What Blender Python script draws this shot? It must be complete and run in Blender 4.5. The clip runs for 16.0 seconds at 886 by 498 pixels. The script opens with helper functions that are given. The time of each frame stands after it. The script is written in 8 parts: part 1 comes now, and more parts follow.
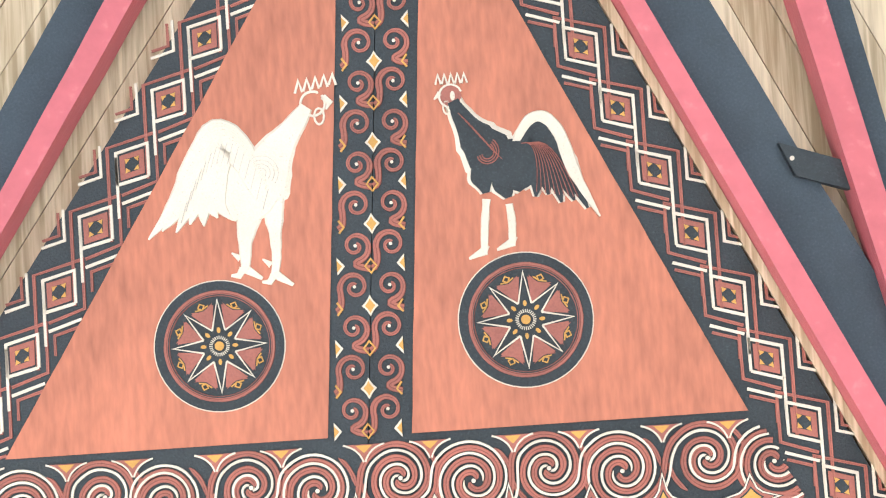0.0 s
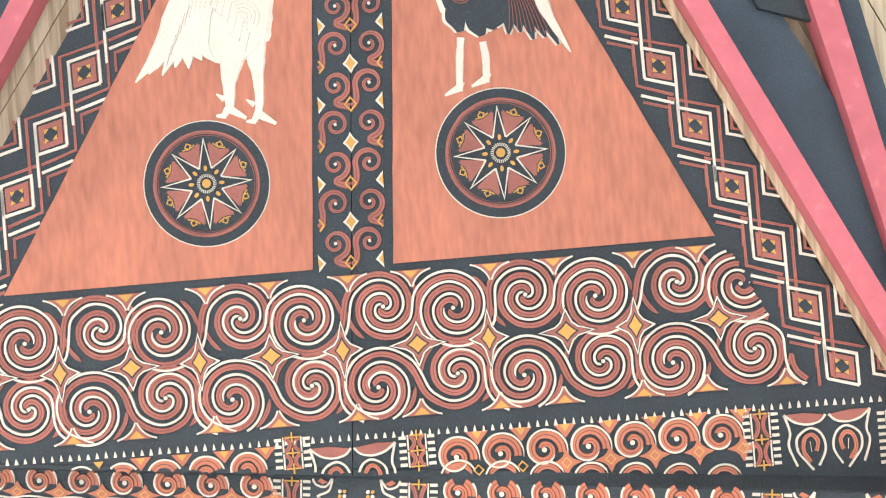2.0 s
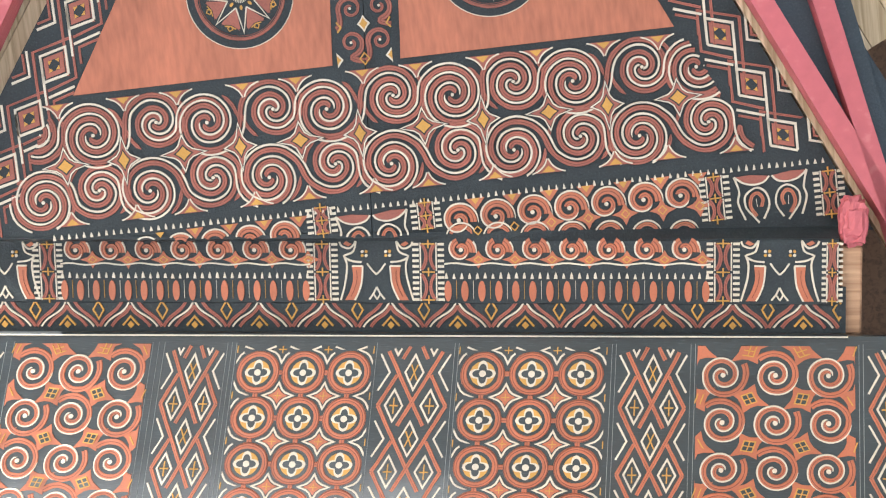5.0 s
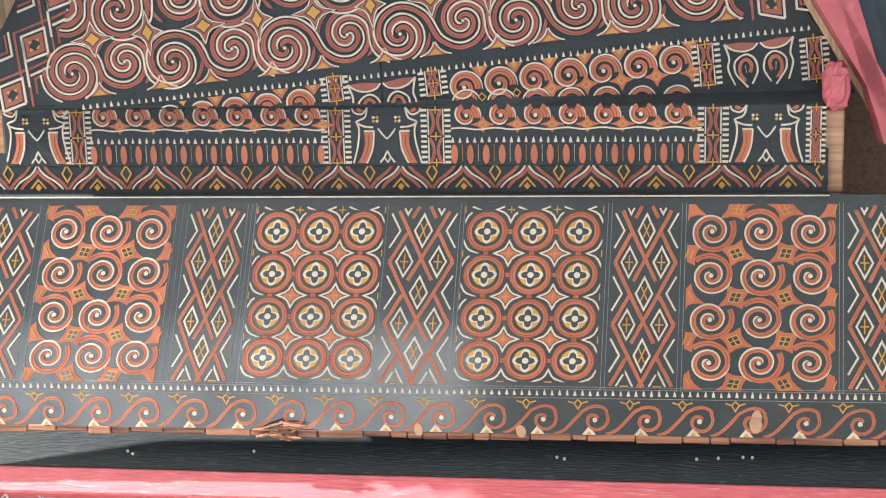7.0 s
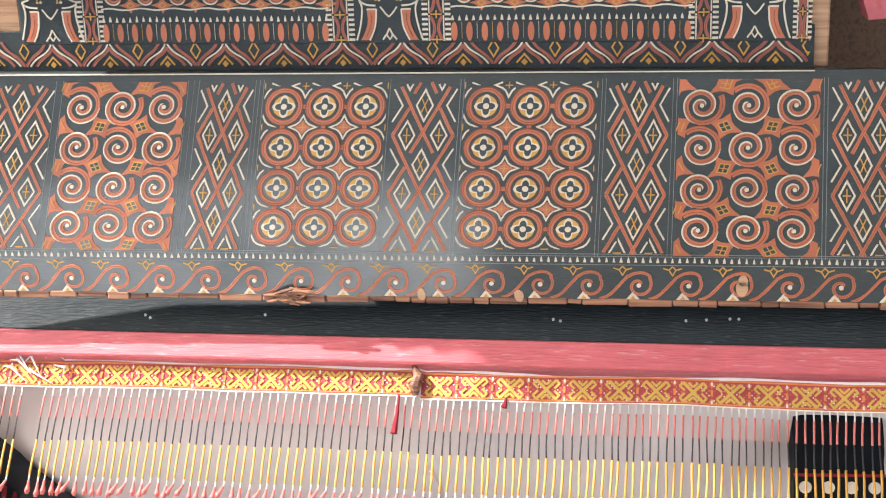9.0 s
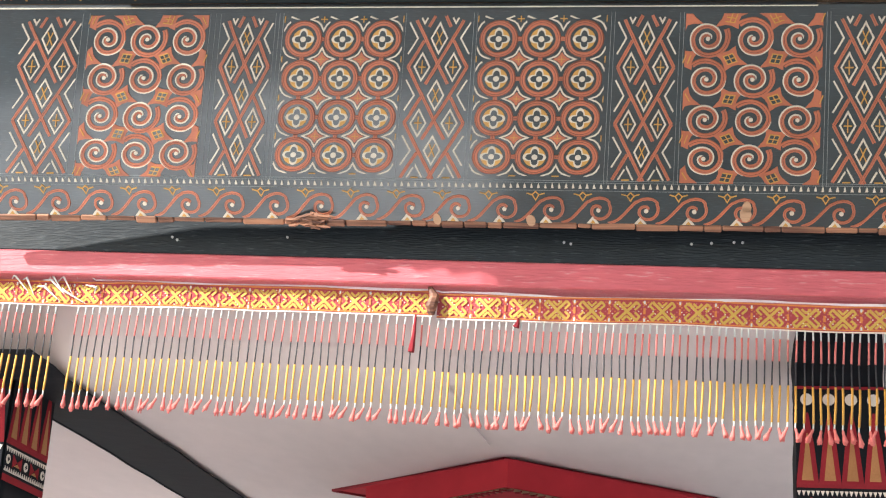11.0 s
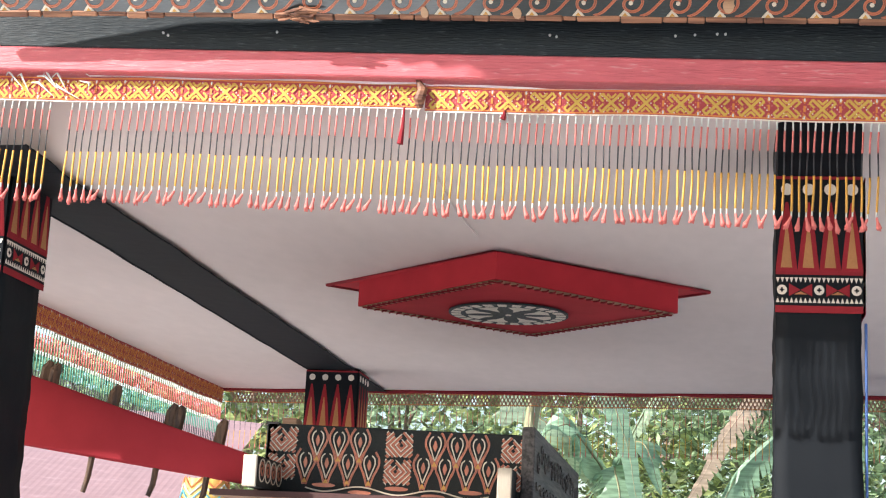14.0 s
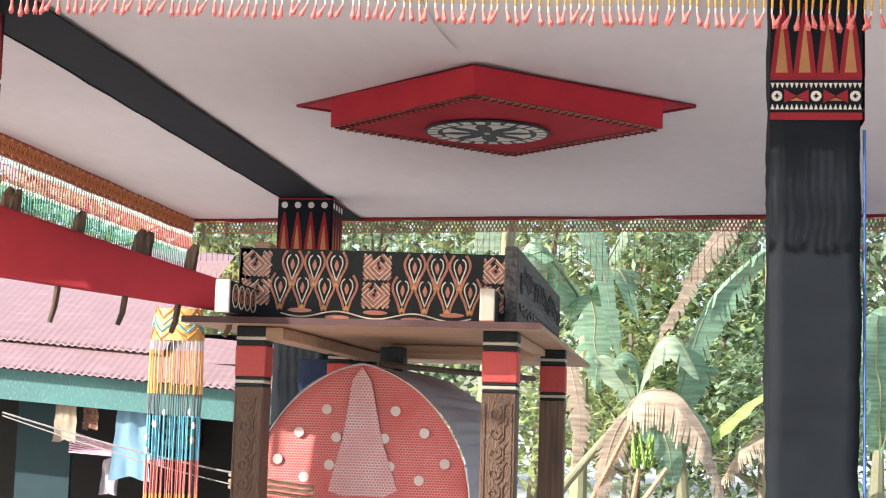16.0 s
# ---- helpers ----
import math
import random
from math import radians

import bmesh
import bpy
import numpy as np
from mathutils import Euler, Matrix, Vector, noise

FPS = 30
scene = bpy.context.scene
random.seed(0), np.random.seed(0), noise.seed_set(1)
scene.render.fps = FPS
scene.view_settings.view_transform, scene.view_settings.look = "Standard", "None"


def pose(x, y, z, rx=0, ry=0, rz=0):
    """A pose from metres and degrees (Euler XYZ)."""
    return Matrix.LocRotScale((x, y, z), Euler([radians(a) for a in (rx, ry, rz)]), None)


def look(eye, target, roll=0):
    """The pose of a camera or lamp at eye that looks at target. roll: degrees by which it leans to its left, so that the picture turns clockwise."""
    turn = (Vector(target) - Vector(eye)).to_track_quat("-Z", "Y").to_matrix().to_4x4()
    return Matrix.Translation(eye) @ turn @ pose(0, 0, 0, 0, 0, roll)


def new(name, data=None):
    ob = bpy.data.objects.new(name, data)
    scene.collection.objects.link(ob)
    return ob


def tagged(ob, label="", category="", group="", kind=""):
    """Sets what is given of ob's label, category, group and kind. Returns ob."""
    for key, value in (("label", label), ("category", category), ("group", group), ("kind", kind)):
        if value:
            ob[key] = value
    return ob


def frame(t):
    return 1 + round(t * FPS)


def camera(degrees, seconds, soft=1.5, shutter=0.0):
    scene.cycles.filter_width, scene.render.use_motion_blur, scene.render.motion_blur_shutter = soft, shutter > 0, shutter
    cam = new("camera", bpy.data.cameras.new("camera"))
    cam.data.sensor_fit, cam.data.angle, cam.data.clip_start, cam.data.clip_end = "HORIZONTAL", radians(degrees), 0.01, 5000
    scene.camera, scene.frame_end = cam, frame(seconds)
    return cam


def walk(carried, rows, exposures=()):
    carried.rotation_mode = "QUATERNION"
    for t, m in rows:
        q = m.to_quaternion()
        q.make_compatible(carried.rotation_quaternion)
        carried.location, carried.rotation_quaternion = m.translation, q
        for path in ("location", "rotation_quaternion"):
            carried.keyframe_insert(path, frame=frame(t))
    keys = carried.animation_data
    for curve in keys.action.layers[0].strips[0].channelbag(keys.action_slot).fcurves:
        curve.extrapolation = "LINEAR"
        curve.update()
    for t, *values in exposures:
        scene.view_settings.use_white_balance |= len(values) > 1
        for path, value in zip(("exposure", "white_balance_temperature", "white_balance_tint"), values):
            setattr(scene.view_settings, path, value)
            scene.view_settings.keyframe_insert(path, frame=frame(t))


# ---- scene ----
# the camera: seconds, place, yaw, pitch, roll
cam = camera(30.37, 16.0, soft=1.15)
ROWS = [
    (0.0, -0.3730, 1.1298, 2.5079, 9.581, 44.231, 6.901),
    (0.5, -0.3342, 1.1347, 2.4716, 9.960, 43.056, 7.009),
    (1.0, -0.3279, 1.1465, 2.3813, 9.682, 42.753, 6.616),
    (1.5, -0.3232, 1.1535, 2.3361, 9.323, 42.067, 6.038),
    (2.0, -0.3137, 1.1663, 2.2461, 8.923, 41.512, 5.407),
    (2.5, -0.2902, 1.1110, 2.1539, 8.731, 40.297, 4.922),
    (3.0, -0.2699, 1.0566, 2.0556, 8.696, 39.362, 4.621),
    (3.5, -0.2396, 1.0207, 1.9849, 9.042, 38.466, 4.515),
    (6.0, -0.1079, 0.3723, 1.6463, 9.450, 31.202, 3.744),
    (6.5, -0.0976, 0.3469, 1.6331, 9.536, 29.951, 3.657),
    (7.0, -0.0823, 0.3167, 1.6294, 9.554, 28.803, 3.737),
    (7.5, -0.0789, 0.2663, 1.6414, 9.289, 26.989, 3.656),
    (8.0, -0.0690, 0.2153, 1.6631, 9.204, 25.138, 3.427),
    (8.5, -0.0436, 0.1248, 1.6664, 9.285, 23.693, 3.326),
    (9.0, -0.0302, 0.0555, 1.6275, 9.389, 23.074, 3.312),
    (11.5, 0.0489, -0.2675, 1.7240, 9.983, 17.437, 3.294),
    (12.0, 0.0609, -0.3115, 1.7173, 9.924, 16.335, 3.179),
    (12.5, 0.0643, -0.3227, 1.7053, 9.725, 15.212, 3.177),
    (13.0, 0.0639, -0.3162, 1.6700, 9.616, 14.381, 3.200),
    (13.5, 0.0684, -0.3067, 1.6476, 9.543, 13.185, 3.151),
    (14.0, 0.0798, -0.3126, 1.6265, 9.416, 11.927, 2.884),
    (14.5, 0.0775, -0.2788, 1.6124, 9.069, 10.621, 2.604),
    (15.0, 0.0561, -0.1758, 1.6038, 8.711, 9.146, 2.409),
    (15.5, 0.0229, -0.0641, 1.6047, 8.434, 7.611, 2.055),
    (16.0, -0.0000, 0.0000, 1.6000, 8.137, 6.166, 1.698),
]
EXPO = [(0.0, 2.14), (2.0, 2.06), (3.5, 1.88), (6.0, 1.46), (7.0, 1.33), (9.0, 1.24), (12.0, 0.98), (14.5, 0.98), (16.0, 1.07)]
walk(cam, [(t, pose(x, y, z, 90 + pitch, 0, yaw) @ pose(0, 0, 0, 0, 0, roll)) for t, x, y, z, yaw, pitch, roll in ROWS], EXPO)

# daylight
world = bpy.data.worlds.new("world")
scene.world = world
world.use_nodes = True
wn = world.node_tree
sky = wn.nodes.new("ShaderNodeTexSky")
sky.sky_type, sky.sun_disc = "NISHITA", False
sky.sun_elevation, sky.sun_rotation = radians(29), radians(233)
sky.air_density, sky.dust_density = 1.0, 2.0
bg = wn.nodes["Background"]
bg.inputs["Strength"].default_value = 0.15
wn.links.new(sky.outputs["Color"], bg.inputs["Color"])
sun_data = bpy.data.lights.new("sun", "SUN")
sun_data.energy, sun_data.angle, sun_data.color = 5.0, radians(0.6), (1.0, 0.97, 0.93)
sun = new("sun", sun_data)
sun.matrix_basis = look((-6.3, -4.8, 4.39), (0, 0, 0))


# ---- materials ----
def mat_base(name, rough=0.6, metal=0.0):
    m = bpy.data.materials.new(name)
    m.use_nodes = True
    nt = m.node_tree
    b = nt.nodes["Principled BSDF"]
    b.inputs["Roughness"].default_value = rough
    b.inputs["Metallic"].default_value = metal
    return m, nt, b


def paint(name, rgb, rough=0.55, vary=0.18, scale=(9, 9, 9), fine=(160, 160, 30), bump=0.12, worn=None, worn_amount=0.5, spec=0.5):
    """A hand-painted or dyed surface: broad stains, fine grain, a little relief, some worn spots."""
    m, nt, b = mat_base(name, rough)
    n, l = nt.nodes, nt.links
    co = n.new("ShaderNodeTexCoord")
    mp = n.new("ShaderNodeMapping")
    mp.inputs["Scale"].default_value = scale
    l.new(co.outputs["Object"], mp.inputs["Vector"])
    big = n.new("ShaderNodeTexNoise")
    big.inputs["Scale"].default_value, big.inputs["Detail"].default_value = 1.0, 4
    l.new(mp.outputs["Vector"], big.inputs["Vector"])
    mf = n.new("ShaderNodeMapping")
    mf.inputs["Scale"].default_value = fine
    l.new(co.outputs["Object"], mf.inputs["Vector"])
    small = n.new("ShaderNodeTexNoise")
    small.inputs["Scale"].default_value, small.inputs["Detail"].default_value = 1.0, 3
    l.new(mf.outputs["Vector"], small.inputs["Vector"])
    add = n.new("ShaderNodeMath")
    add.operation = "ADD"
    l.new(big.outputs["Fac"], add.inputs[0])
    l.new(small.outputs["Fac"], add.inputs[1])
    info = n.new("ShaderNodeObjectInfo")
    mul = n.new("ShaderNodeMath")
    mul.operation = "MULTIPLY_ADD"
    mul.inputs[1].default_value = 0.35
    l.new(info.outputs["Random"], mul.inputs[0])
    l.new(add.outputs[0], mul.inputs[2])
    ramp = n.new("ShaderNodeMapRange")
    ramp.inputs["From Min"].default_value, ramp.inputs["From Max"].default_value = 0.7, 1.65
    ramp.inputs["To Min"].default_value, ramp.inputs["To Max"].default_value = 1 - vary, 1 + vary
    l.new(mul.outputs[0], ramp.inputs["Value"])
    col = n.new("ShaderNodeVectorMath")
    col.operation = "SCALE"
    col.inputs[0].default_value = rgb
    l.new(ramp.outputs["Result"], col.inputs["Scale"])
    out = col.outputs["Vector"]
    if worn:
        thr = n.new("ShaderNodeMapRange")
        thr.inputs["From Min"].default_value, thr.inputs["From Max"].default_value = 0.60, 0.72
        l.new(small.outputs["Fac"], thr.inputs["Value"])
        k = n.new("ShaderNodeMath")
        k.operation = "MULTIPLY"
        k.inputs[1].default_value = worn_amount
        l.new(thr.outputs["Result"], k.inputs[0])
        mix = n.new("ShaderNodeMix")
        mix.data_type = "RGBA"
        mix.inputs["B"].default_value = (*worn, 1)
        l.new(k.outputs[0], mix.inputs["Factor"])
        l.new(out, mix.inputs["A"])
        out = mix.outputs["Result"]
    l.new(out, b.inputs["Base Color"])
    b.inputs["Specular IOR Level"].default_value = spec
    bp = n.new("ShaderNodeBump")
    bp.inputs["Strength"].default_value, bp.inputs["Distance"].default_value = bump, 0.01
    l.new(small.outputs["Fac"], bp.inputs["Height"])
    l.new(bp.outputs["Normal"], b.inputs["Normal"])
    return m


def wood(name, light, dark, axis=1, rough=0.65, ring=14.0):
    """Bare timber with grain along one axis (0 x, 1 y, 2 z)."""
    m, nt, b = mat_base(name, rough)
    n, l = nt.nodes, nt.links
    co = n.new("ShaderNodeTexCoord")
    mp = n.new("ShaderNodeMapping")
    sc = [60.0, 60.0, 60.0]
    sc[axis] = 2.5
    mp.inputs["Scale"].default_value = sc
    l.new(co.outputs["Object"], mp.inputs["Vector"])
    g = n.new("ShaderNodeTexNoise")
    g.inputs["Scale"].default_value, g.inputs["Detail"].default_value, g.inputs["Distortion"].default_value = 1.0, 6, 0.6
    l.new(mp.outputs["Vector"], g.inputs["Vector"])
    info = n.new("ShaderNodeObjectInfo")
    r = n.new("ShaderNodeMath")
    r.operation = "MULTIPLY_ADD"
    r.inputs[1].default_value, r.inputs[2].default_value = 0.25, -0.12
    l.new(info.outputs["Random"], r.inputs[0])
    s = n.new("ShaderNodeMath")
    l.new(g.outputs["Fac"], s.inputs[0])
    l.new(r.outputs[0], s.inputs[1])
    ramp = n.new("ShaderNodeValToRGB")
    ramp.color_ramp.elements[0].position, ramp.color_ramp.elements[0].color = 0.3, (*dark, 1)
    ramp.color_ramp.elements[1].position, ramp.color_ramp.elements[1].color = 0.68, (*light, 1)
    l.new(s.outputs[0], ramp.inputs["Fac"])
    l.new(ramp.outputs["Color"], b.inputs["Base Color"])
    bp = n.new("ShaderNodeBump")
    bp.inputs["Strength"].default_value, bp.inputs["Distance"].default_value = 0.35, 0.01
    l.new(g.outputs["Fac"], bp.inputs["Height"])
    l.new(bp.outputs["Normal"], b.inputs["Normal"])
    return m


def leafy(name, rgb, rough=0.45, thin=0.35, vary=0.5):
    m, nt, b = mat_base(name, rough)
    n, l = nt.nodes, nt.links
    geo = n.new("ShaderNodeNewGeometry")
    ramp = n.new("ShaderNodeMapRange")
    ramp.inputs["To Min"].default_value, ramp.inputs["To Max"].default_value = 1 - vary, 1 + vary
    l.new(geo.outputs["Random Per Island"], ramp.inputs["Value"])
    col = n.new("ShaderNodeVectorMath")
    col.operation = "SCALE"
    col.inputs[0].default_value = rgb
    co = n.new("ShaderNodeTexCoord")
    mp = n.new("ShaderNodeMapping")
    mp.inputs["Scale"].default_value = (3, 3, 26)
    l.new(co.outputs["Object"], mp.inputs["Vector"])
    ve = n.new("ShaderNodeTexNoise")
    ve.inputs["Scale"].default_value, ve.inputs["Detail"].default_value = 1.0, 3
    l.new(mp.outputs["Vector"], ve.inputs["Vector"])
    vr = n.new("ShaderNodeMapRange")
    vr.inputs["From Min"].default_value, vr.inputs["From Max"].default_value = 0.3, 0.7
    vr.inputs["To Min"].default_value, vr.inputs["To Max"].default_value = 0.62, 1.25
    l.new(ve.outputs["Fac"], vr.inputs["Value"])
    both = n.new("ShaderNodeMath")
    both.operation = "MULTIPLY"
    l.new(ramp.outputs["Result"], both.inputs[0])
    l.new(vr.outputs["Result"], both.inputs[1])
    l.new(both.outputs[0], col.inputs["Scale"])
    l.new(col.outputs["Vector"], b.inputs["Base Color"])
    tr = n.new("ShaderNodeBsdfTranslucent")
    l.new(col.outputs["Vector"], tr.inputs["Color"])
    mix = n.new("ShaderNodeMixShader")
    mix.inputs["Fac"].default_value = thin
    l.new(b.outputs["BSDF"], mix.inputs[1])
    l.new(tr.outputs["BSDF"], mix.inputs[2])
    l.new(mix.outputs["Shader"], n["Material Output"].inputs["Surface"])
    return m


def netted(name, ground, net, cell, upright=True):
    """Cloth under a fine pale net."""
    m, nt, b = mat_base(name, 0.7)
    n, l = nt.nodes, nt.links
    co = n.new("ShaderNodeTexCoord")
    mp = n.new("ShaderNodeMapping")
    mp.inputs["Rotation"].default_value = (radians(90 if upright else 0), 0, 0)
    l.new(co.outputs["Object"], mp.inputs["Vector"])
    br = n.new("ShaderNodeTexBrick")
    br.offset = 0.5
    br.inputs["Scale"].default_value = 1.0
    br.inputs["Brick Width"].default_value, br.inputs["Row Height"].default_value = cell, cell * 0.8
    br.inputs["Mortar Size"].default_value, br.inputs["Mortar Smooth"].default_value = cell * 0.16, 0.4
    br.inputs["Color1"].default_value, br.inputs["Color2"].default_value = (*ground, 1), (*[c * 0.8 for c in ground], 1)
    br.inputs["Mortar"].default_value = (*net, 1)
    l.new(mp.outputs["Vector"], br.inputs["Vector"])
    big = n.new("ShaderNodeTexNoise")
    big.inputs["Scale"].default_value = 7
    l.new(co.outputs["Object"], big.inputs["Vector"])
    mix = n.new("ShaderNodeMix")
    mix.data_type = "RGBA"
    mix.inputs["A"].default_value = (*ground, 1)
    l.new(big.outputs["Fac"], mix.inputs["Factor"])
    l.new(br.outputs["Color"], mix.inputs["B"])
    l.new(mix.outputs["Result"], b.inputs["Base Color"])
    return m


BLACK = paint("black_paint", (0.027, 0.036, 0.041), 0.55, 0.35, bump=0.25, worn=(0.07, 0.08, 0.085), worn_amount=0.35, spec=0.3)
PANEL_BLACK = paint("lower_panel_black_paint", (0.014, 0.029, 0.036), 0.36, 0.35, fine=(30, 260, 60), bump=0.35, worn=(0.08, 0.10, 0.11), worn_amount=0.4, spec=0.5)
# varnish that has worn unevenly
pn = PANEL_BLACK.node_tree
gloss = pn.nodes.new("ShaderNodeTexNoise")
gloss.inputs["Scale"].default_value, gloss.inputs["Detail"].default_value = 2.2, 5
pn.links.new(pn.nodes["Texture Coordinate"].outputs["Object"], gloss.inputs["Vector"])
patch = pn.nodes.new("ShaderNodeMapRange")
patch.inputs["From Min"].default_value, patch.inputs["From Max"].default_value = 0.05, 0.60
pn.links.new(gloss.outputs["Fac"], patch.inputs["Value"])
pn.links.new(patch.outputs["Result"], pn.nodes["Principled BSDF"].inputs["Coat Weight"])
pn.nodes["Principled BSDF"].inputs["Coat Roughness"].default_value = 0.12
pn.nodes["Principled BSDF"].inputs["Coat IOR"].default_value = 1.9
pn.nodes["Principled BSDF"].inputs["Specular IOR Level"].default_value = 0.5
RAFTER_BLACK = paint("slate_black_paint", (0.042, 0.060, 0.076), 0.6, 0.3, bump=0.25, worn=(0.09, 0.10, 0.11), worn_amount=0.3, spec=0.3)
ORANGE = paint("orange_paint", (0.40, 0.138, 0.080), 0.6, 0.36, scale=(5, 2.2, 3), fine=(70, 14, 20), bump=0.12)
RED = paint("brick_red_stroke_paint", (0.30, 0.098, 0.072), 0.6, 0.28, worn=(0.12, 0.05, 0.04), worn_amount=0.3)
CORAL = paint("orange_red_stroke_paint", (0.42, 0.125, 0.060), 0.42, 0.25, worn=(0.12, 0.06, 0.05), worn_amount=0.4, spec=0.6)
GROOVE_SHADE = paint("groove_shade", (0.16, 0.045, 0.030), 0.7, 0.3)
WHITE = paint("cream_white_paint", (0.60, 0.55, 0.45), 0.55, 0.14, worn=(0.30, 0.24, 0.18), worn_amount=0.45)
coral = CORAL.node_tree.nodes["Principled BSDF"]
coral.inputs["Coat Weight"].default_value, coral.inputs["Coat Roughness"].default_value = 0.4, 0.25
FEATHER = paint("grey_brush_line_paint", (0.36, 0.34, 0.30), 0.6, 0.2)
OCHRE = paint("ochre_paint", (0.52, 0.28, 0.06), 0.6, 0.2, worn=(0.2, 0.1, 0.03), worn_amount=0.3)
PINK = paint("faded_red_paint", (0.48, 0.115, 0.135), 0.55, 0.14, fine=(25, 25, 160), bump=0.2, worn=(0.62, 0.28, 0.28), worn_amount=0.25)
LINTEL_RED = paint("lintel_red_paint", (0.57, 0.120, 0.140), 0.45, 0.16, fine=(14, 120, 120), bump=0.6, worn=(0.62, 0.34, 0.34), worn_amount=0.55)
LINTEL_BLACK = paint("lintel_black_paint", (0.014, 0.020, 0.024), 0.50, 0.4, fine=(18, 120, 150), bump=0.5, worn=(0.12, 0.13, 0.14), worn_amount=0.5, spec=0.3)
ROOF_WOOD = wood("roof_board_timber", (0.74, 0.62, 0.44), (0.36, 0.27, 0.16), 1)
EDGE_WOOD = wood("split_edge_timber", (0.38, 0.18, 0.10), (0.08, 0.03, 0.02), 0)
RAW_WOOD = wood("sawn_timber", (0.52, 0.33, 0.20), (0.30, 0.16, 0.09), 0)
DARK_WOOD = wood("dark_carved_timber", (0.16, 0.09, 0.05), (0.05, 0.028, 0.018), 2)
GREY_WOOD = wood("weathered_grey_timber", (0.105, 0.095, 0.09), (0.010, 0.009, 0.009), 1)
CLOTH_WHITE = paint("white_ceiling_cloth", (0.64, 0.555, 0.53), 0.9, 0.06, scale=(0.7, 0.7, 0.7), fine=(12, 5, 8), bump=0.05, spec=0.1)
CLOTH_BLACK = paint("black_cloth", (0.008, 0.010, 0.013), 0.72, 0.15, scale=(3, 3, 3), fine=(10, 10, 6), bump=0.3, spec=0.15)
CLOTH_RED = paint("crimson_cloth", (0.42, 0.025, 0.035), 0.85, 0.12, scale=(2, 2, 2), fine=(8, 8, 8), bump=0.1, spec=0.2)
CLOTH_MAROON = paint("maroon_cloth", (0.22, 0.022, 0.030), 0.85, 0.2, spec=0.2)
CLOTH_TAN = paint("tan_cloth", (0.40, 0.19, 0.08), 0.85, 0.2, spec=0.2)
CLOTH_PALE = paint("pale_cloth_print", (0.72, 0.66, 0.58), 0.85, 0.1, spec=0.2)
BAND_RED = paint("woven_maroon_ground", (0.38, 0.065, 0.075), 0.85, 0.25, fine=(300, 300, 300), bump=0.3, spec=0.2)
BAND_YELLOW = paint("woven_yellow_yarn", (0.56, 0.36, 0.09), 0.85, 0.2, fine=(300, 300, 300), bump=0.3, spec=0.2)
BAND_ORANGE = paint("woven_orange_border", (0.62, 0.22, 0.07), 0.85, 0.2, fine=(300, 300, 300), bump=0.3, spec=0.2)
BEAD_WHITE = paint("white_beads", (0.58, 0.61, 0.58), 0.5, 0.15)
BEAD_RED = paint("red_beads", (0.60, 0.17, 0.15), 0.6, 0.12)
BEAD_BLACK = paint("black_beads", (0.025, 0.026, 0.032), 0.6, 0.1)
BEAD_YELLOW = paint("yellow_beads", (0.62, 0.33, 0.06), 0.6, 0.1)
BEAD_BLUE = paint("blue_beads", (0.06, 0.40, 0.58), 0.35, 0.1)
BEAD_GREEN = paint("green_beads", (0.05, 0.30, 0.20), 0.35, 0.1)
BEAD_ORANGE = paint("orange_beads", (0.80, 0.28, 0.12), 0.35, 0.1)
TASSEL = paint("salmon_yarn", (0.66, 0.19, 0.17), 0.9, 0.15, fine=(300, 300, 40), bump=0.4, spec=0.1)


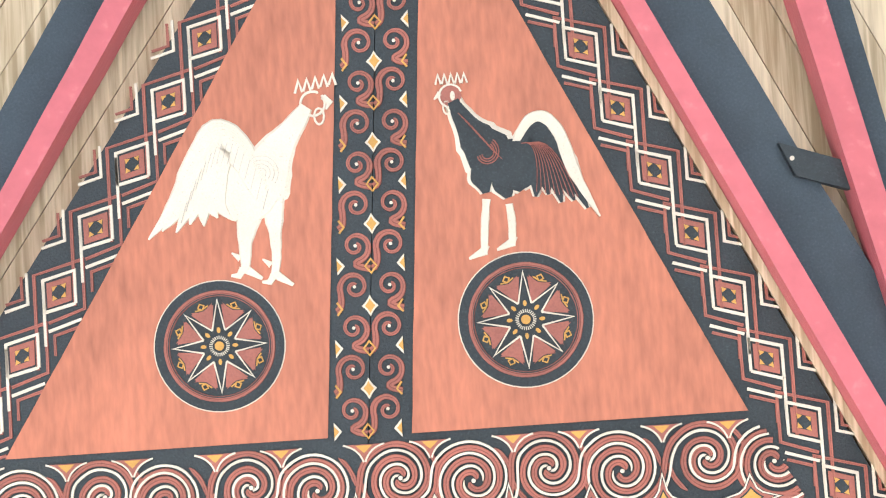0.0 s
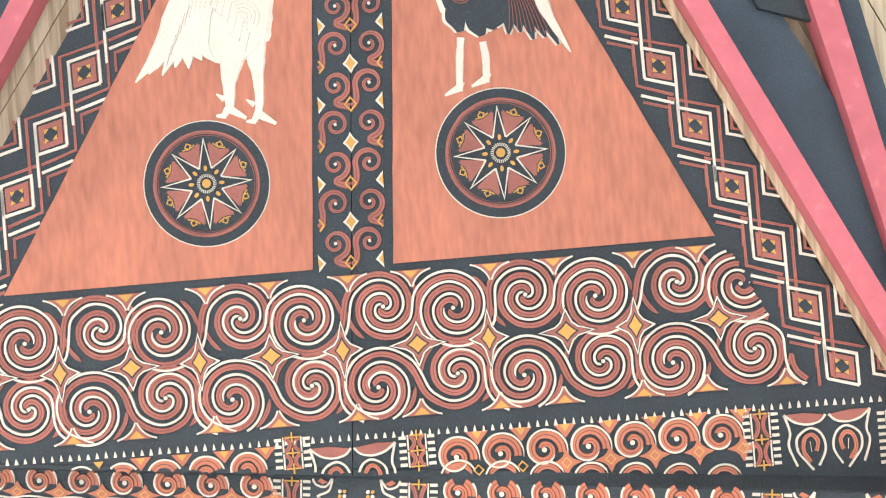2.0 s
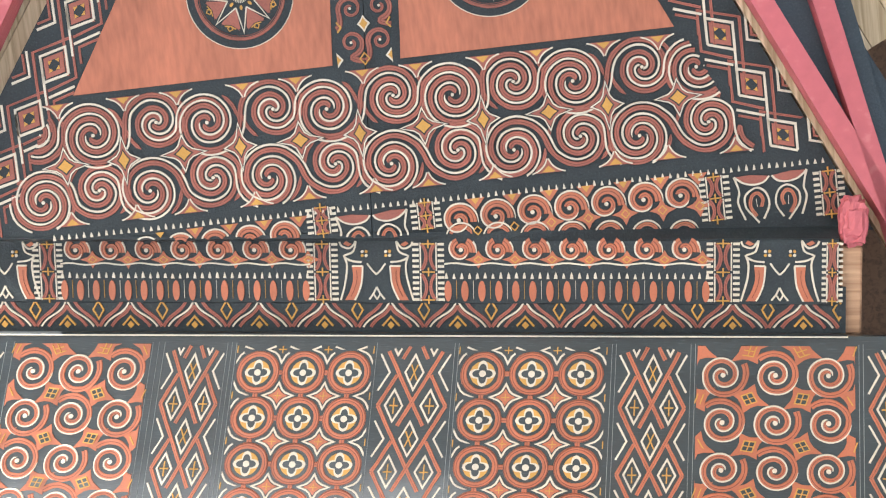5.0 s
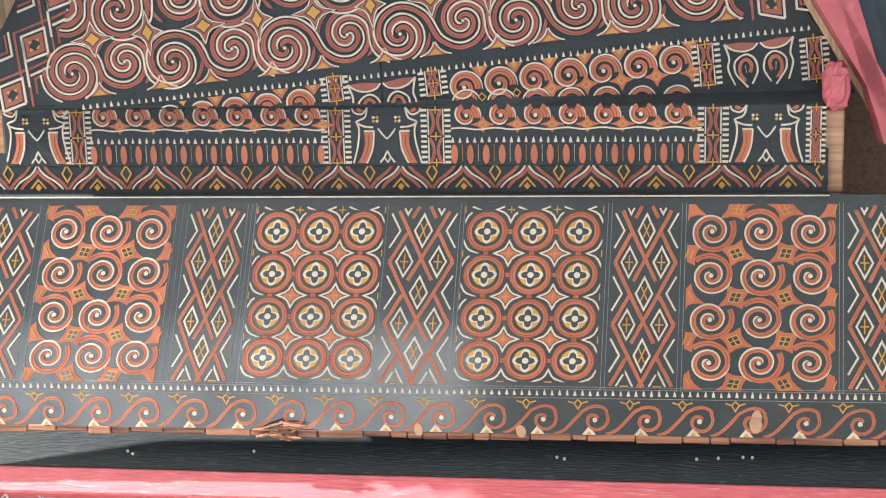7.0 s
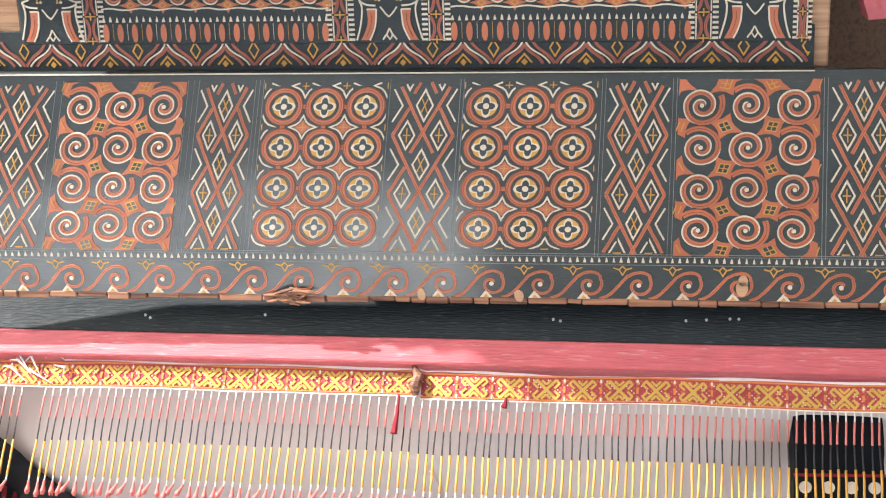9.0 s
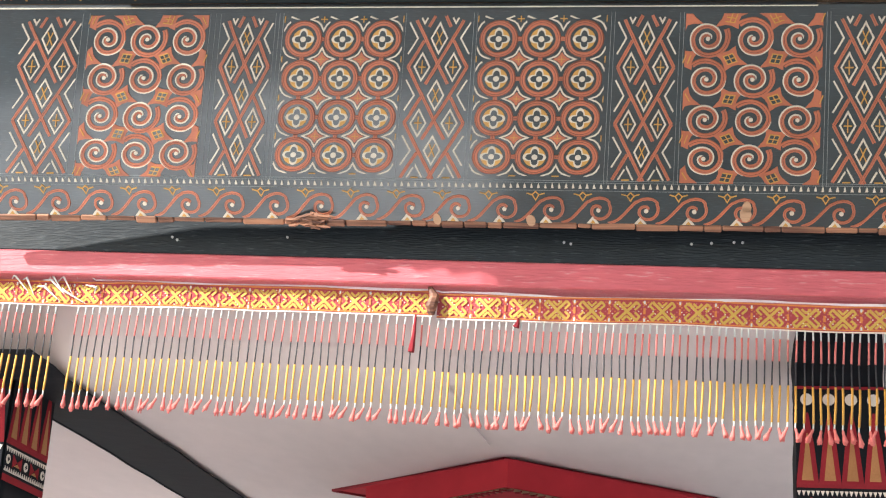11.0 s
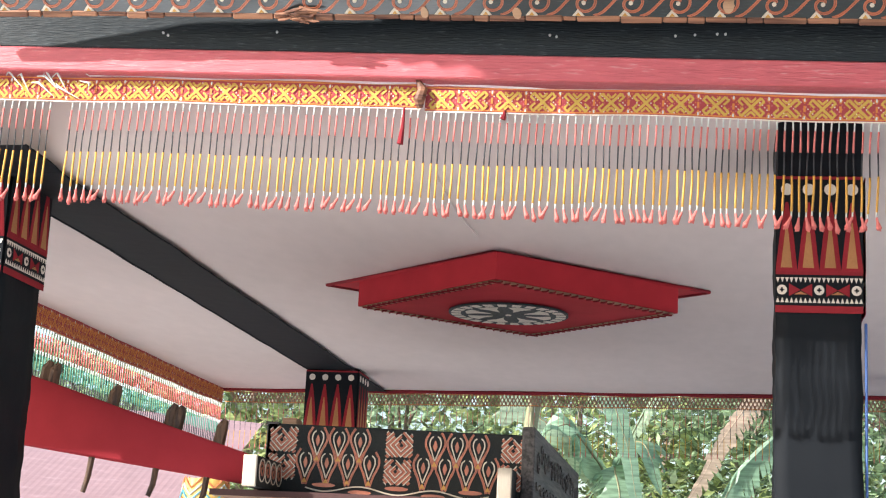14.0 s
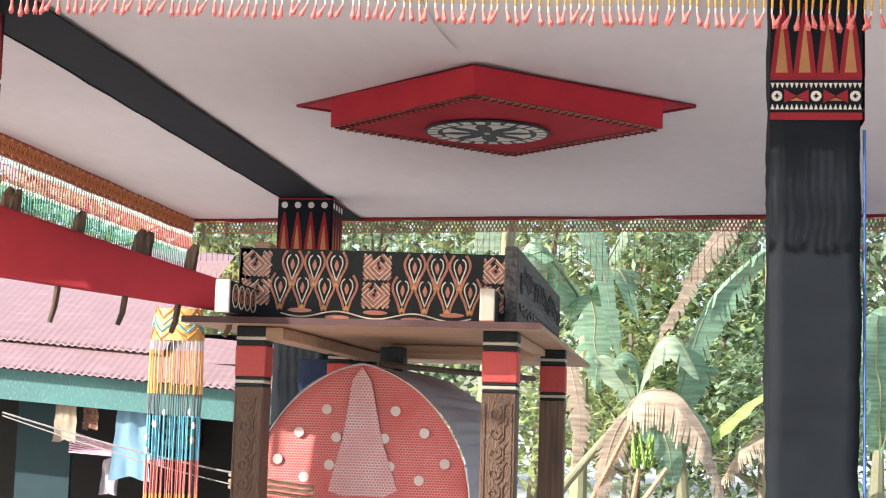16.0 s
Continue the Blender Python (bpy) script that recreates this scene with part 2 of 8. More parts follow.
# ---- building blocks ----
class Shape:
    """Collects ribbons, plates and boxes in one mesh, each face with its material."""

    def __init__(self, keep=None, warp=None, wob=0.0):
        self.v, self.f, self.m, self.mats = [], [], [], []
        self.keep, self.warp, self.wob = keep, warp, wob

    def slot(self, mat):
        if mat not in self.mats:
            self.mats.append(mat)
        return self.mats.index(mat)

    def put(self, p):
        x, y, z = p
        if self.wob:
            k = noise.noise_vector((x * 22, y * 22, 3.1)) * self.wob
            x, y = x + k.x, y + k.y
        if self.warp:
            x, y = self.warp(x, y)
        self.v.append((x, y, z))
        return len(self.v) - 1

    def face(self, ids, slot):
        self.f.append(ids)
        self.m.append(slot)

    def ribbon(self, pts, width, mat, h=0.003, low=0.0, closed=False, taper=0.0):
        """A raised stroke along pts. width: one number or one for each point."""
        s = self.slot(mat)
        pts = [Vector(p[:2]) for p in pts]
        n = len(pts)
        w = list(width) if isinstance(width, (list, tuple)) else [width] * n
        if taper:
            w = [a * min(1, 0.25 + min(i, n - 1 - i) / max(1, n - 1) / taper) for i, a in enumerate(w)]
        runs, run = [], []
        for i in range(n):
            if self.keep is None or self.keep(pts[i].x, pts[i].y):
                run.append(i)
            elif run:
                runs.append(run)
                run = []
        if run:
            runs.append(run)
        whole = closed and len(runs) == 1 and len(runs[0]) == n
        for run in runs:
            if len(run) < 2:
                continue
            rows = []
            for i in run:
                a = pts[(i - 1) % n] if (closed or i > 0) else pts[i]
                b = pts[(i + 1) % n] if (closed or i < n - 1) else pts[i]
                d = b - a
                if d.length < 1e-9:
                    d = Vector((1, 0))
                d.normalize()
                e1 = (pts[i] - a)
                e2 = (b - pts[i])
                k = 1.0
                if e1.length > 1e-9 and e2.length > 1e-9:
                    k = 1 / max(0.45, math.sqrt(max(0.0, (1 + e1.normalized().dot(e2.normalized())) / 2)))
                nn = Vector((-d.y, d.x)) * w[i] / 2 * k
                p = pts[i]
                nn = nn * (1 + 0.16 * noise.noise((p.x * 40, p.y * 40, 9.0)))
                prof = ((-1.10, low), (-0.92, h), (-0.16, h - 0.0004), (0.12, h - 0.0004), (0.92, h), (1.10, low)) if mat in (RED, CORAL) else ((-1.10, low), (-0.90, h), (0.90, h), (1.10, low))
                rows.append([self.put((p.x + nn.x * q, p.y + nn.y * q, z)) for q, z in prof])
            pairs = list(zip(rows[:-1], rows[1:]))
            if whole:
                pairs.append((rows[-1], rows[0]))
            # a darker middle strip paints in the shade of a carved groove
            deep = self.slot(GROOVE_SHADE) if mat in (RED, CORAL) else s
            for a, b in pairs:
                m = len(a)
                for j in range(m - 1):
                    self.face((a[j], b[j], b[j + 1], a[j + 1]), deep if m == 6 and j == 2 else s)
            if not whole:
                self.face(tuple(rows[0]), s)
                self.face(tuple(rows[-1][::-1]), s)

    def plate(self, pts, mat, h=0.003, low=0.0):
        """A raised flat shape with the outline pts (anticlockwise)."""
        if self.keep and not all(self.keep(p[0], p[1]) for p in pts):
            return
        s = self.slot(mat)
        top = [self.put((p[0], p[1], h)) for p in pts]
        bot = [self.put((p[0], p[1], low)) for p in pts]
        self.face(tuple(top), s)
        n = len(pts)
        for i in range(n):
            j = (i + 1) % n
            self.face((bot[i], bot[j], top[j], top[i]), s)

    def disc(self, c, r, mat, h=0.003, low=0.0, n=20, ry=None, turn=0.0):
        ry = ry or r
        ca, sa = math.cos(turn), math.sin(turn)
        pts = []
        for i in range(n):
            a = 2 * math.pi * i / n
            x, y = r * math.cos(a), ry * math.sin(a)
            pts.append((c[0] + x * ca - y * sa, c[1] + x * sa + y * ca))
        self.plate(pts, mat, h, low)

    def ring(self, c, r, width, mat, h=0.003, n=28, low=0.0):
        self.ribbon([(c[0] + r * math.cos(2 * math.pi * i / n), c[1] + r * math.sin(2 * math.pi * i / n)) for i in range(n)], width, mat, h, low, True)

    def box(self, a, b, mat, jitter=0.0, bevel=0.0):
        """An upright box from corner a to corner b, its edges broken by bevel."""
        s = self.slot(mat)
        lo, hi = [min(p, q) for p, q in zip(a, b)], [max(p, q) for p, q in zip(a, b)]
        e = min(bevel, *[(q - p) * 0.4 for p, q in zip(lo, hi)])
        if e <= 0:
            ids = [self.put((x, y, z)) for z in (lo[2], hi[2]) for x, y in ((lo[0], lo[1]), (hi[0], lo[1]), (hi[0], hi[1]), (lo[0], hi[1]))]
            for q in ((3, 2, 1, 0), (4, 5, 6, 7), (0, 1, 5, 4), (1, 2, 6, 5), (2, 3, 7, 6), (3, 0, 4, 7)):
                self.face(tuple(ids[k] for k in q), s)
            return
        bm = bmesh.new()
        bmesh.ops.create_cube(bm, size=1)
        for v in bm.verts:
            v.co = Vector([(lo[k] + hi[k]) / 2 + v.co[k] * (hi[k] - lo[k]) for k in range(3)])
        bmesh.ops.bevel(bm, geom=bm.edges[:], offset=e, segments=1, affect="EDGES")
        ids = {v: self.put(v.co) for v in bm.verts}
        for fc in bm.faces:
            self.face(tuple(ids[v] for v in fc.verts), s)
        bm.free()

    def tube(self, pts, radius, mat, n=6):
        """A round bar through pts in three dimensions; radius: one number or one for each point."""
        s = self.slot(mat)
        pts = [Vector(p) for p in pts]
        rad = list(radius) if isinstance(radius, (list, tuple)) else [radius] * len(pts)
        rows = []
        for i, p in enumerate(pts):
            d = (pts[min(i + 1, len(pts) - 1)] - pts[max(i - 1, 0)]).normalized()
            a = d.cross(Vector((0.31, 0.92, 0.22))).normalized()
            b = d.cross(a)
            rows.append([self.put(p + (a * math.cos(2 * math.pi * k / n) + b * math.sin(2 * math.pi * k / n)) * rad[i]) for k in range(n)])
        for a, b in zip(rows[:-1], rows[1:]):
            for k in range(n):
                self.face((a[k], a[(k + 1) % n], b[(k + 1) % n], b[k]), s)
        self.face(tuple(rows[0][::-1]), s)
        self.face(tuple(rows[-1]), s)

    def mesh(self, name, smooth=False):
        me = bpy.data.meshes.new(name)
        me.from_pydata(self.v, [], self.f)
        for mat in self.mats:
            me.materials.append(mat)
        me.polygons.foreach_set("material_index", self.m)
        if smooth:
            me.polygons.foreach_set("use_smooth", [True] * len(self.f))
        me.update()
        return me


def thing(name, label, category, at=(0, 0, 0), group="", kind=""):
    ob = new(name)
    ob.location = at
    ob.empty_display_size = 0.1
    return tagged(ob, label, category, group, kind)


def root_place(ob):
    m = ob.matrix_basis.copy()
    while ob.parent:
        ob = ob.parent
        m = ob.matrix_basis @ m
    return m


def part(name, shape, parent, label="", m=None, smooth=False, kind=""):
    """A shape (or a ready mesh) as one mesh object under a thing or under a part, at the pose m in the world."""
    me = shape.mesh(name, smooth) if isinstance(shape, Shape) else shape
    ob = new(name, me)
    ob.parent = parent
    ob.matrix_parent_inverse = (WORLD[parent] if parent in WORLD else parent.matrix_basis).inverted()
    ob.matrix_basis = m if m else Matrix()
    WORLD[ob] = ob.matrix_basis.copy()
    return tagged(ob, label, "", "", kind)


WORLD = {}


def solo(name, shape, label, category, m=None, smooth=False, group="", kind=""):
    ob = new(name, shape.mesh(name, smooth))
    if m:
        ob.matrix_basis = m
    return tagged(ob, label, category, group, kind)


def board(o, u, v):
    """The frame of a flat board: u to its right, v up along it, the third axis out of its face."""
    u = Vector(u).normalized()
    v = Vector(v)
    v = (v - u * v.dot(u)).normalized()
    w = u.cross(v)
    return Matrix(((u.x, v.x, w.x, o[0]), (u.y, v.y, w.y, o[1]), (u.z, v.z, w.z, o[2]), (0, 0, 0, 1)))


def arc(c, r, a0, a1, n=14, ry=None):
    ry = ry or r
    return [(c[0] + r * math.cos(radians(a0 + (a1 - a0) * i / n)), c[1] + ry * math.sin(radians(a0 + (a1 - a0) * i / n))) for i in range(n + 1)]


def curl(c, r0, r1, a0, turns, n=0, squash=1.0):
    """A spiral from r0 to r1, starting at the angle a0 (degrees); turns may be negative."""
    n = n or int(abs(turns) * 22) + 4
    return [(c[0] + (r0 + (r1 - r0) * i / n) * math.cos(radians(a0) + 2 * math.pi * turns * i / n),
             c[1] + (r0 + (r1 - r0) * i / n) * math.sin(radians(a0) + 2 * math.pi * turns * i / n) * squash) for i in range(n + 1)]


def bez(a, b, c, d, n=14):
    a, b, c, d = Vector(a), Vector(b), Vector(c), Vector(d)
    return [tuple(a * (1 - t) ** 3 + b * 3 * t * (1 - t) ** 2 + c * 3 * t * t * (1 - t) + d * t ** 3) for t in (i / n for i in range(n + 1))]


def star4(c, rx, ry, pinch=0.35):
    """A concave four-pointed lozenge."""
    tips = [(rx, 0), (0, ry), (-rx, 0), (0, -ry)]
    pts = []
    for i in range(4):
        a, b = tips[i], tips[(i + 1) % 4]
        pts.append((c[0] + a[0], c[1] + a[1]))
        for t in (0.33, 0.66):
            x, y = a[0] * (1 - t) + b[0] * t, a[1] * (1 - t) + b[1] * t
            k = 1 - pinch * 4 * t * (1 - t)
            pts.append((c[0] + x * k, c[1] + y * k))
    return pts


# ---- the ground and the closing walls ----
GROUND = paint("pale_concrete_yard", (0.44, 0.44, 0.44), 0.9, 0.25, scale=(0.4, 0.4, 0.4), fine=(6, 6, 6), bump=0.2, spec=0.1)
# white and dark ground, made up for the glossy panel to mirror
BOUNCE_WHITE = paint("bounce_white_ground", (0.84, 0.84, 0.83), 0.7, 0.10, scale=(0.6, 0.6, 0.6), fine=(9, 9, 9), bump=0.15, spec=0.3)
REFLECTED_DARK = paint("reflected_dark_ground", (0.13, 0.11, 0.09), 0.95, 0.3, scale=(0.7, 0.7, 0.7), fine=(14, 14, 14), bump=0.4, spec=0.1)
sh = Shape()
for i in range(40):
    for j in range(40):
        x, y = -100 + 5 * i, -60 + 5 * j
        ids = [sh.put((p, q, 0.05 * noise.noise((p * 0.1, q * 0.1, 0)) - 0.02)) for p, q in ((x, y), (x + 5, y), (x + 5, y + 5), (x, y + 5))]
        sh.face(tuple(ids), sh.slot(GROUND))
far = [sh.put((x, y, -0.1)) for x, y in ((-900, -900), (900, -900), (900, 900), (-900, 900))]
sh.face(tuple(far), sh.slot(GROUND))
solo("ground", sh, "pale grey concrete of the yard", "ground", kind="structure")
# unseen patches: a white one to bounce light, dark ones to hold it back
for name, x0, x1, y0, y1, mat, label in (("apron", -7.0, -1.3, 2.45, 5.2, BOUNCE_WHITE, "unseen white ground strip added to brighten the panel's sheen"), ("path", -7.0, -1.3, 0.2, 2.45, REFLECTED_DARK, "unseen dark ground added to dim the panel's reflection"), ("path", -1.3, 1.8, 0.2, 5.2, REFLECTED_DARK, "unseen dark ground added to dim the panel's reflection")):
    sh = Shape()
    q = sh.slot(mat)
    for i in range(12):
        for j in range(12):
            a, b, c, d = x0 + (x1 - x0) * i / 12, x0 + (x1 - x0) * (i + 1) / 12, y0 + (y1 - y0) * j / 12, y0 + (y1 - y0) * (j + 1) / 12
            sh.face(tuple(sh.put((x, y, 0.045 + 0.012 * noise.noise((x, y, 1.0)))) for x, y in ((a, c), (b, c), (b, d), (a, d))), q)
    solo(name, sh, label, "ground", kind="structure")

# ---- the gable ----
GM = board((-1.123, 4.2131, 4.8973), (0.9908, 0.0341, 0.1312), (-0.0768, -0.656, 0.7508))


def above_beam(u, v):
    return v > -0.417 - 0.0983 * (u + 0.894)


def lerp_u(a, b, v):
    """u at the height v on the line through a and b."""
    return a[0] + (b[0] - a[0]) * (v - a[1]) / (b[1] - a[1])


def out_l(v):
    return lerp_u((-0.769, 0.354), (-0.253, 1.099), v)


def out_r(v):
    return lerp_u((1.339, -0.190), (0.736, 1.032), v)


def in_l(v):
    return lerp_u((-0.772, 0.008), (-0.101, 1.089), v)


def in_r(v):
    return lerp_u((1.022, 0.008), (0.522, 1.046), v)


def mid(v):
    return 0.104 + 0.079 * v


gable = thing("gable_wall", "outward-leaning gable of carved black boards with orange fields", "gable wall", GM.translation, kind="structure")
TOP = 1.70
sh = Shape()
for b in (0, 1):
    if b == 0:
        pts = [(-1.27, -0.37), (mid(-0.5) - 0.001, -0.515), (mid(TOP) - 0.001, TOP), (out_l(TOP), TOP)]
    else:
        pts = [(mid(-0.5) + 0.001, -0.515), (out_r(-0.62), -0.655), (out_r(TOP), TOP), (mid(TOP) + 0.001, TOP)]
    sh = Shape()
    sh.plate(pts, BLACK, 0.0 - 0.0015 * b, -0.035)
    part("board", sh, gable, m=GM)

# two orange fields
for side in (0, 1):
    sh = Shape(wob=0.002)
    if side == 0:
        l, r = in_l, (lambda v: mid(v) - 0.097)
    else:
        l, r = (lambda v: mid(v) + 0.106), in_r
    n = 26
    hi = 1.55
    left = [(l(0.008 + (hi - 0.008) * i / n), 0.008 + (hi - 0.008) * i / n) for i in range(n + 1)]
    right = [(r(0.008 + (hi - 0.008) * i / n), 0.008 + (hi - 0.008) * i / n) for i in range(n + 1)]
    pts = [(a, b) for a, b in zip(left, right) if b[0] - a[0] > 0.005]
    s = sh.slot(ORANGE)
    for (a, b), (c, d) in zip(pts[:-1], pts[1:]):
        sh.face(tuple(sh.put((p[0], p[1], 0.004)) for p in (a, b, d, c)), s)
    part("orange_field", sh, gable, "faded orange-painted field", GM)


def star_medallion(c, r, turn):
    """A round black boss with rings and an eight-pointed star."""
    sh = Shape()
    sh.disc(c, r, WHITE, 0.0055, 0.004, 48)
    sh.disc(c, r * 0.982, BLACK, 0.0070, 0.004, 48)
    sh.ring(c, r * 0.80, r * 0.085, RED, 0.0095, 48, 0.007)
    sh.ring(c, r * 0.775, r * 0.018, BLACK, 0.0105, 48, 0.007)
    for k in range(8):
        a = radians(turn + 45 * k)
        def at(q, b):
            return (c[0] + r * q * math.cos(a + radians(b)), c[1] + r * q * math.sin(a + radians(b)))
        sh.plate([at(0.40, 22.5), at(0.66, 7), at(0.60, 16), at(0.58, 22.5), at(0.60, 29), at(0.66, 38)], RED, 0.0085, 0.007)
        sh.plate([at(0.26, 22.5), at(0.63, 5.5), at(0.63, 12), at(0.46, 22.5), at(0.63, 33), at(0.63, 39.5)], RED, 0.0088, 0.007)
        sh.ribbon([at(0.255, -22.5), at(0.70, 0), at(0.255, 22.5)], r * 0.026, WHITE, 0.011, 0.007)
        sh.ribbon([at(0.64, 13), at(0.605, 22.5), at(0.64, 32)], r * 0.02, OCHRE, 0.010, 0.007)
        sh.ribbon([at(0.60, 22.5), at(0.655, 18), at(0.70, 22.5), at(0.655, 27), at(0.60, 22.5)], r * 0.018, OCHRE, 0.010, 0.007)
        sh.disc(at(0.24, 0), r * 0.045, OCHRE, 0.010, 0.007, 10, r * 0.028, a)
    for k in range(28):
        a = 2 * math.pi * k / 28
        sh.ribbon([(c[0] + r * q * math.cos(a), c[1] + r * q * math.sin(a)) for q in (0.105, 0.155)], r * 0.013, WHITE, 0.0095, 0.007)
    sh.disc(c, r * 0.07, OCHRE, 0.012, 0.007, 14)
    return sh


part("star_medallion", star_medallion((-0.240, 0.247), 0.160, 90), gable, "black roundel with a red-and-white eight-pointed star", GM)
part("star_medallion", star_medallion((0.503, 0.262), 0.165, 90), gable, "black roundel with a red-and-white eight-pointed star", GM)


def plumed(pts, n=28):
    """Points along a smooth curve through a few given ones."""
    out = []
    k = len(pts)
    for i in range(k - 1):
        p = [Vector(pts[max(0, min(k - 1, i + j))]) for j in (-1, 0, 1, 2)]
        m = max(2, n // (k - 1))
        for s in range(m):
            t = s / m
            out.append(tuple(0.5 * ((2 * p[1]) + (p[2] - p[0]) * t + (2 * p[0] - 5 * p[1] + 4 * p[2] - p[3]) * t * t + (3 * p[1] - p[0] - 3 * p[2] + p[3]) * t ** 3)))
    out.append(tuple(pts[-1]))
    return out


def swell(pts, w, n=28):
    """A smooth curve and its widths."""
    line = plumed([(p[0], p[1], q) for p, q in zip(pts, w)], n)
    return [(a[0], a[1]) for a in line], [max(0.003, a[2]) for a in line]


def white_figure():
    sh = Shape()
    lo, W = 0.004, WHITE
    p, w = swell([(0.004, 0.815), (-0.028, 0.772), (-0.074, 0.715), (-0.108, 0.655), (-0.140, 0.595), (-0.160, 0.540)], [0.030, 0.050, 0.082, 0.128, 0.118, 0.03])
    sh.ribbon(p, w, W, 0.0085, lo)
    for i in range(7):
        q = i / 6
        tip = (-0.398 + 0.205 * q, 0.516 + 0.035 * q + 0.012 * (i % 2))
        p, w = swell([(-0.120, 0.640 - 0.03 * q), (-0.165, 0.735 - 0.04 * q), (-0.222 + 0.02 * q, 0.775 - 0.045 * q), (-0.275 + 0.06 * q, 0.700 - 0.02 * q), (-0.325 + 0.10 * q, 0.600), tip], [0.04, 0.05, 0.046, 0.05, 0.042, 0.004])
        sh.ribbon(p, w, W, 0.0080 + 0.0004 * i, lo)
    p, w = swell([(-0.150, 0.690), (-0.165, 0.640), (-0.178, 0.590), (-0.190, 0.548)], [0.050, 0.095, 0.085, 0.012])
    sh.ribbon(p, w, W, 0.0078, lo)
    for a, b, c, d in (((-0.150, 0.56), (-0.163, 0.50), (-0.166, 0.44), (-0.172, 0.425)), ((-0.092, 0.60), (-0.090, 0.52), (-0.090, 0.45), (-0.098, 0.405))):
        p, w = swell([a, b, c, d], [0.06, 0.034, 0.020, 0.018])
        sh.ribbon(p, w, W, 0.0075, lo)
        sh.ribbon([(d[0], d[1] + 0.008), (d[0] + 0.045, d[1] - 0.022)], [0.022, 0.008], W, 0.0070, lo)
        sh.ribbon([(d[0], d[1] + 0.006), (d[0] - 0.012, d[1] - 0.012), (d[0] - 0.030, d[1] - 0.010)], [0.018, 0.014, 0.006], W, 0.0070, lo)
        sh.ribbon([(d[0] - 0.006, d[1] + 0.03), (d[0] - 0.026, d[1] + 0.045)], [0.016, 0.004], W, 0.0070, lo)
    sh.ribbon(arc((0.020, 0.822), 0.030, 60, 400, 18), 0.006, W, 0.0078, lo)
    for k in range(5):
        x = -0.022 + 0.021 * k
        sh.ribbon([(x, 0.850 + 0.004 * k), (x + 0.010, 0.880 + 0.003 * k), (x + 0.018, 0.852 + 0.003 * k)], 0.006, W, 0.0078, lo)
    sh.ribbon([(0.046, 0.838), (0.062, 0.822), (0.052, 0.806)], [0.014, 0.012, 0.004], W, 0.0078, lo)
    sh.ribbon(arc((0.034, 0.790), 0.012, 0, 360, 12, 0.02), 0.005, W, 0.0078, lo)
    for i in range(16):
        q = i / 15
        x, y = -0.30 + 0.20 * q, 0.60 + 0.14 * math.sin(q * 3)
        sh.ribbon([(x, y), (x - 0.016, y - 0.05)], 0.0011, FEATHER, 0.0112, 0.006)
    for i in range(4):
        sh.ribbon(arc((-0.115, 0.660), 0.012 + 0.010 * i, -40, 130, 10), 0.0011, FEATHER, 0.0098, 0.006)
    return sh


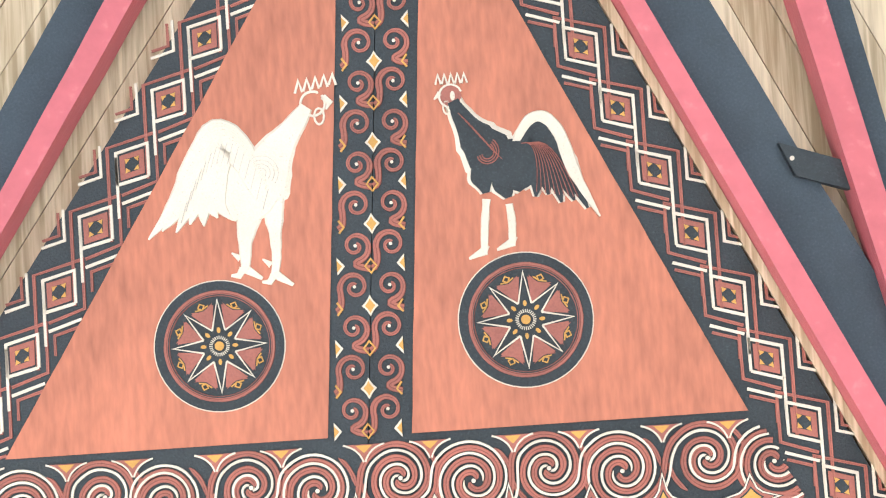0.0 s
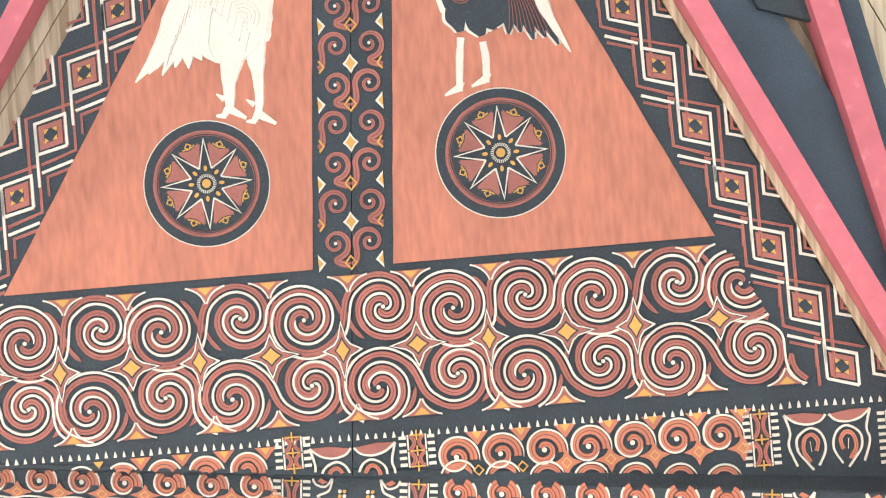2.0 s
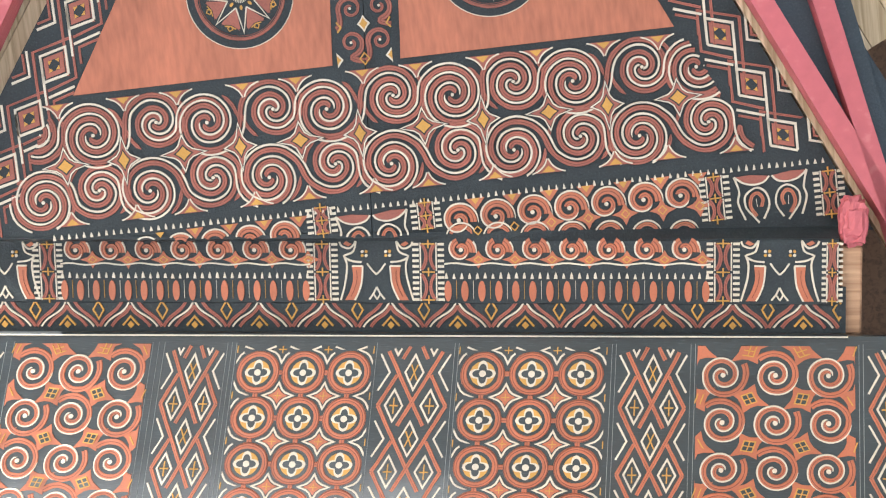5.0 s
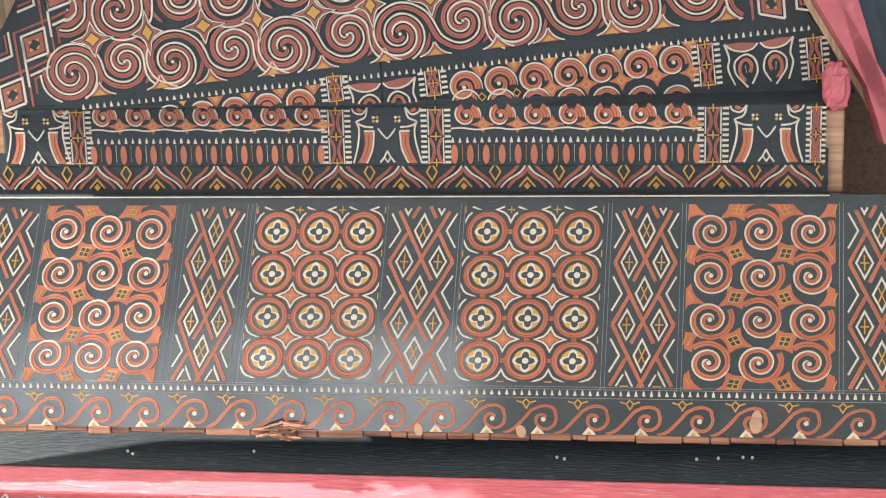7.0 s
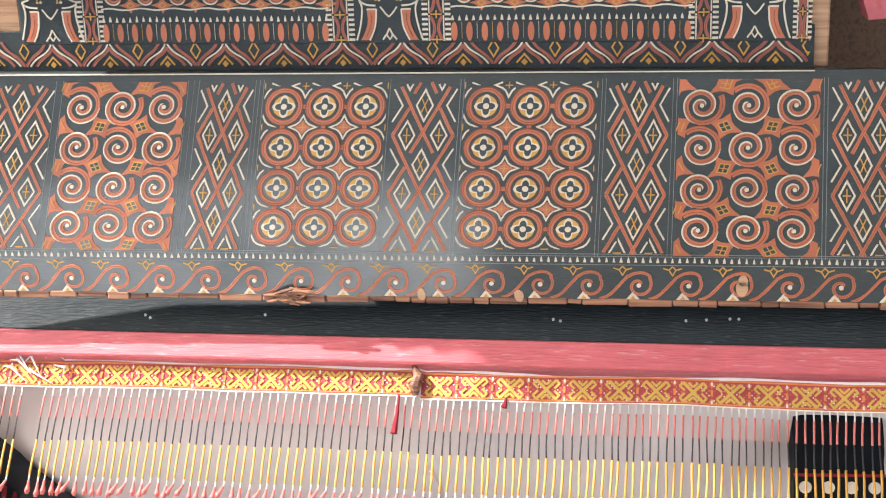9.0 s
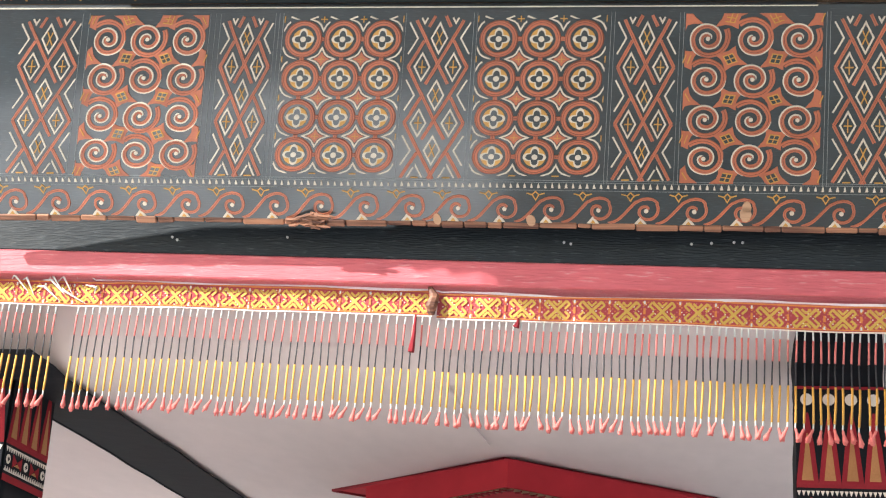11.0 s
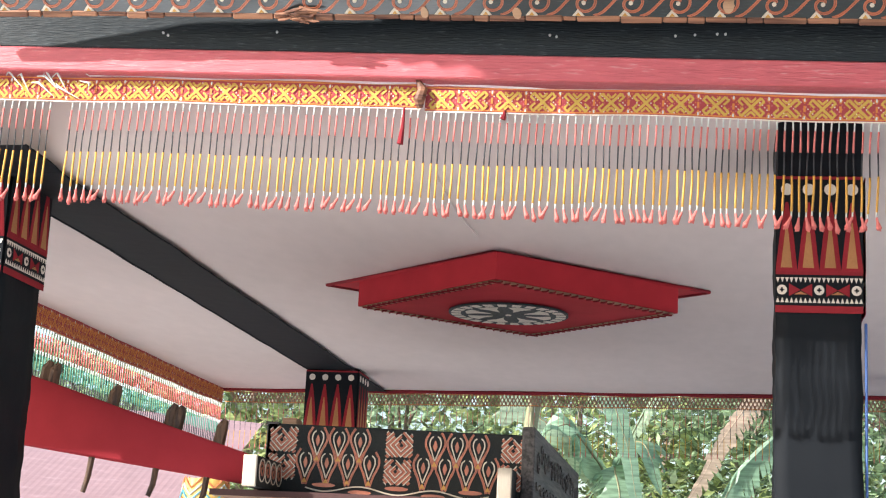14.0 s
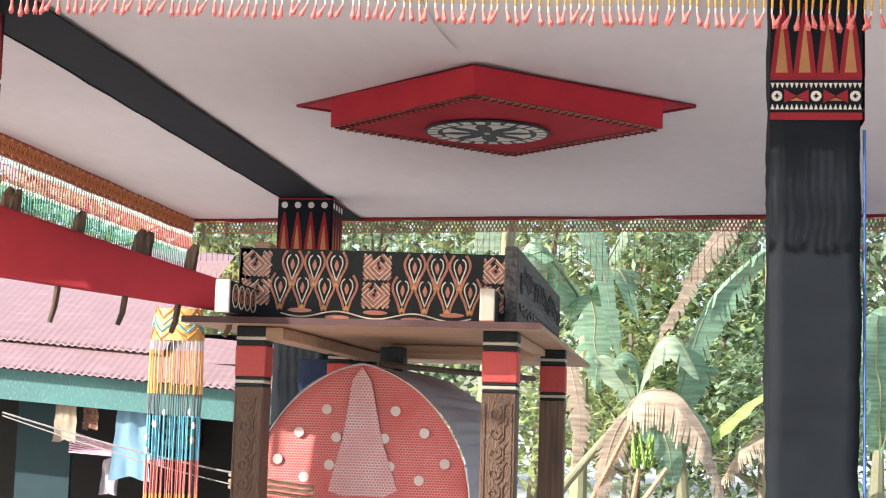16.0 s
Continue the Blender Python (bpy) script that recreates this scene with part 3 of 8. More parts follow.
def dark_figure():
    sh = Shape()
    lo = 0.004
    def both(pts, w, extra=0.012, top=0.0):
        p, q = swell(pts, w)
        sh.ribbon(p, [a + extra for a in q], WHITE, 0.0065 + top, lo)
        sh.ribbon(p, q, BLACK, 0.0090 + top, lo)
    p, w = swell([(0.505, 0.690), (0.543, 0.745), (0.582, 0.750), (0.616, 0.705), (0.645, 0.61), (0.700, 0.500)], [0.018, 0.026, 0.030, 0.032, 0.030, 0.004])
    sh.ribbon(p, w, WHITE, 0.0110, lo)
    for i in range(6):
        q = i / 5
        tip = (0.672 - 0.155 * q, 0.522 + 0.045 * q + 0.012 * (i % 2))
        both([(0.500, 0.665), (0.545 + 0.01 * (1 - q), 0.725 - 0.03 * q), (0.600 - 0.05 * q, 0.690 - 0.02 * q), (0.635 - 0.10 * q, 0.610), tip], [0.035, 0.044, 0.046, 0.042, 0.006], 0.008 if i % 5 else 0.010, 0.0003 * i)
    both([(0.362, 0.805), (0.378, 0.770), (0.410, 0.715), (0.448, 0.665), (0.485, 0.620), (0.515, 0.575)], [0.030, 0.046, 0.082, 0.118, 0.085, 0.012], 0.012, 0.002)
    both([(0.540, 0.650), (0.515, 0.655), (0.470, 0.660)], [0.10, 0.085, 0.09], 0.0, 0.0021)
    for a, b, c, d in (((0.420, 0.620), (0.428, 0.575), (0.420, 0.50), (0.414, 0.430)), ((0.470, 0.600), (0.482, 0.560), (0.486, 0.50), (0.483, 0.447))):
        p, w = swell([a, b, c], [0.062, 0.040, 0.02])
        both([(a[0], a[1] + 0.02), a, ((a[0] + b[0]) / 2, (a[1] + b[1]) / 2), b], [0.05, 0.056, 0.044, 0.018], 0.009, 0.001)
        p, w = swell([(b[0], b[1] - 0.015), c, d], [0.018, 0.018, 0.016])
        sh.ribbon(p, w, WHITE, 0.0075, lo)
        sh.ribbon([(d[0] + 0.004, d[1] + 0.006), (d[0] - 0.038, d[1] - 0.012)], [0.022, 0.006], WHITE, 0.0072, lo)
        sh.ribbon([(d[0] + 0.002, d[1] + 0.004), (d[0] + 0.012, d[1] + 0.016)], [0.012, 0.004], WHITE, 0.0072, lo)
    sh.disc((0.358, 0.818), 0.026, RED, 0.0100, lo, 16)
    sh.ribbon(arc((0.357, 0.818), 0.028, 20, 340, 16), 0.005, WHITE, 0.0108, lo)
    sh.disc((0.362, 0.818), 0.006, WHITE, 0.0115, lo, 10, 0.012)
    for k in range(5):
        x = 0.322 + 0.016 * k
        sh.ribbon([(x, 0.848), (x + 0.007, 0.872), (x + 0.014, 0.848)], 0.005, WHITE, 0.0100, lo)
    sh.ribbon([(0.332, 0.826), (0.316, 0.812)], [0.014, 0.003], WHITE, 0.0100, lo)
    sh.ribbon(arc((0.346, 0.790), 0.009, 0, 360, 10, 0.016), 0.004, WHITE, 0.0100, lo)
    for i in range(3):
        sh.ribbon(curl((0.432, 0.672), 0.008 + 0.006 * i, 0.026 + 0.006 * i, 200, 0.6), 0.003, RED, 0.0135, 0.008)
    for i in range(10):
        q = i / 9
        sh.ribbon(bez((0.52 + 0.03 * q, 0.69), (0.56 + 0.03 * q, 0.70), (0.56 + 0.06 * q, 0.64), (0.55 + 0.10 * q, 0.57 - 0.02 * q), 8), 0.0018, RED, 0.0130, 0.008)
        sh.ribbon([(0.372 + 0.008 * i, 0.775 - 0.010 * i), (0.400 + 0.008 * i, 0.745 - 0.010 * i)], 0.002, RED, 0.0130, 0.008)
    return sh


part("white_relief", white_figure(), gable, "cream-white painted relief with a plumed tail", GM)
part("dark_relief", dark_figure(), gable, "black-and-white painted relief with a plumed tail", GM)

# the centre strip: paired scrolls that swap sides, with ochre darts
for i in range(16):
    v = 0.069 + 0.0995 * i
    sh = Shape()
    for side in (-1, 1):
        c = (mid(v) + side * 0.043 + 0.004, v)
        inner = i % 2 == 0
        d = side if inner else -side
        sp = curl(c, 0.006, 0.0405, 60, 1.55 * d, 40)
        end = sp[-1]
        tail_to = (mid(v - 0.05) + (0.002 * side if inner else side * 0.082), v - 0.056)
        sp = sp[:-5] + bez(sp[-5], (2 * sp[-5][0] - sp[-7][0], 2 * sp[-5][1] - sp[-7][1]), (tail_to[0] + (end[0] - tail_to[0]) * 0.4, tail_to[1] + 0.004), tail_to, 6)
        w = [0.0085 + 0.0065 * min(1, max(0, (k - 22) / 12)) for k in range(len(sp))]
        sh.ribbon(sp, w, RED, 0.0035)
        sh.disc((c[0], c[1] + 0.001), 0.0042, WHITE, 0.0046, 0, 9)
        if not inner:
            t = (mid(v - 0.05) + side * 0.080, v - 0.052)
            sh.ribbon([(t[0], t[1] + 0.017), (t[0] - side * 0.012, t[1]), (t[0], t[1] - 0.014)], 0.005, OCHRE, 0.0045)
    if i % 2 == 0:
        t = (mid(v - 0.048), v - 0.05)
        sh.ribbon(star4(t, 0.014, 0.017, 0.0), 0.004, OCHRE, 0.0055, 0, True)
        for side in (-1, 1):
            t = (mid(v - 0.05) + side * 0.082, v - 0.047)
            sh.plate([(t[0], t[1] + 0.022), (t[0] - side * 0.019, t[1]), (t[0], t[1] - 0.022)][::-side], WHITE, 0.0035)
            sh.plate([(t[0], t[1] + 0.014), (t[0] - side * 0.012, t[1]), (t[0], t[1] - 0.014)][::-side], OCHRE, 0.0045)
    else:
        t = (mid(v - 0.048), v - 0.047)
        sh.plate(star4(t, 0.020, 0.026, 0.12), WHITE, 0.0035)
        sh.plate(star4(t, 0.013, 0.018, 0.12), OCHRE, 0.0045)
    part("scroll_pair", sh, gable, m=GM)

# lozenge meanders along both sloping rims
def meander(side, keep=None):
    """One repeat of the sloping border, about (0, 0); side -1 leans with the left rim, 1 with the right."""
    sh = Shape(wob=0.0015, keep=keep)
    s = side
    du, dv = (0.0975, 0.1495) if s < 0 else (0.0783, -0.1580)
    def q(a, b):
        # a runs across the rim, b with the painted uprights
        return (a * 1.0, b * 1.0 + a * (0.27 if s < 0 else -0.27))
    e = 0.030
    sh.plate([q(-e, -e), q(e, -e), q(e, e), q(-e, e)], RED, 0.003)
    sh.ribbon([q(-e - 0.009, -e - 0.008), q(-e - 0.009, e + 0.010), q(e + 0.009, e + 0.010), q(e + 0.009, -e - 0.010)], 0.0072, WHITE, 0.0035)
    sh.ribbon([q(-e - 0.009, -e - 0.008), q(e + 0.009, -e - 0.010)], 0.0072, WHITE, 0.0035)
    sh.ribbon([q(s * (e + 0.009), -e - 0.006), q(s * (e + 0.009), -e - 0.105)] if s > 0 else [q(-e - 0.009, e), q(-e - 0.009, -e - 0.090)], 0.0072, WHITE, 0.0035)
    sh.plate([q(-0.017, -0.017), q(0.017, -0.017), q(0.017, 0.017), q(-0.017, 0.017)], BLACK, 0.0038)
    for a, b in ((-1, -1), (1, -1), (1, 1), (-1, 1)):
        sh.plate([q(a * 0.017, b * 0.017), q(a * 0.004, b * 0.015), q(a * 0.015, b * 0.004)][::a * b], OCHRE, 0.0046)
    o = 0.060
    sh.ribbon([q(s * 0.030, -o - 0.006), q(-s * o, -o), q(-s * o, o), q(s * o, o), q(s * o, -o - 0.11)], 0.0075, RED, 0.0034)
    # loose angles beside the links
    sh.ribbon([q(-s * 0.052, -0.083), q(s * 0.030, -0.086)], 0.0072, WHITE, 0.0035)
    sh.ribbon([q(-s * 0.048, -0.099), q(s * 0.016, -0.101), q(s * 0.016, -0.150)], 0.0072, RED, 0.0035)
    sh.ribbon([q(s * 0.078, 0.072), q(s * 0.078, -0.004), q(s * 0.135, -0.004)], 0.0072, WHITE, 0.0035)
    sh.ribbon([q(s * 0.091, 0.068), q(s * 0.091, 0.012), q(s * 0.132, 0.012)], 0.0066, RED, 0.0035)
    return sh.mesh("lozenge_meander")


lm, rm = meander(-1), meander(1)
for k in range(-4, 10):
    u, v = -0.719 + 0.0968 * k, 0.254 + 0.1495 * k
    if above_beam(u, v - 0.02) and v < 1.5:
        cut_off = v < -0.10
        me = meander(-1, lambda x, y: y + v > -0.395) if cut_off else lm
        part("lozenge_meander", me, gable, m=GM @ Matrix.Translation((u, v, 0)))
for k in range(-4, 9):
    u, v = 0.684 + 0.0783 * k, 0.919 - 0.1579 * k
    if v > -0.36:
        me = meander(1, lambda x, y: y + v > -0.395) if v < -0.10 else rm
        part("lozenge_meander", me, gable, m=GM @ Matrix.Translation((u, v, 0)))

# the broad band of double spirals
UP = [-0.905, -0.729, -0.536, -0.385, -0.184, -0.025, 0.176, 0.351, 0.534, 0.709, 0.916, 1.075]
LO = [-0.905, -0.732, -0.580, -0.387, -0.220, -0.018, 0.148, 0.349, 0.515, 0.715, 0.889, 1.096]


def inside_band(u, v):
    return in_l(v) - 0.05 < u < in_r(v) + 0.02 and -0.385 < v < 0.0 and above_beam(u, v)


def side_step(pts, d):
    """The line pts moved d to its left."""
    out = []
    for i, p in enumerate(pts):
        a, b = Vector(pts[max(0, i - 1)]), Vector(pts[min(len(pts) - 1, i + 1)])
        t = (b - a).normalized()
        out.append((p[0] - t.y * d, p[1] + t.x * d))
    return out


def arm(c, hand, r, end):
    """A spiral arm from the heart of a spiral out to the angle end (degrees) at the radius r."""
    return curl(c, 0.008, r, end - hand * 360 * 1.32, hand * 1.32, 50)


# every arm leaves one spiral, swings over and winds into the next one of its row
for row, (us, v, hand) in enumerate(((UP, -0.108, 1), (LO, -0.291, -1))):
    us = [us[0] - 0.17] + us + [us[-1] + 0.18]
    eyes = [(u, v + (0.010 if (i + row) % 2 else -0.008)) for i, u in enumerate(us)]
    for i in range(len(us) - 1):
        a, b = eyes[i], eyes[i + 1]
        r = max(0.076, min(0.090, (b[0] - a[0]) / 2 - 0.001))
        one, two = arm(a, hand, r, -hand * 42), arm(b, hand, r, 180 - hand * 42)
        p, q = Vector(one[-1]), Vector(two[-1])
        ta, tb = (p - Vector(one[-2])).normalized(), (q - Vector(two[-2])).normalized()
        k = (q - p).length * 0.42
        line = one + bez(p, p + ta * k, q + tb * k, q, 10)[1:-1] + two[::-1]
        sh = Shape(keep=inside_band, wob=0.0012)
        sh.ribbon(line, 0.0138, RED, 0.0040 + 0.0003 * (i % 2), taper=0.04)
        part("spiral_arm", sh, gable, m=GM)
        sh = Shape(keep=inside_band, wob=0.0012)
        sh.ribbon(side_step(line, 0.0152 if i % 2 else -0.0152), 0.0062, WHITE, 0.0050 + 0.0003 * (i % 2), taper=0.04)
        part("white_spiral_line", sh, gable, m=GM)
# short outer strokes that close each spiral where its arms swing away
for us, v, hand, row in ((UP, -0.108, 1, 0), (LO, -0.291, -1, 1)):
    for i, u in enumerate(us):
        c = (u, v + (0.010 if (i + 1 + row) % 2 else -0.008))
        heart_ = Shape(keep=inside_band)
        heart_.disc(c, 0.0054, WHITE, 0.0056, 0, 9)
        if heart_.v:
            part("spiral_eye", heart_, gable, m=GM)
        for a in (184, 4):
            sh = Shape(keep=inside_band, wob=0.0012)
            sh.ribbon(arc(c, 0.0925, hand * a, hand * (a + 50), 12), 0.0105, RED, 0.0036, taper=0.25)
            if sh.v:
                part("spiral_rim", sh, gable, m=GM)
for i, u in enumerate([-0.823, -0.646, -0.466, -0.294, -0.114, 0.066, 0.255, 0.434, 0.630, 0.803, 1.013]):
    sh = Shape(keep=inside_band)
    wide = i % 2
    c = (u, -0.199)
    rx, ry = (0.060, 0.048) if wide == 0 else (0.042, 0.062)
    sh.plate(star4(c, rx * 1.30, ry * 1.30, 0.42), BLACK, 0.0056)
    sh.ribbon(star4(c, rx * 1.14, ry * 1.14, 0.42), 0.0042, WHITE, 0.0062, 0.004, True)
    sh.plate(star4(c, rx * 0.92, ry * 0.92, 0.36), RED, 0.0062)
    sh.plate(star4(c, rx * 0.50, ry * 0.56, 0.1), BLACK, 0.0066)
    sh.plate(star4(c, rx * 0.40, ry * 0.44, 0.1), OCHRE, 0.0071)
    part("lozenge", sh, gable, m=GM)
for i in range(12):
    u = -0.815 + 0.1795 * i
    for v, s in ((-0.012, -1), (-0.378, 1)):
        sh = Shape(keep=lambda x, y: in_l(y) - 0.16 < x < in_r(y) + 0.05)
        t = u + (0.01 if i % 2 else -0.01)
        for e in (-1, 1):
            sh.ribbon(bez((t + e * 0.050, v), (t + e * 0.026, v + s * 0.006), (t + e * 0.010, v + s * 0.018), (t + e * 0.002, v + s * 0.042), 8), 0.0044, WHITE, 0.0058, 0.003)
        sh.plate([(t - 0.043, v), (t - 0.010, v + s * 0.020), (t, v + s * 0.042), (t + 0.010, v + s * 0.020), (t + 0.043, v)][::-1 if s > 0 else 1], RED, 0.0052)
        sh.plate([(t - 0.020, v + s * 0.002), (t, v + s * 0.021), (t + 0.020, v + s * 0.002)][::-1 if s > 0 else 1], OCHRE, 0.0060)
        if above_beam(t, v):
            part("dart", sh, gable, m=GM)


def teeth_row(u0, u1, v, step, size, mat, keep=None, v1=None):
    sh = Shape(keep=keep)
    n = int((u1 - u0) / step)
    for i in range(n + 1):
        u = u0 + (u1 - u0) * i / n
        y = v + ((v1 if v1 is not None else v) - v) * i / n + random.uniform(-0.001, 0.001)
        w = size * random.uniform(0.22, 0.30)
        k = size * random.uniform(0.85, 1.1)
        sh.plate([(u - w, y), (u + w, y), (u + w * 0.6, y + k * 0.6), (u, y + k), (u - w * 0.6, y + k * 0.6)], mat, 0.0035)
    return sh


part("toothed_border", teeth_row(-1.0, 1.42, -0.415, 0.0225, 0.0165, WHITE, above_beam, -0.440), gable, "row of small white teeth", GM, kind="stuff")


def ladder(h, w=0.075):
    """An upright divider with rungs and pointed lobes, about (0, 0)."""
    sh = Shape()
    for s in (-1, 1):
        n = int(h / 0.0165)
        for i in range(n):
            y = -h / 2 + h * (i + 0.5) / n
            sh.ribbon([(s * w * 0.36, y), (s * w * 0.60, y)], 0.0075, WHITE, 0.0034)
        for e in (-1, 1):
            c = (s * 0.0, e * h * 0.25)
            sh.ribbon(bez((s * w * 0.26, c[1] - h * 0.21), (s * w * 0.02, c[1] - h * 0.10), (s * w * 0.02, c[1] + h * 0.10), (s * w * 0.26, c[1] + h * 0.21), 8), 0.010, RED, 0.0038)
            sh.ribbon([(s * w * 0.30, c[1] - h * 0.23), (s * w * 0.30, c[1] + h * 0.23)], 0.004, WHITE, 0.0034)
    for y in (-h * 0.46, 0, h * 0.46):
        sh.ribbon([(-w * 0.24, y), (w * 0.24, y)], 0.004, OCHRE, 0.0046)
        sh.ribbon([(0, y - 0.013), (0, y + 0.013)], 0.004, OCHRE, 0.0046)
    return sh


def curl_row(u0, n, step, v, r, keep, tall=1.0):
    """Separate running curls, each one shape."""
    out = []
    for i in range(n):
        c = (u0 + step * i, v)
        sh = Shape(keep=keep, wob=0.001)
        sh.ribbon(curl(c, 0.010, r * 0.86, 150, -1.45, 38, tall), [0.011 + 0.008 * k / 38 for k in range(39)], CORAL, 0.0036)
        sh.ribbon(curl(c, r * 0.55, r * 1.14, -30, -0.95, 30, tall), 0.0052, WHITE, 0.0042, taper=0.12)
        sh.disc(c, 0.0065, WHITE, 0.0045, 0, 9)
        d = (c[0] + step * 0.48, v - r * 0.70)
        sh.plate(star4(d, step * 0.36, r * 0.66, 0.34), CORAL, 0.0034)
        sh.ribbon(star4(d, step * 0.11, r * 0.24, 0.0), 0.0035, OCHRE, 0.0044, 0, True)
        d = (c[0] + step / 2, v + r * 1.02)
        sh.plate([(d[0] - step * 0.26, d[1] + 0.008), (d[0], d[1] - r * 0.52), (d[0] + step * 0.26, d[1] + 0.008)], CORAL, 0.0034)
        sh.plate([(d[0] - step * 0.12, d[1] + 0.007), (d[0], d[1] - r * 0.22), (d[0] + step * 0.12, d[1] + 0.007)], OCHRE, 0.0042)
        out.append(sh)
    return out


for sh in curl_row(0.328, 7, 0.1107, -0.490, 0.052, above_beam) + curl_row(-0.830, 7, 0.1050, -0.480, 0.046, above_beam):
    part("curl", sh, gable, m=GM)
for u, v in ((1.094, -0.510), (0.232, -0.500), (-0.080, -0.480), (1.432, -0.530)):
    sh = ladder(0.14)
    part("ladder_divider", sh if above_beam(u, v - 0.07) else ladder(0.085), gable, m=GM @ Matrix.Translation((u, v + (0.0 if above_beam(u, v - 0.07) else 0.035), 0)))


def horned_top(c):
    """The upper half of a butterfly-like motif with two round loops under a horned brow."""
    sh = Shape(keep=above_beam, wob=0.001)
    x, y = c
    for s in (-1, 1):
        brow = [(x + s * 0.004, y + 0.060), (x + s * 0.020, y + 0.044), (x + s * 0.050, y + 0.038), (x + s * 0.082, y + 0.046), (x + s * 0.108, y + 0.066)]
        sh.plate((brow + [(x + s * 0.060, y + 0.068)])[::-s], RED, 0.0034)
        sh.ribbon(plumed(brow, 16), 0.0058, WHITE, 0.0042)
        sh.ribbon(plumed([(x + s * 0.108, y + 0.066), (x + s * 0.096, y + 0.020), (x + s * 0.102, y - 0.012), (x + s * 0.084, y - 0.064)], 15), 0.0058, WHITE, 0.0042)
        sh.ribbon(plumed([(x + s * 0.030, y - 0.066), (x + s * 0.010, y - 0.026), (x + s * 0.018, y + 0.012), (x + s * 0.046, y + 0.028), (x + s * 0.078, y + 0.008), (x + s * 0.080, y - 0.026), (x + s * 0.060, y - 0.056), (x + s * 0.044, y - 0.076)], 35), 0.0056, WHITE, 0.0042)
        sh.ribbon(plumed([(x + s * 0.050, y - 0.056), (x + s * 0.066, y - 0.026), (x + s * 0.060, y + 0.004), (x + s * 0.042, y + 0.012), (x + s * 0.028, y - 0.006), (x + s * 0.034, y - 0.030)], 25), 0.0100, CORAL, 0.0038)
        sh.ribbon([(x + s * 0.046, y - 0.030), (x + s * 0.048, y - 0.004)], 0.0050, WHITE, 0.0040, taper=0.3)
    return sh


part("butterfly_motif", horned_top((0.070, -0.505)), gable, m=GM)
part("butterfly_motif", horned_top((1.262, -0.520)), gable, m=GM)

# the tops of the beam's curls run on over the gable's foot
for i in range(7):
    u = 0.330 + 0.1105 * i
    v = -0.417 - 0.0983 * (u + 0.894)
    sh = Shape(keep=above_beam, wob=0.001)
    sh.ribbon(arc((u, v - 0.006), 0.034, 15, 165, 12), 0.012, CORAL, 0.0036, taper=0.2)
    sh.ribbon(arc((u, v - 0.006), 0.045, 20, 172, 12), 0.0052, WHITE, 0.0042, taper=0.15)
    part("curl_top", sh, gable, m=GM)

# ---- the carved beam under the gable ----
BM = board((-1.0, 4.667, 4.4428), (1, 0.0141, -0.0156), (0, -0.669, 0.7433))
beam = thing("carved_beam", "black beam carved with red curls, ovals and white teeth", "carved beam", BM.translation)
BL, BR, BB, BT = -1.31, 1.352, -0.072, 0.124
sh = Shape()
sh.box((BL, BB, -0.09), (BR, BT, 0.0), BLACK, bevel=0.004)
part("beam_body", sh, beam, m=BM)
# a black fillet that closes the joint between the beam and the gable
sh = Shape()
inv = BM.inverted() @ GM
rows = []
for i in range(25):
    u = -1.30 + 2.65 * i / 24
    g = u + 0.095
    top = inv @ Vector((g, -0.417 - 0.0983 * (g + 0.894) + 0.014, 0.0025))
    rows.append([sh.put(p) for p in ((u, BT - 0.004, 0.0015), tuple(top), (top.x, top.y, top.z - 0.02))])
for a, b in zip(rows[:-1], rows[1:]):
    for k in (0, 1):
        sh.face((a[k], b[k], b[k + 1], a[k + 1]), sh.slot(BLACK))
part("joint_fillet", sh, beam, "black fillet along the joint under the gable", BM)


def in_beam(u, v):
    return BB + 0.002 < v < BT - 0.001 and BL + 0.005 < u < BR - 0.005


for u0, n in ((-0.962, 7), (0.240, 7)):
    for sh in curl_row(u0, n, 0.1135 if u0 < 0 else 0.1105, 0.093, 0.042, in_beam):
        part("curl", sh, beam, m=BM)
    w = 0.1135 * (n - 1)
    sh = Shape()
    sh.ribbon([(u0 - 0.05 + (w + 0.11) * i / 40, 0.050 + 0.003 * math.sin(i * 1.1)) for i in range(41)], 0.005, WHITE, 0.0036)
    part("white_line", sh, beam, m=BM)
    part("toothed_border", teeth_row(u0 - 0.045, u0 + w + 0.05, 0.006, 0.0235, 0.019, WHITE), beam, "row of small white teeth", BM, kind="stuff")
    for i in range(16):
        u = u0 - 0.04 + (w + 0.085) * i / 15
        sh = Shape()
        sh.disc((u, -0.032), 0.0112, CORAL, 0.004, 0, 12, 0.032)
        part("oval", sh, beam, m=BM)
        if i < 15:
            sh = Shape()
            x = u + (w + 0.085) / 30
            sh.ribbon([(x, -0.056), (x, 0.0)], 0.005, WHITE if i % 2 else OCHRE, 0.003, taper=0.2)
            part("white_dash", sh, beam, m=BM)
for u in (-1.053, -0.184, 0.141, 1.016, 1.330):
    part("ladder_divider", ladder(0.185, 0.080 if u < 1.2 else 0.05), beam, m=BM @ Matrix.Translation((u, 0.026, 0)))


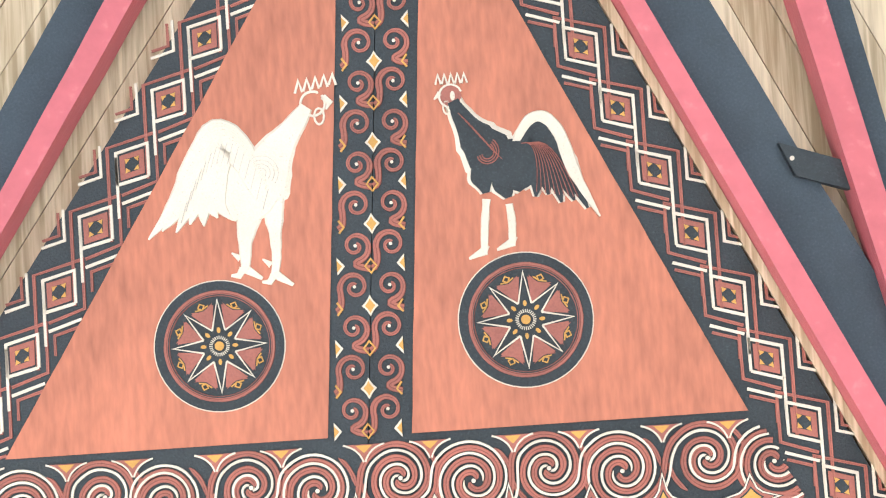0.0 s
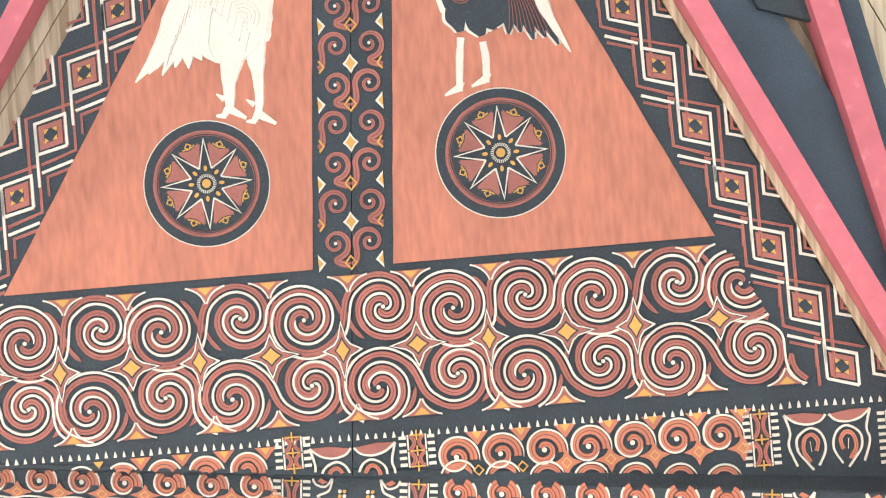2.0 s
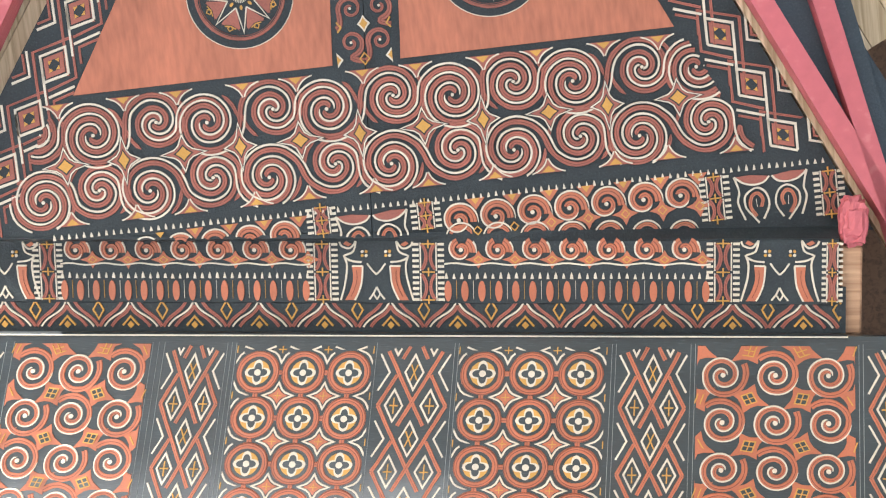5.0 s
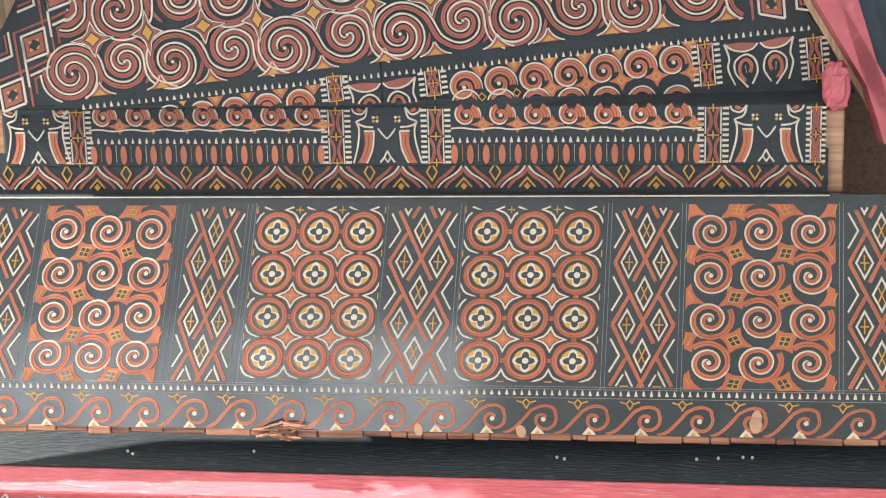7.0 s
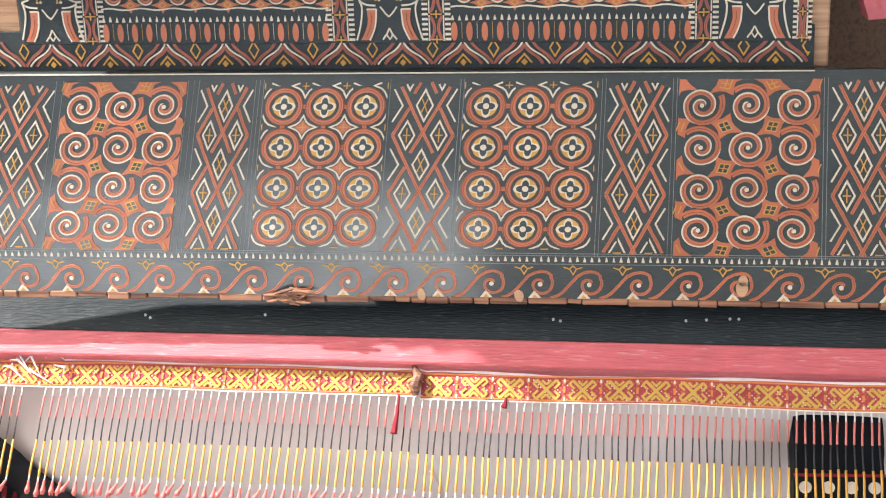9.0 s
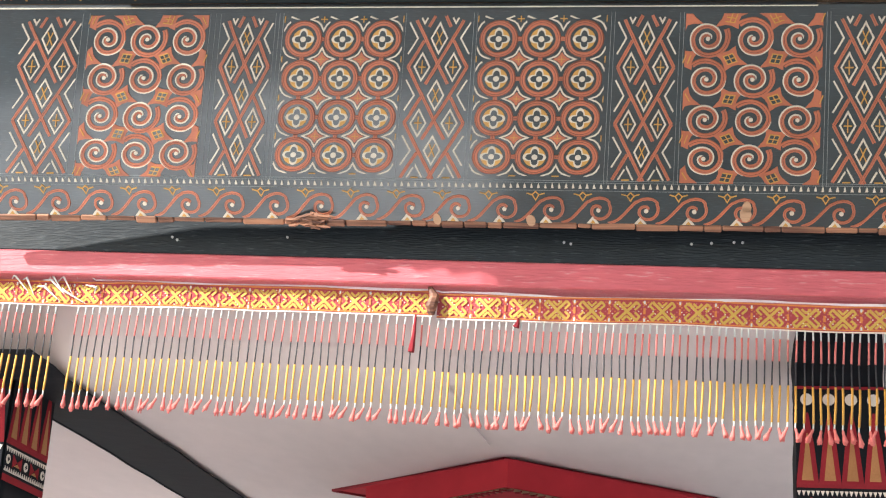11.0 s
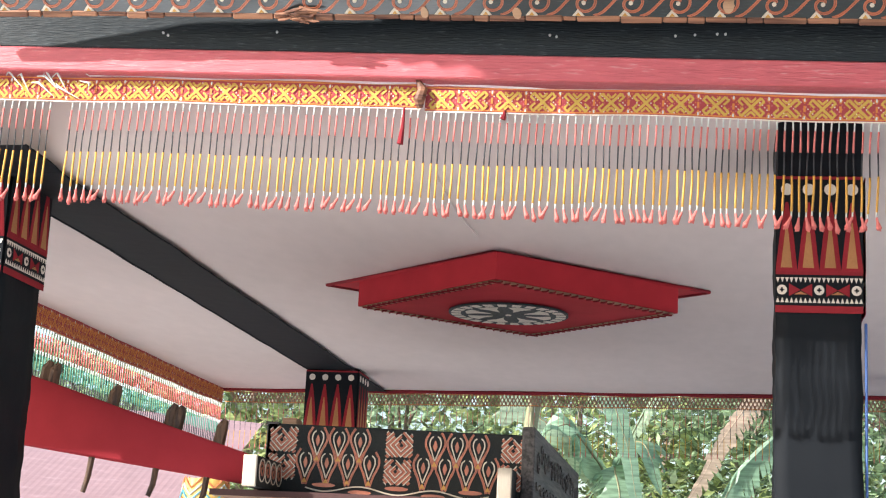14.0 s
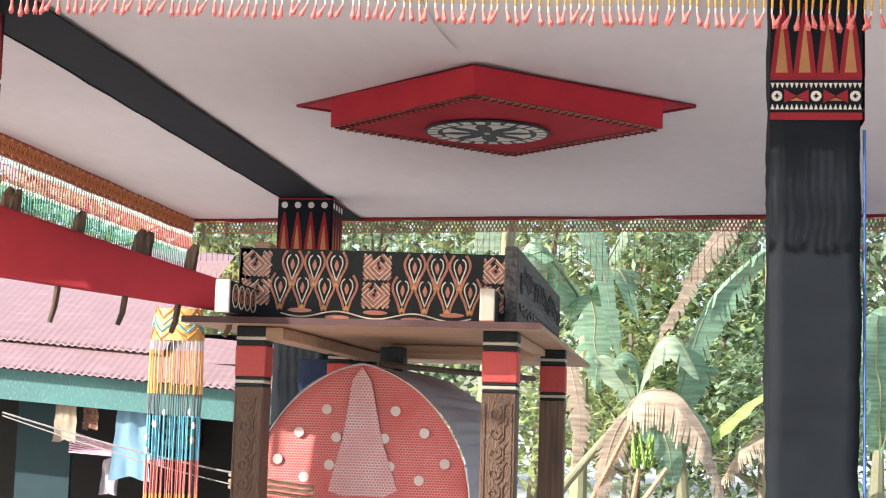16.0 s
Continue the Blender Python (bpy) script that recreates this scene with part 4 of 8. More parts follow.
def horned_low(x):
    """The lower half of the motif: two spread wings under a pair of dotted eyes."""
    sh = Shape(keep=in_beam, wob=0.001)
    y = 0.026
    for s in (-1, 1):
        sh.ribbon(plumed([(x + s * 0.062, y + 0.094), (x + s * 0.080, y + 0.072), (x + s * 0.104, y + 0.078), (x + s * 0.112, y + 0.092)], 12), 0.0056, WHITE, 0.004)
        sh.plate([(x + s * 0.074, y + 0.084), (x + s * 0.086, y + 0.078), (x + s * 0.100, y + 0.086), (x + s * 0.092, y + 0.094)][::s], CORAL, 0.0036)
        sh.ribbon(plumed([(x + s * 0.062, y + 0.094), (x + s * 0.070, y + 0.062), (x + s * 0.098, y + 0.048), (x + s * 0.076, y + 0.034), (x + s * 0.044, y + 0.030)], 18), 0.0056, WHITE, 0.004)
        sh.ribbon(plumed([(x + s * 0.098, y + 0.048), (x + s * 0.090, y + 0.020), (x + s * 0.096, y - 0.030), (x + s * 0.112, y - 0.086)], 16), 0.0056, WHITE, 0.004)
        inner = plumed([(x + s * 0.042, y + 0.018), (x + s * 0.046, y - 0.030), (x + s * 0.056, y - 0.062), (x + s * 0.068, y - 0.086)], 15)
        outer = plumed([(x + s * 0.074, y + 0.018), (x + s * 0.072, y - 0.020), (x + s * 0.082, y - 0.056), (x + s * 0.098, y - 0.086)], 15)
        sh.plate((inner + outer[::-1])[::s], CORAL, 0.0036)
        sh.ribbon(inner, 0.0054, WHITE, 0.0042)
        sh.ribbon([inner[0], outer[0]], 0.0054, WHITE, 0.0042)
        sh.ribbon([(a[0] - s * 0.012, a[1]) for a in outer[2:-2]], 0.0022, GROOVE_SHADE, 0.0044)
        sh.ribbon([(x + s * 0.028, y + 0.026), (x + s * 0.012, y + 0.004), (x, y - 0.008)], 0.005, WHITE, 0.004)
        for a in range(4):
            b = math.pi / 4 + a * math.pi / 2
            sh.disc((x + s * 0.036 + 0.0085 * math.cos(b), y + 0.056 + 0.0085 * math.sin(b)), 0.0048, WHITE if a % 2 else OCHRE, 0.0042, 0, 8)
        sh.ribbon([(x + s * 0.024, y - 0.084), (x + s * 0.010, y - 0.066), (x, y - 0.046)], 0.0052, WHITE, 0.004)
        sh.ribbon([(x, y - 0.084), (x + s * 0.010, y - 0.068)], 0.0045, WHITE, 0.0041)
    return sh


for u in (-1.195, -0.018, 1.180):
    part("butterfly_motif", horned_low(u), beam, m=BM)

# beam end blocks and the dark recess beside them
bm = bmesh.new()
bmesh.ops.create_cube(bm, size=1)
bmesh.ops.subdivide_edges(bm, edges=bm.edges[:], cuts=7, use_grid_fill=True)
for v in bm.verts:
    p = Vector((1.391 + v.co.x * 0.078, 0.1725 + v.co.y * 0.145, -0.0425 + v.co.z * 0.115))
    k = noise.noise_vector(p * 38) * 0.009 + noise.noise_vector(p * 110) * 0.004
    v.co = p + k - (p - Vector((1.391, 0.1725, -0.0425))) * (0.18 if v.co.length > 0.62 else 0.0)
sh = bpy.data.meshes.new("red_end_block")
bm.to_mesh(sh)
bm.free()
sh.materials.append(PINK)
part("red_end_block", sh, beam, "chipped red-painted beam end", BM)
sh = Shape()
sh.box((1.355, -0.16, -0.16), (1.418, 0.10, -0.02), RAW_WOOD, bevel=0.006)
part("timber_end", sh, beam, "bare timber beam end", BM)
sh = Shape()
sh.box((-1.46, -0.05, -0.16), (-1.315, 0.16, -0.03), RAW_WOOD, bevel=0.01)
part("timber_end", sh, beam, "bare timber beam end", BM)

# ---- the lower panel ----
PM = board((-1.0, 5.0186, 3.9746), (1, 0.0117, -0.0132), (0, -0.6635, 0.7482))
panel = thing("carved_panel", "glossy black wall panel carved with curls, lattices and rings", "wall panel", PM.translation)


def fan(u, v):
    """The boards spread a little towards their foot."""
    x = u - 1.0
    return u + 0.062 * (x - 0.2) * (0.4 - v) / 0.6, v


PL, PR, PB, PT = -1.75, 1.85, -0.372, 0.424
sh = Shape()
s = sh.slot(PANEL_BLACK)
nu, nv = 36, 10
grid = [[sh.put((PL + (PR - PL) * i / nu, PB + (PT - PB) * j / nv, 0.0)) for i in range(nu + 1)] for j in range(nv + 1)]
for j in range(nv):
    for i in range(nu):
        sh.face((grid[j][i], grid[j][i + 1], grid[j + 1][i + 1], grid[j + 1][i]), s)
sh.box((PL, PB, -0.03), (PR, PT, -0.006), PANEL_BLACK)
part("board", sh, panel, m=PM)
sh = Shape()
sh.box((PL, 0.418, -0.02), (1.36, 0.430, 0.012), BLACK, bevel=0.003)
sh.ribbon([(PL, 0.424), (1.36, 0.424)], 0.0045, WHITE, 0.0145, 0.011)
part("rail", sh, panel, "thin black rail with a white line", PM)
sh = Shape()
sh.box((PL, 0.424, -0.11), (1.36, 0.56, -0.054), BLACK)
part("ogee_board", sh, panel, m=PM)
for i in range(14):
    u = -1.42 + 0.2045 * i
    sh = Shape(keep=lambda x, y: x < 1.35)
    v0 = 0.440
    for s in (-1, 1):
        sh.ribbon(bez((u + s * 0.085, v0), (u + s * 0.055, v0 + 0.045), (u + s * 0.02, v0 + 0.03), (u, v0 + 0.085), 10), 0.0055, WHITE, -0.050, -0.054)
        sh.ribbon(bez((u + s * 0.062, v0), (u + s * 0.035, v0 + 0.04), (u + s * 0.015, v0 + 0.03), (u, v0 + 0.066), 10), 0.010, RED, -0.050, -0.054)
        sh.ribbon(bez((u + s * 0.100, v0 + 0.0), (u + s * 0.075, v0 + 0.045), (u + s * 0.04, v0 + 0.04), (u + s * 0.022, v0 + 0.088), 10), 0.010, RED, -0.050, -0.054)
    sh.ribbon([(u - 0.026, v0 + 0.003), (u, v0 + 0.032), (u + 0.026, v0 + 0.003)], 0.006, OCHRE, -0.050, -0.054)
    sh.plate(star4((u, v0 + 0.006), 0.011, 0.012, 0), OCHRE, -0.050, -0.054)
    part("ogee_arch", sh, panel, m=PM)
    sh = Shape(keep=lambda x, y: x < 1.35)
    sh.ribbon(star4((u + 0.102, v0 + 0.052), 0.017, 0.028, 0), 0.005, OCHRE, -0.050, -0.054, True)
    if sh.v:
        part("ogee_lozenge", sh, panel, m=PM)

ROWS_V = [0.308, 0.166, 0.022, -0.120]


def ring_cell(c, r=0.062):
    """A broad red ring round an ochre disc with a pointed black quatrefoil."""
    sh = Shape(warp=fan, wob=0.001)
    sh.ring(c, r * 0.92, 0.0170, CORAL, 0.0040, 28)
    sh.ring(c, r * 1.03, 0.0022, GROOVE_SHADE, 0.0045, 28)
    sh.disc(c, r * 0.60, OCHRE, 0.0026, 0, 22)
    def foil(k):
        pts = []
        for i in range(32):
            a = 2 * math.pi * i / 32
            q = r * k * (0.34 + 0.30 * abs(math.cos(2 * a)) ** 1.4)
            pts.append((c[0] + q * math.cos(a), c[1] + q * math.sin(a)))
        return pts
    sh.plate(foil(1.0), WHITE, 0.0031)
    sh.plate(foil(0.76), PANEL_BLACK, 0.0036)
    sh.disc(c, r * 0.165, WHITE, 0.0045, 0, 12)
    return sh


def fill_rings(u0, u1):
    w = (u1 - u0) / 3
    for i in range(3):
        for j, v in enumerate(ROWS_V):
            c = (u0 + w * (i + 0.5), v)
            part("carved_ring", ring_cell(c), panel, m=PM)
            sh = Shape(warp=fan)
            if i < 2:
                sh.ribbon([(c[0] + 0.066, v), (c[0] + w - 0.066, v)], 0.014, CORAL, 0.003)
            if j < 3:
                bar = Shape(warp=fan)
                bar.ribbon([(c[0], v - 0.066), (c[0], v - 0.142 + 0.066)], 0.014, CORAL, 0.003)
                part("link", bar, panel, m=PM)
            if sh.v:
                part("link", sh, panel, m=PM)
    for i in range(4):
        for j in range(5):
            c = (u0 + w * i, ROWS_V[0] + 0.071 - 0.1425 * j)
            sh = Shape(warp=fan, keep=lambda x, y: u0 - 0.003 < x < u1 + 0.003 and -0.198 < y < 0.392)
            sh.ribbon(star4(c, 0.046, 0.040, 0.33), 0.0055, WHITE, 0.0032, 0, True)
            sh.plate(star4(c, 0.030, 0.026, 0.25), CORAL, 0.0034)
            sh.ribbon([(c[0] - 0.012, c[1]), (c[0] + 0.012, c[1])], 0.003, OCHRE, 0.0044)
            sh.ribbon([(c[0], c[1] - 0.011), (c[0], c[1] + 0.011)], 0.003, OCHRE, 0.0044)
            if i in (0, 3) and sh.v == []:
                s = 1 if i == 0 else -1
                sh.keep = None
                sh.plate([(c[0], c[1] - 0.026), (c[0] + s * 0.028, c[1]), (c[0], c[1] + 0.026)][::s], CORAL, 0.0034)
            if sh.v:
                part("small_star", sh, panel, m=PM)


def fill_lattice(u0, u1):
    """Crossing red bars with white lozenges between them."""
    w, cx = u1 - u0, (u0 + u1) / 2
    half, hi, lo, p = w / 2 - 0.008, 0.392, -0.208, 0.205
    inside = lambda x, y: lo < y < hi
    def line(a, b, n=14):
        return [(a[0] + (b[0] - a[0]) * t / n, a[1] + (b[1] - a[1]) * t / n) for t in range(n + 1)]
    def bar(a, b, h=0.0034):
        sh = Shape(warp=fan, keep=inside, wob=0.0012)
        sh.ribbon(line(a, b), 0.0108, CORAL, h)
        if sh.v:
            part("lattice_bar", sh, panel, m=PM)
    for vc in (0.413, 0.208, 0.003, -0.202):
        for s in (-1, 1):
            bar((cx + s * half, vc + p), (cx - s * half * 0.37, vc - 0.30 * p), 0.0034 + 0.0004 * (s > 0))
            bar((cx + s * half, vc), (cx + s * half * 0.50, vc + 0.46 * p), 0.0032)
            sh = Shape(warp=fan, keep=inside)
            v, x = vc - p / 2, cx + s * half
            sh.ribbon(line((x + s * 0.004, v + 0.056), (x - s * half * 0.27, v), 6) + line((x - s * half * 0.27, v), (x + s * 0.004, v - 0.056), 6)[1:], 0.0055, WHITE, 0.0034)
            if sh.v:
                part("angle_stroke", sh, panel, m=PM)
        for u, v, q, e in ((cx, vc - p / 2, 0.053, 0.27), (cx - half * 0.53, vc, 0.049, 0.26), (cx + half * 0.53, vc, 0.049, 0.26)):
            sh = Shape(warp=fan, keep=inside, wob=0.001)
            pts = [(u, v + q), (u + half * e, v), (u, v - q), (u - half * e, v)]
            sh.ribbon([b for k in range(4) for b in line(pts[k], pts[(k + 1) % 4], 5)[:-1]], 0.0056, WHITE, 0.0040, 0, True)
            if u == cx:
                for d in (-1, 1):
                    sh.ribbon([(u - d * 0.010, v - 0.024), (u + d * 0.010, v + 0.024)], 0.0036, OCHRE, 0.0044 + 0.0002 * d)
            else:
                sh.ribbon([(u - 0.013, v), (u + 0.013, v)], 0.0036, OCHRE, 0.0044)
                sh.ribbon([(u, v - 0.024), (u, v + 0.024)], 0.0036, OCHRE, 0.0044)
            if sh.v:
                part("lattice_lozenge", sh, panel, m=PM)


def fill_curls(u0, u1, phase):
    """Rows of curls that all wind one way, linked by red webs with gridded ochre lozenges."""
    w = (u1 - u0) / 3
    inside = lambda x, y: u0 - 0.006 < x < u1 + 0.006 and -0.212 < y < 0.396
    for j, v in enumerate(ROWS_V):
        for i in range(3):
            c = (u0 + w * (i + 0.5), v)
            turn = 0 if (i + j + phase) % 2 == 0 else 105
            n = 60
            sp = curl(c, 0.011, 0.0765, turn, 2.08, n)
            sh = Shape(warp=fan, wob=0.0012, keep=inside)
            sh.ribbon(side_step(sp, 0.0080), [0.007 + 0.010 * k / n for k in range(n + 1)], CORAL, 0.0036)
            sh.ribbon(sp[:50], 0.0046, WHITE, 0.0046, taper=0.08)
            sh.disc(c, 0.0072, WHITE, 0.0048, 0, 9)
            part("curl", sh, panel, m=PM)
    for j in range(5):
        for i in range(4):
            d = (u0 + w * i, ROWS_V[0] + 0.073 - 0.1425 * j)
            lean = 0.55 if (i + j + phase) % 2 else -0.35
            def at(x, y, d=d, a=lean):
                return (d[0] + x * math.cos(a) - y * math.sin(a), d[1] + x * math.sin(a) + y * math.cos(a))
            rim = i in (0, 3)
            sh = Shape(warp=fan, keep=None if not rim and 0 < j < 4 else inside, wob=0.001)
            web = [at(x, y) for x, y in star4((0, 0), 0.062, 0.047, 0.30)]
            if rim:
                web = [(min(max(x, u0), u1), y) for x, y in web]
            web = [(x, min(max(y, -0.211), 0.395)) for x, y in web]
            sh.plate(web, CORAL, 0.0030)
            a, b = 0.024, 0.020
            core = [at(-a, 0), at(0, -b), at(a, 0), at(0, b)]
            if not rim:
                sh.plate(core, PANEL_BLACK, 0.0046)
            sh.ribbon(core, 0.0036, OCHRE, 0.0056, 0.002, not rim and 0 < j < 4)
            sh.ribbon([at(-a / 2, -b / 2), at(a / 2, b / 2)], 0.0034, OCHRE, 0.0055, 0.002)
            sh.ribbon([at(-a / 2, b / 2), at(a / 2, -b / 2)], 0.0034, OCHRE, 0.0055, 0.002)
            if sh.v:
                part("gridded_lozenge", sh, panel, m=PM)


for a, b in ((-1.42, -1.19), (-0.677, -0.488), (-0.011, 0.208), (0.702, 0.905), (1.414, 1.62)):
    fill_lattice(a, b)
fill_rings(-0.45, -0.03)
fill_rings(0.23, 0.667)
fill_curls(-1.161, -0.725, 1)
fill_curls(0.931, 1.38, 0)
# fine scribed uprights between the columns
SCRIBE = paint("faint_scribed_line", (0.20, 0.23, 0.23), 0.5, 0.4)
for u in (-1.19, -1.165, -0.72, -0.70, -0.682, -0.484, -0.470, -0.456, -0.022, 0.214, 0.226, 0.682, 0.694, 0.912, 0.925, 1.392, 1.404):
    sh = Shape(warp=fan)
    sh.ribbon([(u, 0.40 - 0.62 * i / 8) for i in range(9)], 0.0014, SCRIBE, 0.0014)
    part("scribed_line", sh, panel, m=PM)
sh = teeth_row(PL + 0.05, PR - 0.05, -0.236, 0.0245, 0.019, WHITE)
part("toothed_border", sh, panel, "row of small white teeth", PM, kind="stuff")
sh = Shape()
for v in (-0.208, -0.216, -0.246):
    sh.ribbon([(PL + 0.05, v), (0, v + 0.001), (PR - 0.05, v)], 0.0014, SCRIBE, 0.0014)
part("scribed_line", sh, panel, m=PM)
for i in range(22):
    u = -1.72 + 0.168 * i
    sh = Shape(keep=lambda x, y: PL + 0.01 < x < PR - 0.01 and y > -0.368, wob=0.0012)
    c = (u, -0.318)
    sp = curl(c, 0.010, 0.046, 30, 1.05, 26)
    sh.ribbon(sp[:-2] + bez(sp[-2], (c[0] + 0.045, c[1] + 0.035), (c[0] + 0.01, c[1] + 0.066), (c[0] - 0.04, c[1] + 0.030), 6) + bez((c[0] - 0.04, c[1] + 0.030), (c[0] - 0.085, c[1] - 0.02), (c[0] - 0.10, c[1] - 0.048), (c[0] - 0.135, c[1] - 0.046), 8)[1:], 0.010, CORAL, 0.0036, taper=0.05)
    sh.disc(c, 0.008, WHITE, 0.0042, 0, 9)
    part("wave_curl", sh, panel, m=PM)
    sh = Shape()
    t = (u - 0.055, -0.262)
    sh.ribbon([(t[0] - 0.032, t[1] + 0.006), (t[0] - 0.012, t[1] + 0.0), (t[0], t[1] - 0.020), (t[0] + 0.012, t[1]), (t[0] + 0.032, t[1] + 0.006)], 0.004, OCHRE, 0.0034)
    sh.ribbon([(t[0] - 0.010, t[1] + 0.002), (t[0], t[1] + 0.012), (t[0] + 0.010, t[1] + 0.002)], 0.004, OCHRE, 0.0034)
    part("ochre_dart", sh, panel, m=PM)
    sh = Shape()
    t = (u - 0.02, -0.368)
    sh.plate([(t[0] - 0.022, t[1]), (t[0] + 0.022, t[1]), (t[0], t[1] + 0.028)], WHITE, 0.0034)
    sh.plate([(t[0] - 0.010, t[1] + 0.001), (t[0] + 0.010, t[1] + 0.001), (t[0], t[1] + 0.014)], OCHRE, 0.0044)
    part("white_dart", sh, panel, m=PM)

# the split lower edge of the boards
rnd = random.Random(5)
u = PL
while u < PR:
    w = rnd.uniform(0.05, 0.16)
    sh = Shape(wob=0.003)
    d = rnd.uniform(0.016, 0.024)
    sh.box((u, PB - d, -0.026), (min(u + w - 0.003, PR), PB + 0.004, rnd.uniform(0.000, 0.007)), EDGE_WOOD, bevel=0.004)
    part("split_edge", sh, panel, "broken brown edge of a board", PM)
    u += w
for k in range(22):
    sh = Shape()
    a = rnd.uniform(-0.9, 0.9)
    c = Vector((-0.425 + rnd.uniform(-0.06, 0.07), PB - 0.004 + rnd.uniform(-0.022, 0.034), 0.008 + rnd.uniform(0, 0.012)))
    d = Vector((math.cos(a), math.sin(a) * 0.5, rnd.uniform(-0.2, 0.3))) * rnd.uniform(0.015, 0.045)
    sh.tube([c - d, c + d * 0.3, c + d], [0.004, 0.007, 0.002], EDGE_WOOD, 5)
    part("splinter", sh, panel, "splintered bare wood", PM)
for c, r in (((1.145, -0.325), 0.016), ((1.150, -0.30), 0.012), ((0.39, -0.36), 0.013), ((0.05, -0.36), 0.012)):
    sh = Shape(wob=0.006)
    sh.disc(c, r * 1.3, RAW_WOOD, 0.0048, 0, 9, r * 1.8)
    part("bare_patch", sh, panel, "patch of flaked paint", PM)


# ---- roof boards beside the gable ----
def stretch(a, b, t0, t1):
    a, b = Vector(a), Vector(b)
    return tuple(a + (b - a) * t0), tuple(a + (b - a) * t1)


def raking(name, label, edge1, edge2, mat, z, thick, t0=-0.9, t1=1.9, category="roof board", wob=0.0):
    """A sloping board between two lines that run beside the gable's rim."""
    a, b = stretch(*edge1, t0, t1)
    c, d = stretch(*edge2, t0, t1)
    sh = Shape(wob=wob)
    n = 14
    s = sh.slot(mat)
    rows = []
    for i in range(n + 1):
        t = i / n
        p = (a[0] + (b[0] - a[0]) * t, a[1] + (b[1] - a[1]) * t)
        q = (c[0] + (d[0] - c[0]) * t, c[1] + (d[1] - c[1]) * t)
        rows.append([sh.put((*p, z - thick)), sh.put((*p, z)), sh.put((*q, z)), sh.put((*q, z - thick))])
    for r, t in zip(rows[:-1], rows[1:]):
        for j in range(4):
            k = (j + 1) % 4
            sh.face((r[j], t[j], t[k], r[k]), s)
    sh.face(tuple(rows[0]), s)
    sh.face(tuple(rows[-1][::-1]), s)
    ob = solo(name, sh, label, category, GM, kind="structure")
    return ob


RA, RB = ((0.799, 0.9), (1.239, 0.0)), ((0.825, 0.9), (1.261, 0.0))
RC, RD, RE = ((0.827, 0.9), (1.263, 0.0)), ((0.885, 0.9), (1.328, 0.0)), ((1.054, 0.9), (1.507, 0.0))
RF, RG, RH = ((1.212, 0.9), (1.420, 0.0)), ((1.283, 0.9), (1.480, 0.0)), ((1.350, 0.9), (1.535, 0.0))
raking("edge_trim", "pale split-wood strip along the gable's rim", RA, RB, ROOF_WOOD, 0.012, 0.05)
raking("verge_board", "faded red-painted raking board", RC, RD, PINK, 0.100, 0.11, wob=0.003)
raking("rafter", "black-painted raking rafter", RD, RE, RAFTER_BLACK, 0.030, 0.06, wob=0.004)
raking("verge_board", "faded red-painted raking board", RF, RG, PINK, 0.100, 0.11, wob=0.003)
raking("rafter", "black-painted raking rafter", RG, RH, RAFTER_BLACK, 0.060, 0.06, wob=0.003)
LB, LC, LD = ((-0.441, 1.0), (-0.824, 0.4)), ((-0.510, 1.0), (-0.878, 0.4)), ((-0.645, 1.0), (-1.014, 0.4))
raking("verge_board", "faded red-painted raking board", LC, LB, PINK, 0.100, 0.11, wob=0.003)
raking("rafter", "black-painted raking rafter", LD, LC, RAFTER_BLACK, 0.030, 0.06, wob=0.004)
# bare boards of the roof behind
roof = thing("roof_boarding", "bare weathered timber boards under the roof", "roof", GM.translation, kind="structure")
for side, base, dirv in ((1, 0.70, Vector((0.43, -0.90))), (-1, -0.20, Vector((-0.57, -0.82)))):
    nrm = Vector((-dirv.y, dirv.x)) if side > 0 else Vector((dirv.y, -dirv.x))
    for k in range(9):
        o = Vector((base, 1.05)) + nrm * (0.092 * k - 0.05)
        a, b = o - dirv * 0.9, o + dirv * (1.45 if side > 0 else 1.50)
        sh = Shape()
        zz = -0.05 - 0.002 * (k % 3) - 0.004 * k
        p = [a, b, b + nrm * 0.088, a + nrm * 0.088]
        sh.plate([tuple(q) for q in (p if side > 0 else p[::-1])], ROOF_WOOD, zz, zz - 0.02)
        part("board", sh, roof, m=GM)
# added dark sheet that blocks sky and sun behind the boards
sh = Shape()
sh.plate([(-3.3, -1.5), (3.4, -1.5), (3.4, 2.4), (-3.3, 2.4)], DARK_WOOD, -0.50, -0.54)
solo("roof_lining", sh, "dark sheet added behind the roof boards to block sky and sun", "roof", GM, kind="structure")
